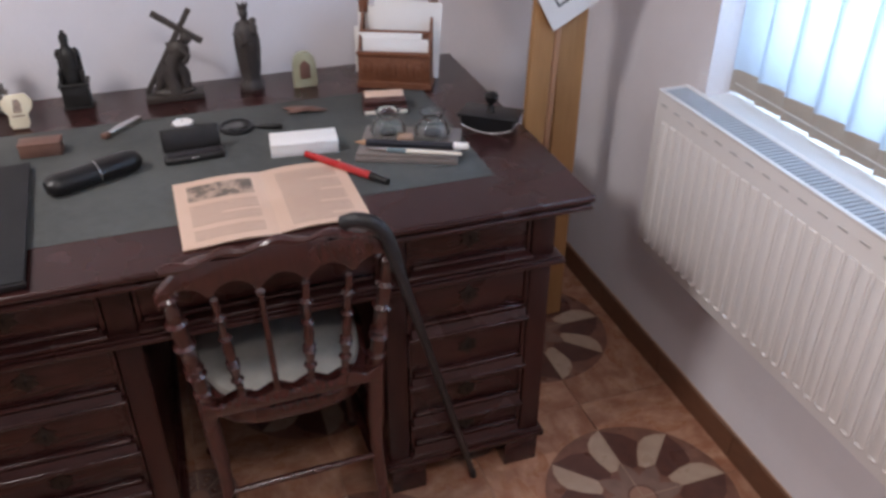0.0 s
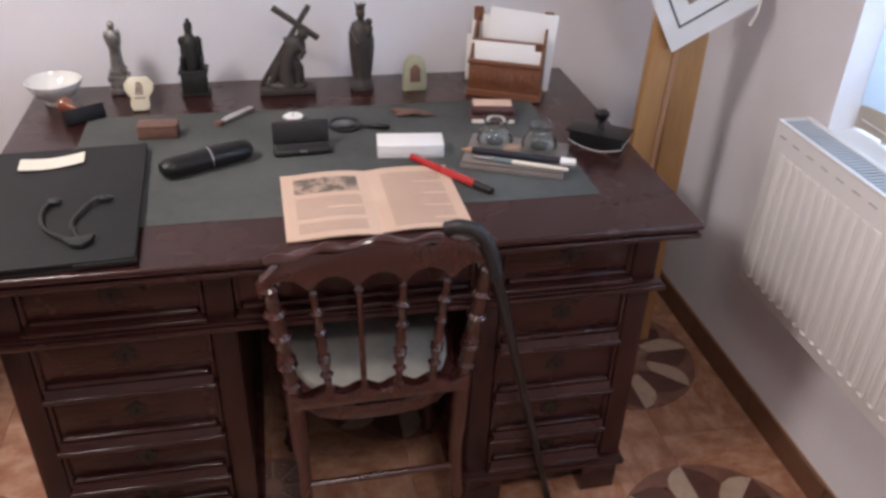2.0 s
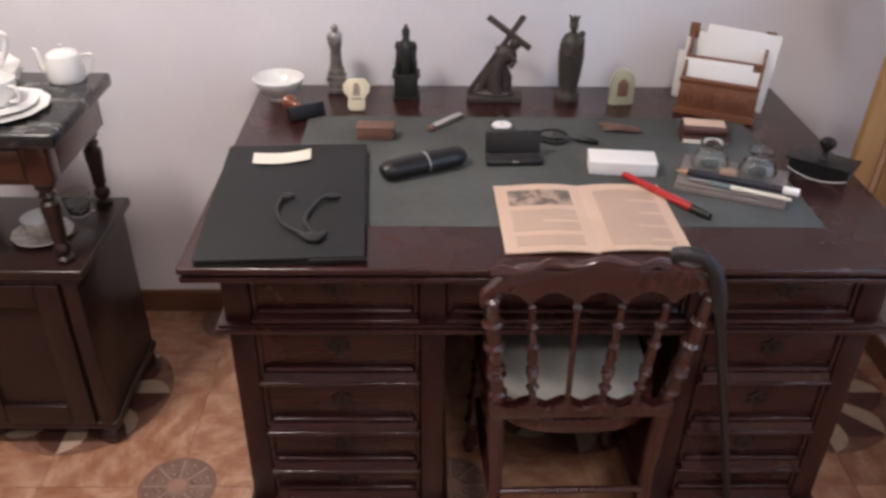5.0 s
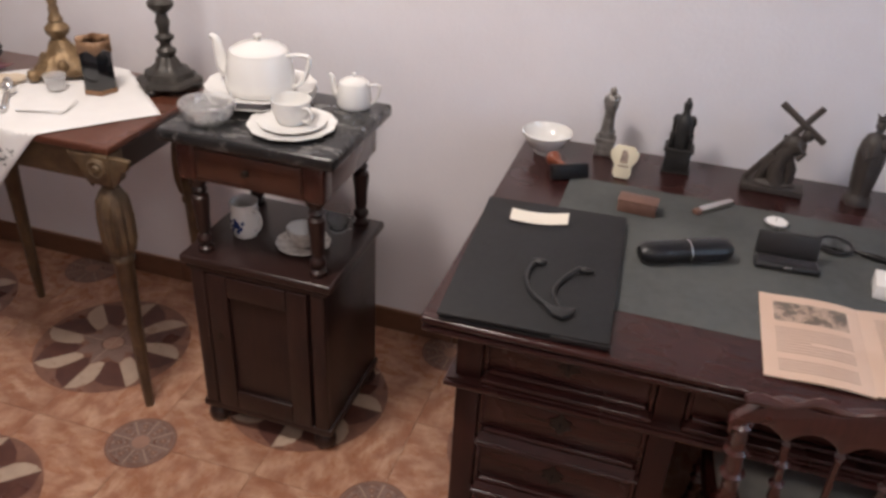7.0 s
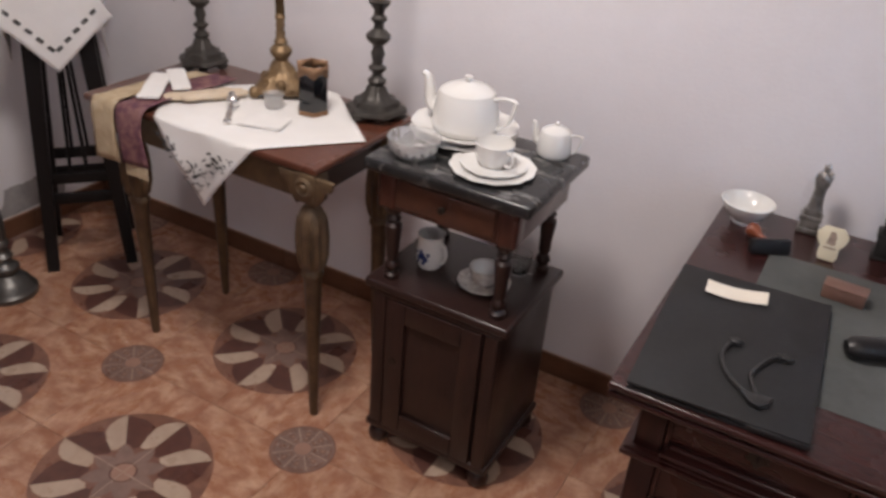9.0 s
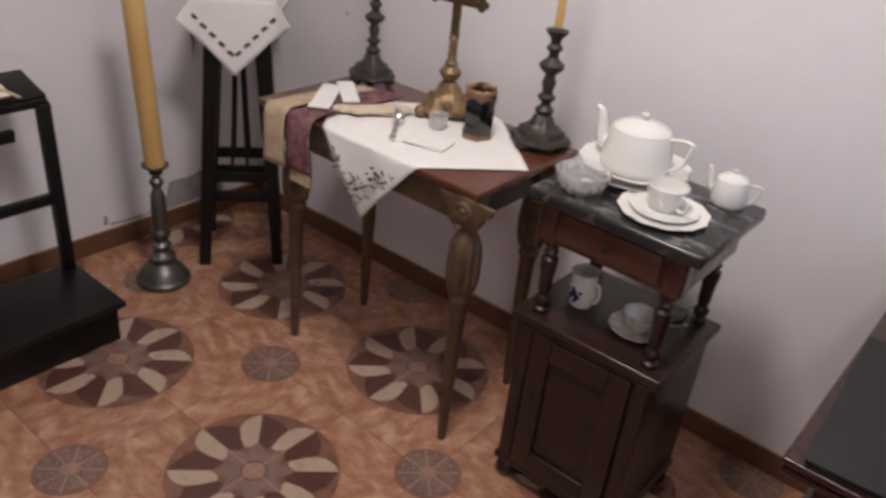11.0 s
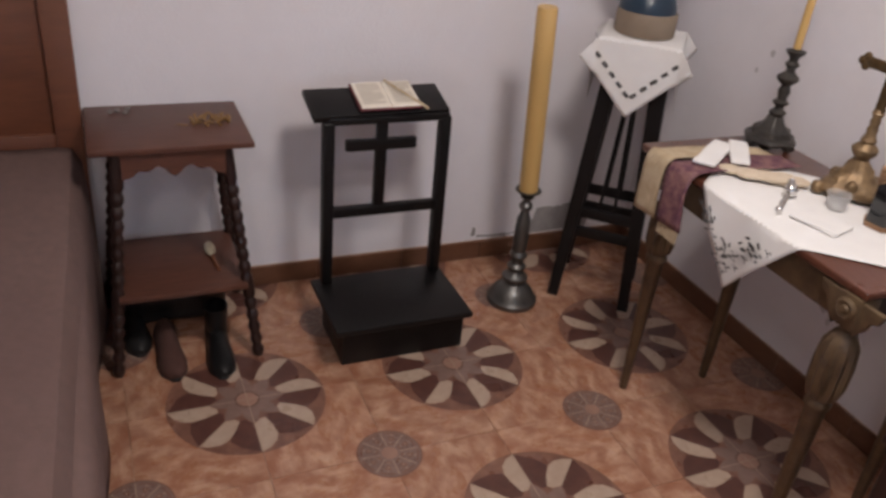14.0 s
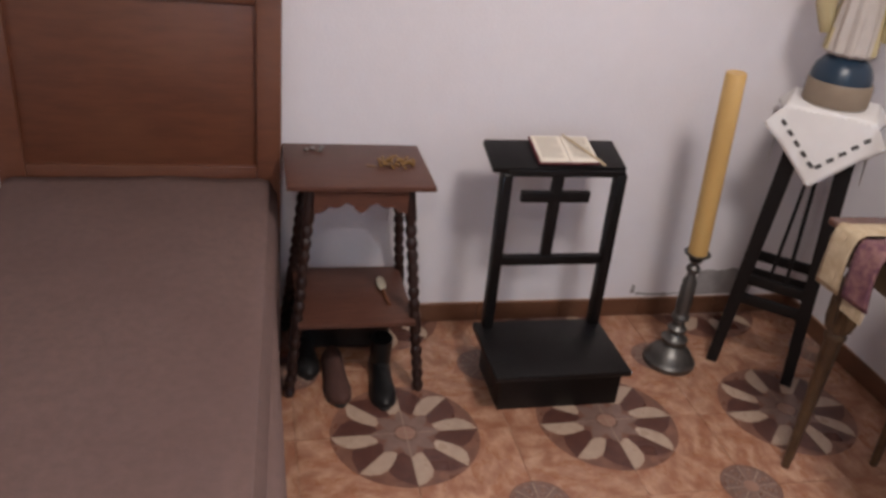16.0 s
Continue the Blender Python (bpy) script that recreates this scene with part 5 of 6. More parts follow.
def pot(x, y, z, s, rz, label, category, tall=1.0):
    p = thing("teapot" if s > 0.7 else "creamer", label, category, x, y, z, rz)
    prof = [(0.062, 0), (0.07, 0.002), (0.0745, 0.01), (0.0755, 0.025), (0.0735, 0.055), (0.069, 0.085), (0.065, 0.0995), (0.0635, 0.104), (0.059, 0.104), (0.056, 0.1), (0, 0.098)]
    part("body", lathe([(r * s, h * s) for r, h in prof], 40), PORCELAIN, p)
    part("lid", lathe([(r * s, h * s) for r, h in ((0.063, 0.1045), (0.0625, 0.108), (0.054, 0.116), (0.04, 0.1225), (0.02, 0.128), (0.006, 0.131), (0.005, 0.136), (0.009, 0.141), (0.0085, 0.147), (0, 0.149))], 36), PORCELAIN, p)
    pts = smoothcurve([(-0.062 * s, 0, 0.035 * s), (-0.085 * s, 0, 0.055 * s), (-0.092 * s, 0, 0.09 * s), (-0.098 * s, 0, 0.122 * s), (-0.11 * s, 0, 0.13 * s)], 4)
    part("spout", tube(pts, [s * (0.02 - 0.0125 * min(1, i / (len(pts) - 1) * 1.2)) for i in range(len(pts))], 12), PORCELAIN, p)
    pts = smoothcurve([(0.06 * s, 0, 0.098 * s), (0.09 * s, 0, 0.106 * s), (0.112 * s, 0, 0.104 * s), (0.115 * s, 0, 0.09 * s), (0.104 * s, 0, 0.05 * s), (0.085 * s, 0, 0.025 * s), (0.062 * s, 0, 0.02 * s)], 4)
    part("handle", tube(pts, 0.0052 * s, 10), PORCELAIN, p)
    p.scale.z = tall
    return p


plate("serving_plate", 0.134, 0.019, "large white porcelain plate under the teapot", 1.207, 0.052, MT)
plate("serving_plate", 0.132, 0.02, "white porcelain plate stacked under the teapot", 1.207, 0.052, MT + 0.016)
pot(1.207, 0.052, MT + 0.0215, 1.1, 4, "white porcelain teapot with lid on stacked plates", "teapot", 0.84)
pot(1.43, 0.098, MT, 0.56, 4, "small white porcelain sugar pot with lid", "creamer")
plate("dessert_plate", 0.1, 0.011, "white fluted porcelain plate under a cup", 1.356, -0.082, MT)
plate("saucer", 0.076, 0.009, "white porcelain saucer stacked on a plate", 1.356, -0.08, MT + 0.0075)


def cup(x, y, z, r, h, rz, label, mat=PORCELAIN, name="teacup"):
    c = thing(name, label, "cup", x, y, z, rz)
    part("bowl", lathe([(r * 0.62, 0), (r * 0.66, 0.003), (r * 0.8, h * 0.25), (r * 0.95, h * 0.6), (r, h), (r * 0.97, h + 0.001), (r * 0.91, h * 0.6), (r * 0.76, h * 0.25), (r * 0.5, 0.006), (0, 0.005)], 36, cap=False), mat, c)
    pts = smoothcurve([(r * 0.95, 0, h * 0.82), (r * 1.35, 0, h * 0.85), (r * 1.5, 0, h * 0.6), (r * 1.3, 0, h * 0.32), (r * 0.85, 0, h * 0.24)], 4)
    part("handle", tube(pts, 0.0035, 8), mat, c)
    return c


cup(1.353, -0.077, MT + 0.0125, 0.046, 0.055, -25, "white porcelain teacup on saucer and plate")
cr = thing("glass_bowl", "cut crystal bowl on the marble top", "bowl", 1.172, -0.13, MT)
own = lathe([(r * 1.22, z * 1.1) for r, z in ((0.026, 0), (0.03, 0.003), (0.044, 0.018), (0.05, 0.036), (0.052, 0.046), (0.049, 0.0465), (0.046, 0.036), (0.039, 0.019), (0.02, 0.008), (0, 0.007))], 48, cap=False)
for v in own.verts:
    q = math.hypot(v.co.x, v.co.y)
    k = 1 + 0.03 * math.cos(16 * math.atan2(v.co.y, v.co.x)) * (0.008 < v.co.z < 0.044) * (q > 0.035)
    v.co.x *= k
    v.co.y *= k
part("bowl", own, CRYSTAL, cr)
part("ladle_bowl", lathe([(0, 0.012), (0.01, 0.014), (0.013, 0.021), (0.012, 0.021), (0, 0.015)], 16, pose(0.006, 0.012, 0.004), cap=False), SILVER, cr, "small silver ladle")
part("ladle_handle", tube([(0.016, 0.018, 0.024), (0.028, 0.03, 0.04), (0.036, 0.038, 0.056)], 0.0018, 6), SILVER, cr)
# on the nightstand's shelf
ST = 0.535
mug = thing("mug", "white porcelain mug with blue flower decoration", "mug", 1.192, -0.048, ST, -20)
part("body", lathe([(0.029, 0), (0.031, 0.004), (0.036, 0.02), (0.0375, 0.042), (0.0345, 0.064), (0.034, 0.082), (0.036, 0.094), (0.0345, 0.0945), (0.0325, 0.082), (0.033, 0.064), (0.035, 0.042), (0.033, 0.02), (0, 0.006)], 36, cap=False), PORCELAIN, mug)
pts = smoothcurve([(0.033, 0, 0.075), (0.052, 0, 0.078), (0.06, 0, 0.055), (0.05, 0, 0.03), (0.034, 0, 0.024)], 4)
part("handle", tube(pts, 0.0042, 8), PORCELAIN, mug)
for k, (a, z, r) in enumerate(((-75, 0.042, 0.010), (-60, 0.034, 0.007), (-92, 0.036, 0.007), (-82, 0.054, 0.006), (-105, 0.048, 0.005), (-50, 0.048, 0.005), (-70, 0.024, 0.006), (-95, 0.024, 0.005))):
    part("flower_print", lump(0.0368 * math.cos(radians(a)), 0.0368 * math.sin(radians(a)), z, 0.0016, r, r * 1.1, m=Matrix.Rotation(radians(a), 4, "Z"), u=8, v=6), BLUE_PRINT, mug, "blue flower")
plate("saucer", 0.068, 0.012, "brown patterned porcelain saucer on the shelf", 1.352, -0.048, ST, BROWN_PRINT, "saucer")
cp2 = cup(1.352, -0.046, ST + 0.0065, 0.041, 0.045, -10, "wide white cup with brown printed pattern", BROWN_PRINT)
part("lining", lathe([(0.0405, 0.0462), (0.0385, 0.0455), (0.034, 0.026), (0.02, 0.008), (0, 0.0068), (0, 0.0072)], 36, cap=False), PORCELAIN, cp2, "plain white inside")
cup(1.4, 0.055, ST, 0.032, 0.06, -10, "clear glass cup at the back of the shelf", GLASS, "glass_cup")

# ---- cloth and things on the console table ----
R_, B_, L_, F_ = Vector((0.955, -0.006)), Vector((0.63, 0.29)), Vector((0.27, -0.03)), Vector((0.592, -0.437))
own = bmesh.new()
NG = 44
grid = []
edge_y, back_y = TY0 - 0.003, TY1 + 0.004
for i in range(NG + 1):
    row = []
    for j in range(NG + 1):
        u, v = i / NG, j / NG
        p = F_ * (1 - u) * (1 - v) + R_ * u * (1 - v) + B_ * u * v + L_ * (1 - u) * v
        x, y, z = p.x, p.y, TZ + 0.0035 + 0.0012 * noise.noise((p.x * 14, p.y * 14, 1))
        over = max(0, edge_y - y)
        if over > 0:
            z, y = z - over + min(over, 0.006) * 0.3, edge_y - 0.003 - 0.012 * min(1, over / 0.1) - 0.005 * math.sin(x * 30) * min(1, over / 0.1)
        back = max(0, y - back_y)
        if back > 0:
            z, y = z - back, back_y + 0.003
        row.append(own.verts.new((x, y, z)))
    grid.append(row)
for i in range(NG):
    for j in range(NG):
        own.faces.new((grid[i][j], grid[i + 1][j], grid[i + 1][j + 1], grid[i][j + 1]))
cloth = tagged(part("tablecloth", own, LINEN), "white linen cloth with dark embroidery, one corner hanging down", "tablecloth")
so = cloth.modifiers.new("thickness", "SOLIDIFY")
so.thickness, so.offset = 0.0012, 0
rnd = random.Random(4)
spots = [(0.455, 0.755, 0.02, 40), (0.475, 0.728, 0.02, -30), (0.49, 0.745, 0.012, 60), (0.665, 0.745, 0.022, 30), (0.64, 0.722, 0.018, -20), (0.69, 0.728, 0.014, 10), (0.57, 0.7, 0.016, 80), (0.58, 0.67, 0.02, -40),
         (0.545, 0.676, 0.013, 20), (0.615, 0.69, 0.012, 0), (0.56, 0.64, 0.01, 50), (0.6, 0.645, 0.01, -50), (0.52, 0.7, 0.009, 0), (0.725, 0.755, 0.009, 0), (0.43, 0.77, 0.01, 0), (0.63, 0.66, 0.008, 0), (0.535, 0.655, 0.007, 0), (0.655, 0.7, 0.008, 0), (0.5, 0.715, 0.008, 0), (0.585, 0.625, 0.008, 0)]
spots = [(0.58 + (x - 0.58) * 0.85 + dx * r, 0.765 + (z - 0.765) * 0.9 + dz * r, r * f, a + t) for x, z, r, a in spots for dx, dz, f, t in ((0, 0, 0.62, 0), (0.9, 0.5, 0.42, 60), (-0.8, 0.6, 0.38, -50), (0.3, -0.9, 0.34, 20))]
for x, z, r, a in spots:
    part("embroidered_leaf", prism([(r * math.cos(t) * 1.0, r * 0.42 * math.sin(t)) for t in [k * math.pi / 5 for k in range(10)]], 0, 0.0012, pose(x, edge_y - 0.0215, z, 0, a * 0.6) @ XZ), THREAD, cloth, "dark stitched leaf")


def ribbon(path, width, mat, name, parent, across=(1, 0, 0), label="", wave=0.011, thick=0.003):
    own = bmesh.new()
    ac = Vector(across)
    rows = []
    pts = smoothcurve(path, 6)
    for i, p in enumerate(pts):
        rows.append([own.verts.new(p + ac * (width * (k / 6 - 0.5)) + Vector((0, -0.5 * wave, 0.5 * wave)) * abs(math.sin(k * 1.4 + i * 0.25))) for k in range(7)])
    for a, b in zip(rows, rows[1:]):
        for k in range(6):
            own.faces.new((a[k], a[k + 1], b[k + 1], b[k]))
    ob = part(name, own, mat, parent, label)
    s = ob.modifiers.new("thickness", "SOLIDIFY")
    s.thickness, s.offset = thick, 1
    return ob


ey = TY0 - 0.012
sto = thing("stole", "purple and gold brocade priest's stole hanging over the table edge", "stole")
ribbon([(0.295, 0.1, TZ + 0.007), (0.268, -0.03, TZ + 0.007), (0.25, -0.19, TZ + 0.008), (0.249, ey + 0.004, TZ + 0.004), (0.248, ey - 0.01, TZ - 0.05), (0.25, ey - 0.011, 0.635)], 0.078, GOLD_CLOTH, "gold_band", sto, (1, 0.12, 0), "pale gold brocade end")
ribbon([(0.37, 0.11, TZ + 0.013), (0.355, -0.03, TZ + 0.013), (0.355, -0.19, TZ + 0.013), (0.357, ey - 0.004, TZ + 0.008), (0.362, ey - 0.022, TZ - 0.05), (0.374, ey - 0.024, 0.655)], 0.085, PURPLE, "purple_band", sto, (1, 0.12, 0), "dark purple brocade end")
for k in range(12):
    part("fringe", tube([(0.334 + 0.0072 * k, ey - 0.026, 0.657), (0.336 + 0.0072 * k, ey - 0.027, 0.622)], 0.0022, 5), GOLD_CLOTH, sto)
fo2 = tagged(part("folded_cloth", carve(subdiv(box(-0.03, 0.03, -0.1, 0.1, 0, 0.01, 0.004), 3), 0.004, 30), LINEN, m=pose(0.305, -0.105, TZ + 0.024, 0, 0, 35)), "folded strip of white linen on the stole", "cloth")
tagged(part("folded_cloth", carve(subdiv(box(-0.026, 0.026, -0.085, 0.085, 0, 0.01, 0.004), 3), 0.004, 30), LINEN, m=pose(0.318, -0.03, TZ + 0.026, 0, 0, 52)), "folded strip of white linen on the stole", "cloth")
for k, (x, y, rz) in enumerate(((0.425, -0.065, 48), (0.458, -0.035, 60))):
    own = bmesh.new()
    lump(0, 0, 0.011, 0.065, 0.03, 0.010, own)
    lump(-0.06, 0.0, 0.011, 0.035, 0.026, 0.010, own)
    for f in range(4):
        a = radians(-14 + 9 * f)
        tube([(0.04, -0.016 + 0.01 * f, 0.009), (0.075, -0.016 + 0.0105 * f, 0.009), (0.1 - 0.008 * abs(f - 1.5), -0.017 + 0.011 * f, 0.008)], [0.008, 0.0075, 0.005], 8, own)
    tube([(0.0, 0.02, 0.009), (0.035, 0.032, 0.009), (0.06, 0.034, 0.008)], [0.009, 0.008, 0.005], 8, own)
    tagged(part("glove", carve(own, 0.0015, 60), GLOVE, m=pose(x, y, TZ + 0.006 + 0.003 * k, 0, 0, rz)), "cream knitted ceremonial glove lying flat", "glove", "pair of gloves")
sp = thing("holy_water_sprinkler", "small silver sprinkler with a round head", "sprinkler", 0.54, -0.05, TZ + 0.006, 122)
sp.scale = (1.35, 1.35, 1.35)
part("head", lump(0, 0, 0.014, 0.014, 0.014, 0.014), SILVER, sp)
part("shaft", turned((-0.01, 0, 0.012), (-0.1, -0.006, 0.006), [(0.004, 0), (0.0045, 0.4), (0.006, 0.6), (0.004, 0.75), (0.007, 0.92), (0, 1)], 12), SILVER, sp)
part("neck", turned((0.01, 0, 0.014), (0.05, 0.012, 0.01), [(0.006, 0), (0.005, 0.5), (0.009, 0.8), (0, 1)], 12), SILVER, sp)
gl = tagged(part("small_glass", lathe([(0.02, 0), (0.022, 0.002), (0.026, 0.03), (0.03, 0.04), (0.0285, 0.0402), (0.0245, 0.03), (0.02, 0.004), (0, 0.0035)], 28, cap=False), CRYSTAL, m=pose(0.622, 0.025, TZ + 0.0055)), "small clear glass dish on the white cloth", "glass")
for k, rz in enumerate((12, 20)):
    tagged(part("napkin", carve(subdiv(box(-0.06, 0.06, -0.042, 0.042, 0, 0.003, 0.001, seg=2), 3), 0.002, 30), LINEN, m=pose(0.68, -0.08, TZ + 0.0065 + 0.0034 * k, 0, 0, rz)), "small folded white linen napkin", "napkin")
hx = thing("octagonal_beaker", "tall black enamel beaker with copper base and rim", "beaker", 0.725, 0.068, TZ + 0.0055, 10)
HEX = [(0.044 * math.cos(radians(60 * k)), 0.044 * math.sin(radians(60 * k))) for k in range(6)]
part("base_band", prism([(x * 1.04, y * 1.04) for x, y in HEX], 0, 0.012, bevel=0.001), COPPER_TRIM, hx)
part("body", prism(HEX, 0.012, 0.112, bevel=0.001), NAVY_GLASS, hx)
own = bmesh.new()
for k in range(6):
    a, b = Vector((*HEX[k], 0)), Vector((*HEX[(k + 1) % 6], 0))
    lo0, lo1, mid = a * 1.03, b * 1.03, (a + b) / 2 * 1.03
    q = [own.verts.new(lo0 + Vector((0, 0, 0.105))), own.verts.new(mid + Vector((0, 0, 0.118))), own.verts.new(lo1 + Vector((0, 0, 0.105))), own.verts.new(lo1 * 1.02 + Vector((0, 0, 0.139))), own.verts.new(mid * 1.02 + Vector((0, 0, 0.138))), own.verts.new(lo0 * 1.02 + Vector((0, 0, 0.139)))]
    own.faces.new(q)
rimo = part("rim_band", own, COPPER_TRIM, hx, "scalloped copper rim")
so = rimo.modifiers.new("thickness", "SOLIDIFY")
so.thickness = 0.0015


def candlestick(x, y, h, s, label):
    c = thing("candlestick", label, "candlestick", x, y, TZ, 20)
    for k in range(3):
        a = 2 * math.pi * k / 3
        part("claw_foot", lump(0.062 * math.cos(a) * s, 0.062 * math.sin(a) * s, 0.012, 0.02 * s, 0.02 * s, 0.012), BRONZE, c)
    own = lathe([(0.072 * s, 0.016), (0.078 * s, 0.022), (0.074 * s, 0.032), (0.06 * s, 0.036), (0.056 * s, 0.05), (0.04 * s, 0.058), (0.03 * s, 0.07), (0.024 * s, 0.086), (0.017 * s, 0.092)], 30)
    for v in own.verts:
        k = 1 + 0.07 * math.cos(6 * math.atan2(v.co.y, v.co.x))
        v.co.x *= k
        v.co.y *= k
    part("base", carve(own, 0.004, 60), BRONZE, c)
    z0 = 0.09
    prof = [(0.018, 0), (0.024, 0.01), (0.024, 0.016), (0.014, 0.026), (0.0125, 0.036), (0.022, 0.046), (0.023, 0.052), (0.013, 0.06), (0.014, 0.074), (0.018, 0.09), (0.0135, 0.104), (0.013, 0.112), (0.022, 0.12), (0.0305, 0.13), (0.0315, 0.14), (0.021, 0.15), (0.0125, 0.158), (0.013, 0.172), (0.02, 0.18), (0.02, 0.186), (0.0125, 0.194), (0.014, 0.208), (0.0255, 0.222), (0.0285, 0.23), (0.016, 0.234), (0.014, 0.236)]
    part("stem", lathe([(r * s * 1.02, z0 + z / 0.236 * (h - z0)) for r, z in prof], 22), BRONZE, c)
    return c


candlestick(0.222, 0.168, 0.285, 0.95, "dark bronze altar candlestick with three claw feet")
candlestick(0.868, 0.168, 0.325, 1.05, "tall dark bronze altar candlestick with three claw feet")
for x, y, z, h in ((0.222, 0.168, TZ + 0.2855, 0.3), (0.868, 0.168, TZ + 0.3255, 0.3)):
    tagged(part("candle", lathe([(0.011, 0), (0.011, h), (0.008, h + 0.004), (0, h + 0.004)], 18), WAX, m=pose(x, y, z)), "yellow wax candle in a bronze candlestick", "candle")
AGED_BRASS = material("aged_brass", (0.12, 0.075, 0.032), 0.45, 0.6, second=(0.05, 0.032, 0.016), scale=60, amount=0.8, bump=0.45, bump_scale=140)
cx = thing("altar_cross", "gilded brass altar cross on a domed three-sided foot", "crucifix", 0.566, 0.128, TZ + 0.0048, 8)
own = lathe([(0.07, 0.012), (0.076, 0.02), (0.07, 0.032), (0.058, 0.045), (0.053, 0.056), (0.04, 0.066), (0.033, 0.08), (0.026, 0.092), (0.016, 0.102)], 48)
for v in own.verts:
    k = 1 + 0.2 * math.cos(3 * math.atan2(v.co.y, v.co.x)) * max(0, 1 - v.co.z / 0.095)
    v.co.x *= k
    v.co.y *= k
part("foot", carve(own, 0.008, 70), BRASS, cx)
for k in range(3):
    a = 2 * math.pi * k / 3
    part("scroll", carve(lump(0.086 * math.cos(a), 0.086 * math.sin(a), 0.017, 0.018, 0.018, 0.0172), 0.004, 90), BRASS, cx)
    part("boss", lump(0.055 * math.cos(a + 1.05), 0.055 * math.sin(a + 1.05), 0.04, 0.014, 0.014, 0.018), BRASS, cx)
part("knop", lathe([(0.016, 0.1), (0.021, 0.108), (0.03, 0.12), (0.032, 0.13), (0.024, 0.14), (0.017, 0.146), (0.02, 0.152), (0.017, 0.158), (0.0125, 0.168), (0.014, 0.18), (0.0105, 0.19), (0.0135, 0.2), (0.0105, 0.21), (0.015, 0.222), (0.01, 0.232)], 22), BRASS, cx)
part("cross_shaft", carve(subdiv(box(-0.0125, 0.0125, -0.006, 0.006, 0.225, 0.4, 0.003)), 0.003, 150), AGED_BRASS, cx)
part("crossbar", carve(subdiv(box(-0.066, 0.066, -0.007, 0.007, 0.318, 0.344, 0.004)), 0.003, 150), AGED_BRASS, cx)
for x, z in ((0.075, 0.331), (-0.075, 0.331), (0, 0.408)):
    own = bmesh.new()
    for dx, dz in ((0.011, 0), (-0.011, 0), (0, 0.011), (0, -0.011)):
        lump(x + dx, 0, z + dz, 0.0115, 0.007, 0.0115, own, u=10, v=7)
    part("trefoil_end", own, AGED_BRASS, cx)
own = bmesh.new()
for k in range(8):
    a = math.pi / 4 * k + 0.39
    lump(0.02 * math.cos(a), 0, 0.331 + 0.02 * math.sin(a), 0.007, 0.005, 0.007, own, u=8, v=6)
part("glory_rays", own, AGED_BRASS, cx)

# ---- west side: kneeler book, rosary, shoes, floor candle, statue ----
kb = thing("prayer_book", "open prayer book with ribbon on the kneeler's slope", "book")
rest = pose(-0.4, -0.8, 0.7708, 0, 17, 1.5)
part("cover", box(-0.068, 0.07, -0.105, 0.1, 0, 0.004, 0.0015), material("maroon_cover", (0.13, 0.02, 0.03), 0.6), kb, "maroon cloth cover", m=rest)
part("left_page_block", box(-0.064, 0.066, -0.1, -0.001, 0.004, 0.011, 0.003), PALE_PAPER, kb, m=rest)
part("right_page_block", box(-0.064, 0.066, 0.001, 0.095, 0.004, 0.010, 0.003), PALE_PAPER, kb, m=rest)
for y0, y1, sd in ((-0.088, -0.014, 5), (0.014, 0.084, 6)):
    own = ruled(y0, y1, -0.05, 0.055, 14, sd)
    bmesh.ops.transform(own, matrix=Matrix(((0, -1, 0, 0), (1, 0, 0, 0), (0, 0, 1, 0.0113), (0, 0, 0, 1))), verts=own.verts[:])
    part("print_block", own, material("faint_print", (0.5, 0.45, 0.38), 0.9), kb, m=rest)
rb = tagged(part("beaded_bookmark", tube([(0.0, 0.0, 0.0), (0.06, 0.035, 0.002), (0.13, 0.085, -0.002), (0.15, 0.1, -0.006)], 0.006, 8, flat=0.35), GOLD_CLOTH, m=rest @ pose(-0.068, 0.012, 0.013)), "gold-brown ribbon bookmark across the page", "bookmark")

ro = thing("rosary", "heap of amber rosary beads on the side table", "rosary", -0.437, -1.33, 0.7)
AMBER = material("amber_beads", (0.3, 0.17, 0.05), 0.3, second=(0.18, 0.09, 0.03), scale=60, coat=0.3)
rnd = random.Random(8)
bead = None
for k in range(58):
    a, q = k * 0.62, 0.018 + 0.028 * abs(math.sin(k * 0.37))
    m = pose(q * 0.75 * math.cos(a) + rnd.uniform(-0.004, 0.004), q * 1.25 * math.sin(a) + rnd.uniform(-0.004, 0.004), 0.004 + 0.0065 * (k % 3))
    if bead is None:
        bead = part("bead", lump(0, 0, 0, 0.0048, 0.0048, 0.0045, u=8, v=6), AMBER, ro, m=m).data
    else:
        ob = new("bead", bead)
        ob.parent, ob.matrix_basis = ro, m
part("crucifix_pendant", box(-0.018, 0.014, -0.002, 0.002, 0, 0.003, 0.0008), AMBER, ro, m=pose(0.012, -0.078, 0.0, 0, 0, 70))
sm = thing("silver_medal", "small silver medals on a fine chain", "medal", -0.558, -1.58, 0.7)
for x, y in ((0, 0), (0.018, 0.022), (-0.012, 0.03), (0.01, -0.02)):
    part("medal", lump(x, y, 0.0045, 0.012, 0.009, 0.0045, u=10, v=7), PEWTER, sm)
br = thing("brush", "small pale wooden brush lying on the lower shelf", "brush", -0.4, -1.35, 0.262, 0)
part("brush_head", lump(-0.04, 0, 0.011, 0.045, 0.017, 0.011), IVORY, br)
part("handle", tube([(0.0, 0.002, 0.008), (0.05, 0.006, 0.006), (0.085, 0.01, 0.005)], [0.007, 0.006, 0.005], 8), RACK_WOOD, br)


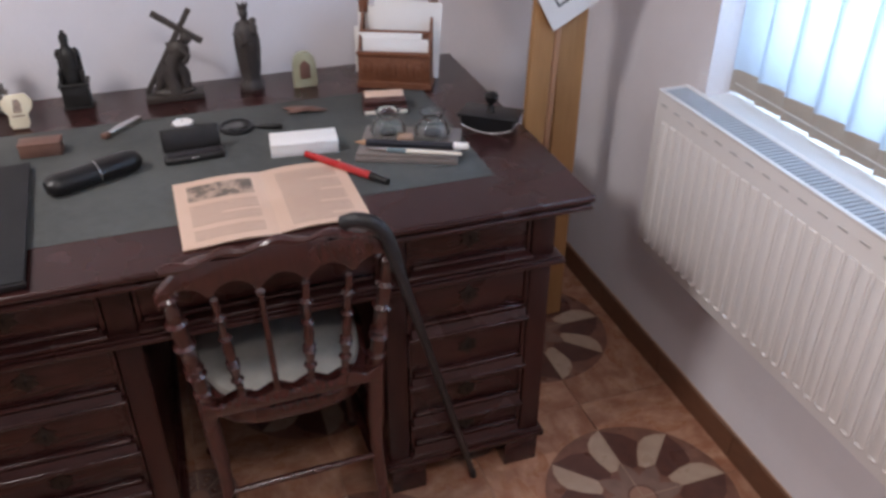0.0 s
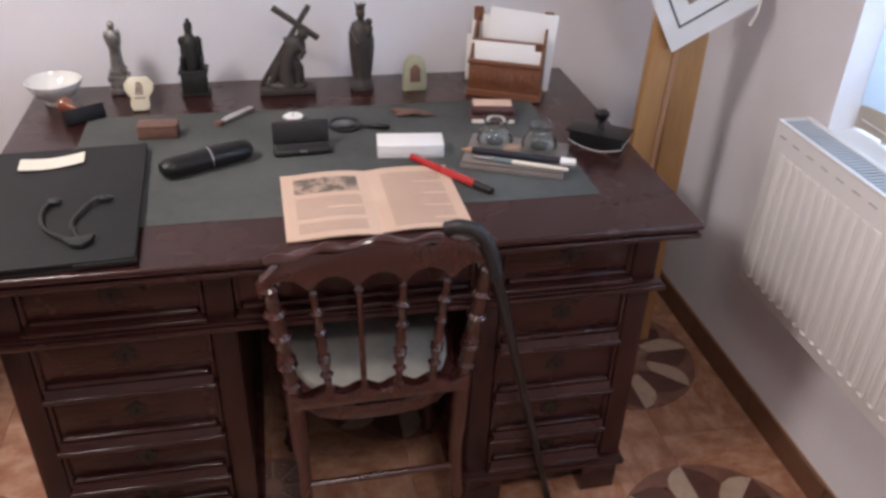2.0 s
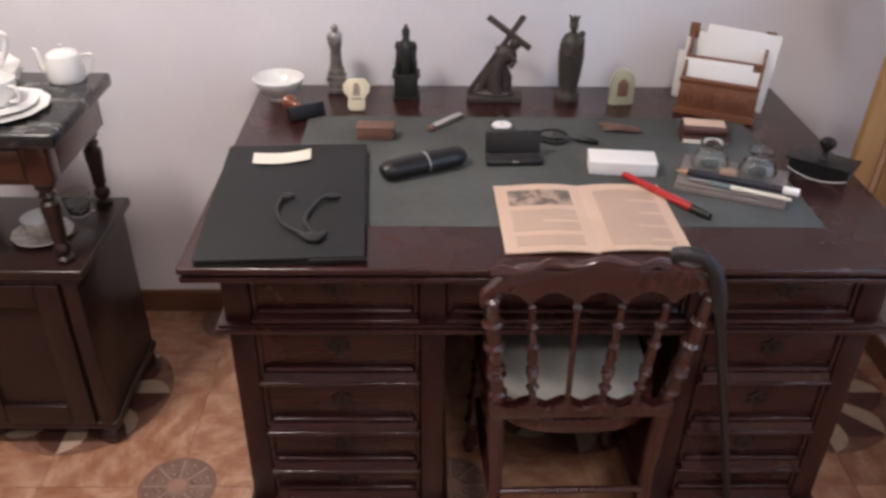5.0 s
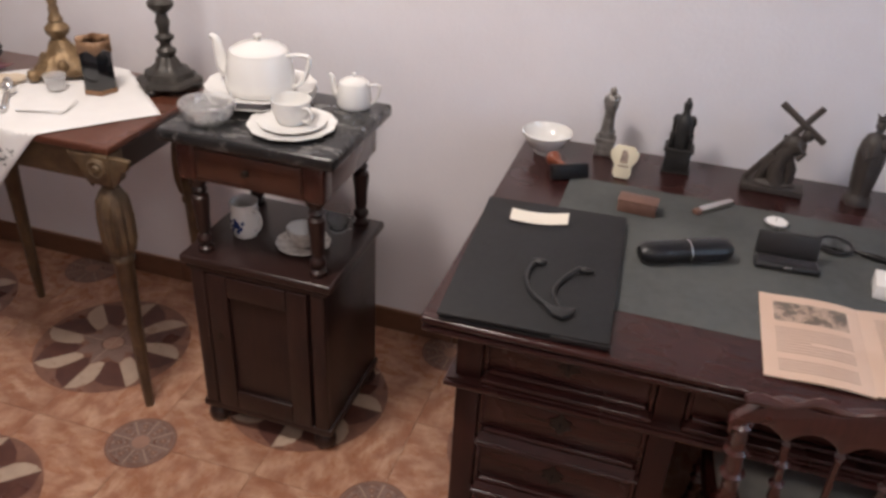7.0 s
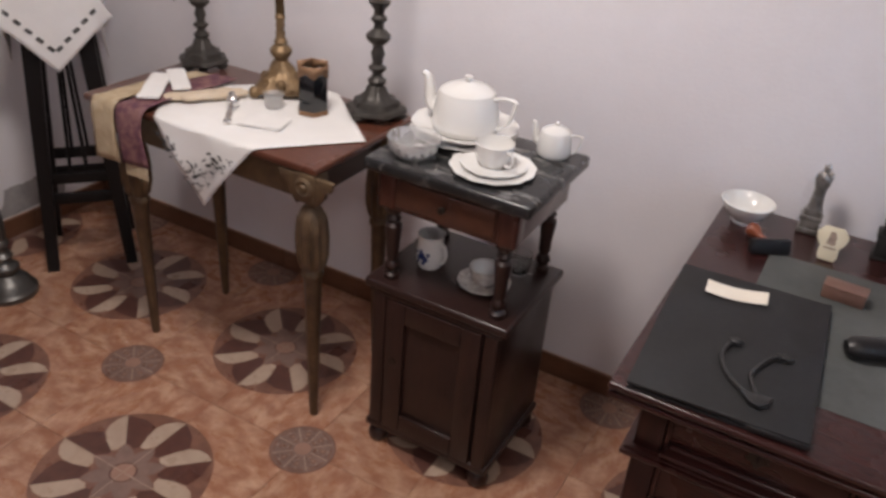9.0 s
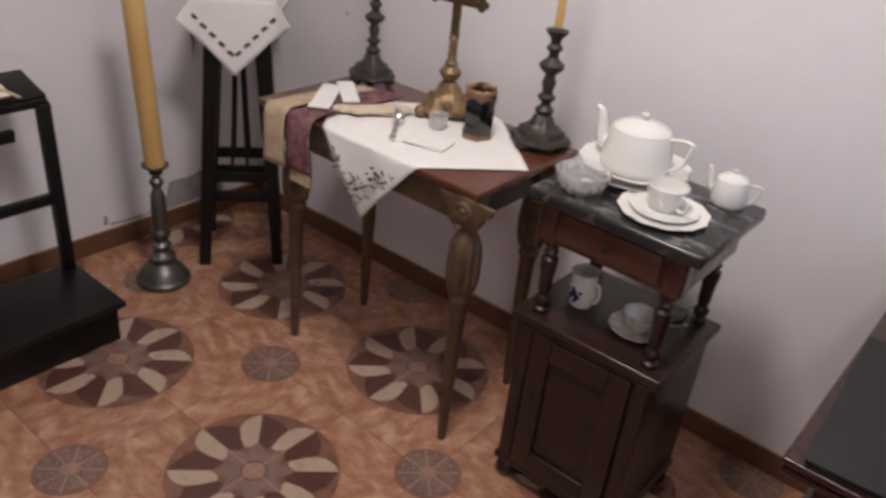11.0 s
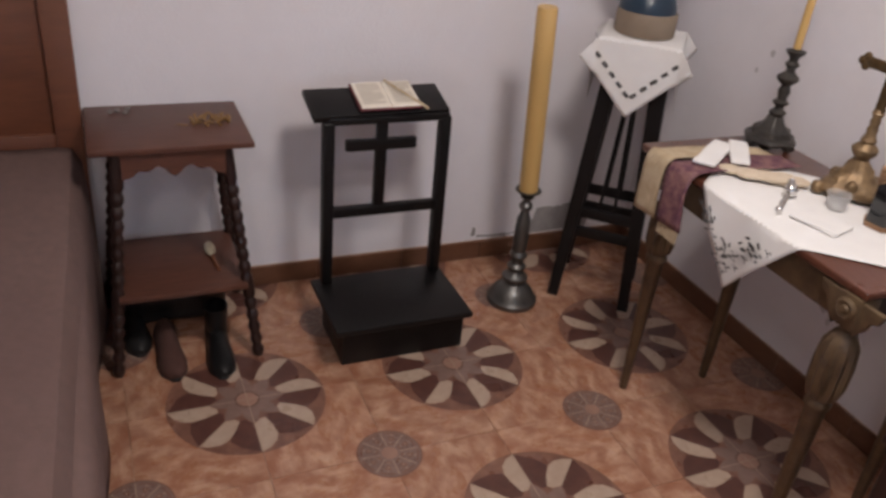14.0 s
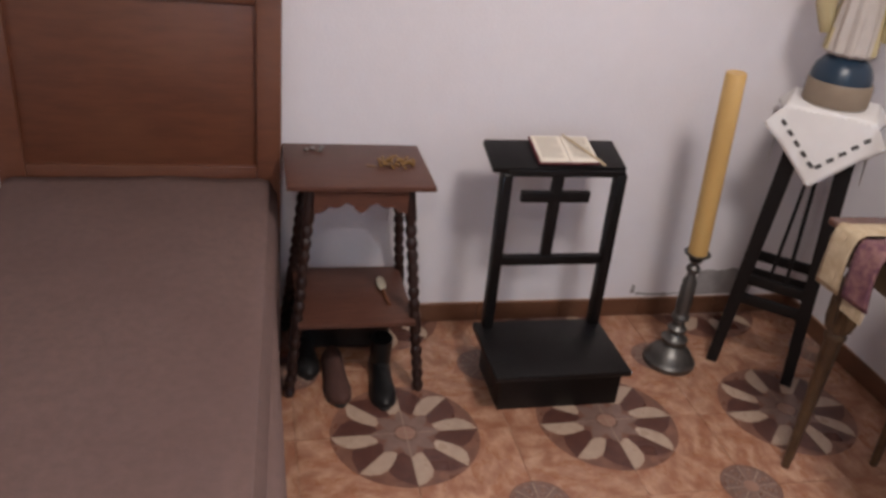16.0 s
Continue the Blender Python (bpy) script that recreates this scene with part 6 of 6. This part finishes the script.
def shoe(x, y, rz, mat, label, boot=False):
    s = thing("shoe" if boot else "slipper", label, "shoe", x, y, 0, rz)
    prof = [(-0.125, 0.028, 0.05), (-0.11, 0.036, 0.062), (-0.06, 0.036, 0.06), (0.0, 0.037, 0.05), (0.05, 0.043, 0.042), (0.09, 0.041, 0.034), (0.12, 0.026, 0.026), (0.132, 0.008, 0.018)]
    own = bmesh.new()
    rows = []
    for px, w, h in prof:
        rows.append([own.verts.new((px, w * math.cos(a), 0.008 + h * max(0, math.sin(a)) + (0.004 if a > math.pi else 0))) for a in [2 * math.pi * k / 16 for k in range(16)]])
    for a, b in zip(rows, rows[1:]):
        for k in range(16):
            own.faces.new((a[k], a[(k + 1) % 16], b[(k + 1) % 16], b[k]))
    own.faces.new(rows[0])
    own.faces.new(rows[-1])
    part("upper", own, mat, s)
    if boot:
        part("ankle_shaft", lathe([(0.036, 0.05), (0.038, 0.09), (0.04, 0.135), (0.037, 0.136), (0.034, 0.1), (0.03, 0.06)], 20, pose(-0.075, 0, 0) @ Matrix.Diagonal((1.15, 0.95, 1, 1)), cap=False), mat, s)
        part("laces", tube([(-0.03 + 0.012 * k, 0.014 * (-1) ** k, 0.064 - 0.004 * k) for k in range(7)], 0.0018, 6), BLACK_GLOSS, s)
    part("sole", prism([(-0.128, -0.02), (-0.115, -0.036), (-0.05, -0.035), (0.05, -0.045), (0.1, -0.038), (0.136, -0.01), (0.136, 0.01), (0.1, 0.038), (0.05, 0.045), (-0.05, 0.035), (-0.115, 0.036), (-0.128, 0.02)], 0, 0.01, bevel=0.002), BLACK_LEATHER, s)


SUEDE = material("brown_felt", (0.075, 0.032, 0.025), 0.95, second=(0.05, 0.022, 0.018), scale=50, bump=0.4, bump_scale=200)
shoe(-0.272, -1.508, 2, SUEDE, "brown felt slipper under the side table")
shoe(-0.245, -1.36, -3, BLACK_GLOSS, "polished black laced ankle shoe under the side table", True)
shoe(-0.42, -1.60, 4, BLACK_LEATHER, "black leather shoe in the shade under the side table", True)
hb = tagged(part("black_bag", carve(box(-0.055, 0.055, -0.15, 0.15, 0, 0.16, 0.03, seg=3), 0.01, 9), BLACK_LEATHER, m=pose(-0.5, -1.455, 0.004)), "slumped black leather bag under the side table", "bag")

fc = thing("floor_candlestick", "tall pewter floor candlestick with a round foot", "candlestick", -0.298, -0.298, 0, 0)
PEW2 = material("dark_pewter", (0.14, 0.135, 0.128), 0.4, 0.75, second=(0.09, 0.088, 0.086), scale=20, amount=0.6)
part("foot", lathe([(0.088, 0), (0.092, 0.008), (0.092, 0.02), (0.086, 0.026), (0.08, 0.034), (0.074, 0.048), (0.058, 0.066), (0.04, 0.078), (0.036, 0.082)], 40), PEW2, fc)
part("stem", lathe([(0.036, 0.082), (0.046, 0.094), (0.047, 0.108), (0.03, 0.118), (0.024, 0.13), (0.032, 0.138), (0.034, 0.15), (0.022, 0.162), (0.02, 0.18), (0.031, 0.19), (0.031, 0.2), (0.024, 0.21), (0.027, 0.26), (0.024, 0.34), (0.017, 0.356), (0.014, 0.37), (0.023, 0.384),
                        (0.023, 0.394), (0.012, 0.408), (0.012, 0.415), (0.022, 0.42), (0.024, 0.427), (0.014, 0.432), (0.03, 0.44), (0.044, 0.447), (0.045, 0.451), (0.03, 0.45)], 30), PEW2, fc)
own = lathe([(0.0325, 0), (0.033, 0.2), (0.033, 0.45), (0.032, 0.62), (0.029, 0.624), (0.0, 0.622)], 28)
tagged(part("candle", own, WAX, m=pose(-0.298, -0.298, 0.4515, 3.6, 0.6, 0)), "thick tall yellow wax altar candle", "candle")

# cloth over the stand, tan base, statue
ST_X, ST_Y, CL_S, CL_D = -0.324, 0.064, 0.128, 0.372
own = bmesh.new()
NG = 40
grid = []
for i in range(NG + 1):
    row = []
    for j in range(NG + 1):
        p, q = (2 * i / NG - 1) * CL_D / math.sqrt(2), (2 * j / NG - 1) * CL_D / math.sqrt(2)
        u, v = (p - q) / math.sqrt(2), (p + q) / math.sqrt(2)
        du, dv = max(0, abs(u) - CL_S), max(0, abs(v) - CL_S)
        both = min(du, dv)
        x = math.copysign(min(abs(u), CL_S) + 0.004 * (du > 0) + 0.06 * du + 0.75 * both, u)
        y = math.copysign(min(abs(v), CL_S) + 0.004 * (dv > 0) + 0.06 * dv + 0.75 * both, v)
        z = 0.9755 - max(du, dv) - 0.1 * both + 0.003 * noise.noise((u * 12, v * 12, 3))
        row.append(own.verts.new((x, y, z)))
    grid.append(row)
for i in range(NG):
    for j in range(NG):
        own.faces.new((grid[i][j], grid[i + 1][j], grid[i + 1][j + 1], grid[i][j + 1]))
sc = tagged(part("stand_cloth", own, LINEN, m=pose(ST_X, ST_Y, 0, 0, 0, -40)), "white linen cloth with dark drawn-thread border over the stand", "cloth")
so = sc.modifiers.new("thickness", "SOLIDIFY")
so.thickness, so.offset = 0.002, 1
for k in range(5):
    for sgn in (-1, 1):
        w = 0.168 - 0.028 * k
        vv = sgn * (0.012 + 0.028 * k)
        part("border_stitch", box(-0.0008, 0.0008, -0.011, 0.011, -0.006, 0.006, 0), THREAD, sc, "dark stitched border", m=pose(CL_S + 0.0085 + 0.06 * w, vv, 0.9755 - w, sgn * 40))
TAN = material("tan_plaster_base", (0.27, 0.21, 0.15), 0.7, second=(0.2, 0.15, 0.11), scale=14, amount=0.6)
own = lathe([(0.096, 0), (0.1, 0.006), (0.1, 0.068), (0.096, 0.075), (0.0, 0.075)], 44)
tagged(part("plaster_plinth", own, TAN, m=pose(ST_X - 0.004, ST_Y - 0.002, 0.98)), "round tan plaster base on the cloth-covered stand", "base")
# robed statue on a dark blue globe: one plain mesh
own = lathe([(0.094, 0.0), (0.092, 0.02), (0.083, 0.045), (0.066, 0.066), (0.04, 0.08), (0.0, 0.084)], 40)
body = lathe([(0.06, 0.078), (0.075, 0.09), (0.072, 0.16), (0.064, 0.26), (0.066, 0.36), (0.07, 0.44), (0.056, 0.5), (0.028, 0.535), (0.02, 0.55)], 60)
for v in body.verts:
    a = math.atan2(v.co.y, v.co.x)
    k = 1 + 0.1 * math.sin(11 * a + v.co.z * 6) * max(0.15, 1 - (v.co.z - 0.08) / 0.5)
    v.co.x *= k
    v.co.y *= k
join(own, body)
lump(0, 0, 0.59, 0.034, 0.036, 0.045, own)
for sgn in (-1, 1):
    tube([(0.0, 0.06 * sgn, 0.47), (0.02, 0.1 * sgn, 0.36), (0.025, 0.105 * sgn, 0.22), (0.0, 0.085 * sgn, 0.14)], [0.025, 0.03, 0.032, 0.02], 12, own)
for f in own.faces:
    c = f.calc_center_median()
    f.material_index = 0 if c.z < 0.0835 and math.hypot(c.x, c.y) < 0.097 and c.z < 0.078 else (2 if abs(c.y) > 0.062 and c.z < 0.45 else 1)
ROBE = material("painted_robe", (0.52, 0.47, 0.43), 0.55, second=(0.42, 0.37, 0.34), scale=14, amount=0.5)
MANTLE = material("painted_mantle", (0.5, 0.42, 0.24), 0.55, second=(0.4, 0.33, 0.18), scale=14, amount=0.5)
GLOBE = material("dark_blue_paint", (0.012, 0.03, 0.055), 0.35, second=(0.02, 0.045, 0.075), scale=20)
tagged(part("statue", own, [GLOBE, ROBE, MANTLE], m=pose(ST_X - 0.006, ST_Y - 0.004, 1.0555, 0, 0, -40)), "painted plaster robed statue on a dark blue globe", "statue")

# flaking plaster low on the west wall
RAW_PLASTER = material("bare_grey_plaster", (0.3, 0.285, 0.285), 0.9, second=(0.4, 0.38, 0.38), scale=18, amount=0.8, bump=0.5)
rnd = random.Random(3)
for outline, z in (([(-0.1, 0.084), (-0.07, 0.13), (-0.05, 0.19), (-0.02, 0.2), (0.03, 0.188), (0.09, 0.205), (0.17, 0.19), (0.2, 0.12), (0.19, 0.084)], 0.0012), ([(-0.33, 0.1), (-0.315, 0.1), (-0.312, 0.13), (-0.325, 0.14)], 0.001),
                   ([(-0.31, 0.09), (-0.18, 0.082), (-0.1, 0.095), (-0.18, 0.094), (-0.3, 0.1)], 0.001)):
    pts = []
    for a, b in zip(outline, outline[1:] + outline[:1]):
        for k in range(4):
            t = k / 4
            pts.append((a[0] + (b[0] - a[0]) * t + rnd.uniform(-0.004, 0.004), max(0.079, a[1] + (b[1] - a[1]) * t + rnd.uniform(-0.004, 0.004))))
    tagged(part("plaster_patch", prism(pts, 0, z, Matrix.Translation((WEST, 0, 0)) @ YZ), RAW_PLASTER), "bare grey plaster where damp paint has flaked off", "wall damage", kind="structure")

# small scuffs and damp spots on the wall behind the console table
SCUFF = material("wall_scuff", (0.5, 0.475, 0.485), 0.85, second=(0.58, 0.555, 0.57), scale=60, amount=0.8)
for x, z, r in ((-0.07, 0.98, 0.013), (-0.12, 0.91, 0.009), (0.04, 0.93, 0.007), (0.43, 0.33, 0.02), (0.46, 0.29, 0.012)):
    pts = [(x + r * rnd.uniform(0.55, 1.0) * math.cos(0.63 * k), z + 1.3 * r * rnd.uniform(0.55, 1.0) * math.sin(0.63 * k)) for k in range(10)]
    tagged(part("wall_scuff", prism(pts, 0, 0.0008, Matrix.Translation((0, NORTH, 0)) @ XZ), SCUFF), "small grey scuff mark on the white plaster", "wall damage", kind="structure")

# ceiling lamp, and a second made-up fixture over the added fill light, both unseen
for x, y in ((1.15, -0.75), (2.55, -2.15)):
    cl = thing("unseen_ceiling_lamp", "flat round white ceiling lamp out of view", "lamp", x, y, TOP, group="ceiling lamps")
    part("canopy", lathe([(0.25, 0), (0.25, -0.03), (0.23, -0.04), (0, -0.04)], 40), PVC, cl)

# ---- floor tiles and their printed medallions ----
bm0 = box(-TILE_SIZE / 2 + 0.0006, TILE_SIZE / 2 - 0.0006, -TILE_SIZE / 2 + 0.0006, TILE_SIZE / 2 - 0.0006, -0.008, 0, 0.0005, seg=1)
tile_me = part("tile", bm0, TILE, floor_ob, m=pose(0.165, -0.165, 0)).data
for i in range(-2, 11):
    for j in range(-11, 2):
        x, y = (i + 0.5) * TILE_SIZE, (j - 0.5) * TILE_SIZE + TILE_SIZE
        if (i, j) == (0, -1) or x - 0.17 > EAST or x + 0.17 < WEST or y - 0.17 > NORTH or y + 0.17 < SOUTH:
            continue
        ob = new("tile", tile_me)
        ob.parent = floor_ob
        ob.matrix_basis = pose(x, y, 0, 0, 0, 90 * ((i * 7 + j * 3) % 4))
MR = 0.229


def flat(points, z, bm, index):
    f = bm.faces.new([bm.verts.new((x, y, z)) for x, y in points])
    f.material_index = index


def pol(r, deg):
    return (r * math.cos(radians(deg)), r * math.sin(radians(deg)))


def big_medallion():
    """Printed star: brown disc, eight cream kites with a dark wedge each, a grey flower and a rose centre, cut by the tile joints."""
    bm = bmesh.new()
    flat([pol(MR, 5 * k) for k in range(72)], 0.0008, bm, 0)
    for k in range(8):
        a = 45 * k
        flat([pol(MR * 0.985, a), pol(MR * 0.36, a), pol(MR * 0.42, a - 24), pol(MR * 0.78, a - 25.5), pol(MR * 0.88, a - 15)], 0.0012, bm, 1)
        flat([pol(MR * 0.985, a), pol(MR * 0.94, a + 7), pol(MR * 0.86, a + 14), pol(MR * 0.76, a + 18.5), pol(MR * 0.62, a + 21), pol(MR * 0.42, a + 22), pol(MR * 0.4, a)], 0.0013, bm, 2)
        petal, rim = [], []
        for i in range(13):
            u = i / 12
            rim.append((u, math.sin(math.pi * u ** 0.85) ** 0.8))
        for sc, z, idx in ((1.03, 0.0016, 0), (1.0, 0.0020, 3)):
            side = [(MR * (0.1 + 0.365 * u * sc), MR * (0.105 if idx == 3 else 0.125) * w) for u, w in rim]
            turn = Matrix.Rotation(radians(a), 2)
            pts = [turn @ Vector(p) for p in side] + [turn @ Vector((x, -y)) for x, y in side[-2:0:-1]]
            flat([(p.x, p.y) for p in pts], z + 0.00008 * (k % 2), bm, idx)
    flat([pol(MR * 0.155, 15 * k) for k in range(24)], 0.0023, bm, 1)
    flat([pol(MR * 0.138, 15 * k) for k in range(24)], 0.0025, bm, 4)
    for s in (-1, 1):
        for c in ([(0.002, -0.0013), (MR * 1.0, -0.0013), (MR * 1.0, 0.0013), (0.002, 0.0013)],):
            flat([(x * s, y) for x, y in c], 0.0027, bm, 5)
            flat([(y, x * s) for x, y in c], 0.0027, bm, 5)
    return bm


def small_medallion():
    bm = bmesh.new()
    r = 0.092
    flat([pol(r, 7.5 * k) for k in range(48)], 0.0008, bm, 0)
    flat([pol(r * 0.95, 7.5 * k) for k in range(48)], 0.0011, bm, 3)
    for k in range(8):
        a = 45 * k
        for q, z in ((0.9, 0.0014), (0.84, 0.0017)):
            flat([pol(r * q, a + 6), pol(r * q, a + 22), pol(r * q, a + 39), pol(r * (1 - q + 0.26), a + 34), pol(r * (1 - q + 0.26), a + 11)], z, bm, 0 if q == 0.9 else 3)
        flat([pol(r * 0.7, a + 14), pol(r * 0.72, a + 30), pol(r * 0.52, a + 27), pol(r * 0.52, a + 18)], 0.002, bm, 0)
        flat([pol(r * 0.9, a + 1.2), pol(r * 0.9, a - 1.2), pol(r * 0.3, a - 3), pol(r * 0.3, a + 3)], 0.0015, bm, 5)
        for q, w in ((0.78, 3.2), (0.62, 3.6), (0.44, 4)):
            flat([pol(r * (q + 0.035), a + 22.5), pol(r * q, a + 22.5 + w), pol(r * (q - 0.035), a + 22.5), pol(r * q, a + 22.5 - w)], 0.0024, bm, 5)
            flat([pol(r * (q + 0.03), a + 9), pol(r * q, a + 9 + w), pol(r * (q - 0.03), a + 9), pol(r * q, a + 9 - w)], 0.0024, bm, 1)
    flat([pol(r * 0.26, 15 * k) for k in range(24)], 0.0022, bm, 4)
    return bm


INLAY_LINE = material("inlay_line", (0.4, 0.29, 0.22), 0.35)
INLAY_BLACK = material("inlay_black_brown", (0.085, 0.036, 0.03), 0.3, second=(0.13, 0.055, 0.04), scale=24, amount=0.8)
SET = [INLAY_DARK, INLAY_BLACK, INLAY_CREAM, INLAY_GREY, INLAY_ROSE, INLAY_LINE]
big_me = small_me = None
for i in range(-1, 7):
    for j in range(-6, 2):
        x, y = i * 0.66, j * 0.66
        if WEST - 0.1 < x < EAST + 0.1 and SOUTH < y < NORTH + MR:
            if min(x - WEST, EAST - x, NORTH - y, y - SOUTH) < MR:
                cut = big_medallion()
                for co, no in (((WEST - x, 0, 0), (-1, 0, 0)), ((EAST - x, 0, 0), (1, 0, 0)), ((0, NORTH - y, 0), (0, 1, 0)), ((0, SOUTH - y, 0), (0, -1, 0))):
                    bmesh.ops.bisect_plane(cut, geom=cut.verts[:] + cut.edges[:] + cut.faces[:], plane_co=co, plane_no=no, clear_outer=True)
                part("medallion", cut, SET, floor_ob, smooth=False, m=pose(x, y, 0))
            elif big_me is None:
                big_me = part("medallion", big_medallion(), SET, floor_ob, smooth=False, m=pose(x, y, 0)).data
            else:
                ob = new("medallion", big_me)
                ob.parent, ob.matrix_basis = floor_ob, pose(x, y, 0)
        x, y = x + 0.33, y + 0.33
        if WEST < x < EAST and SOUTH < y < NORTH:
            if small_me is None:
                small_me = part("rosette", small_medallion(), SET, floor_ob, smooth=False, m=pose(x, y, 0)).data
            else:
                ob = new("rosette", small_me)
                ob.parent, ob.matrix_basis = floor_ob, pose(x, y, 0)

# skirting tiles
for parent, axis, fixed, a0, a1 in ((skirt_n, "x", NORTH - 0.003, WEST, EAST), (skirt_w, "y", WEST + 0.003, SOUTH, NORTH - 0.012), (skirt_e, "y", EAST - 0.003, SOUTH, NORTH - 0.012)):
    a, me = a0, None
    count = round((a1 - a0) / 0.33)
    step = (a1 - a0) / count
    for k in range(count):
        c = a0 + (k + 0.5) * step
        m = pose(c, fixed, 0) if axis == "x" else pose(fixed, c, 0, 0, 0, 90 if parent is skirt_w else -90)
        if me is None:
            me = part("skirting_tile", box(-step / 2 + 0.001, step / 2 - 0.001, -0.008, 0, 0.001, 0.076, 0.0012, seg=1), SKIRT, parent, m=m).data
        else:
            ob = new("skirting_tile", me)
            ob.parent, ob.matrix_basis = parent, m
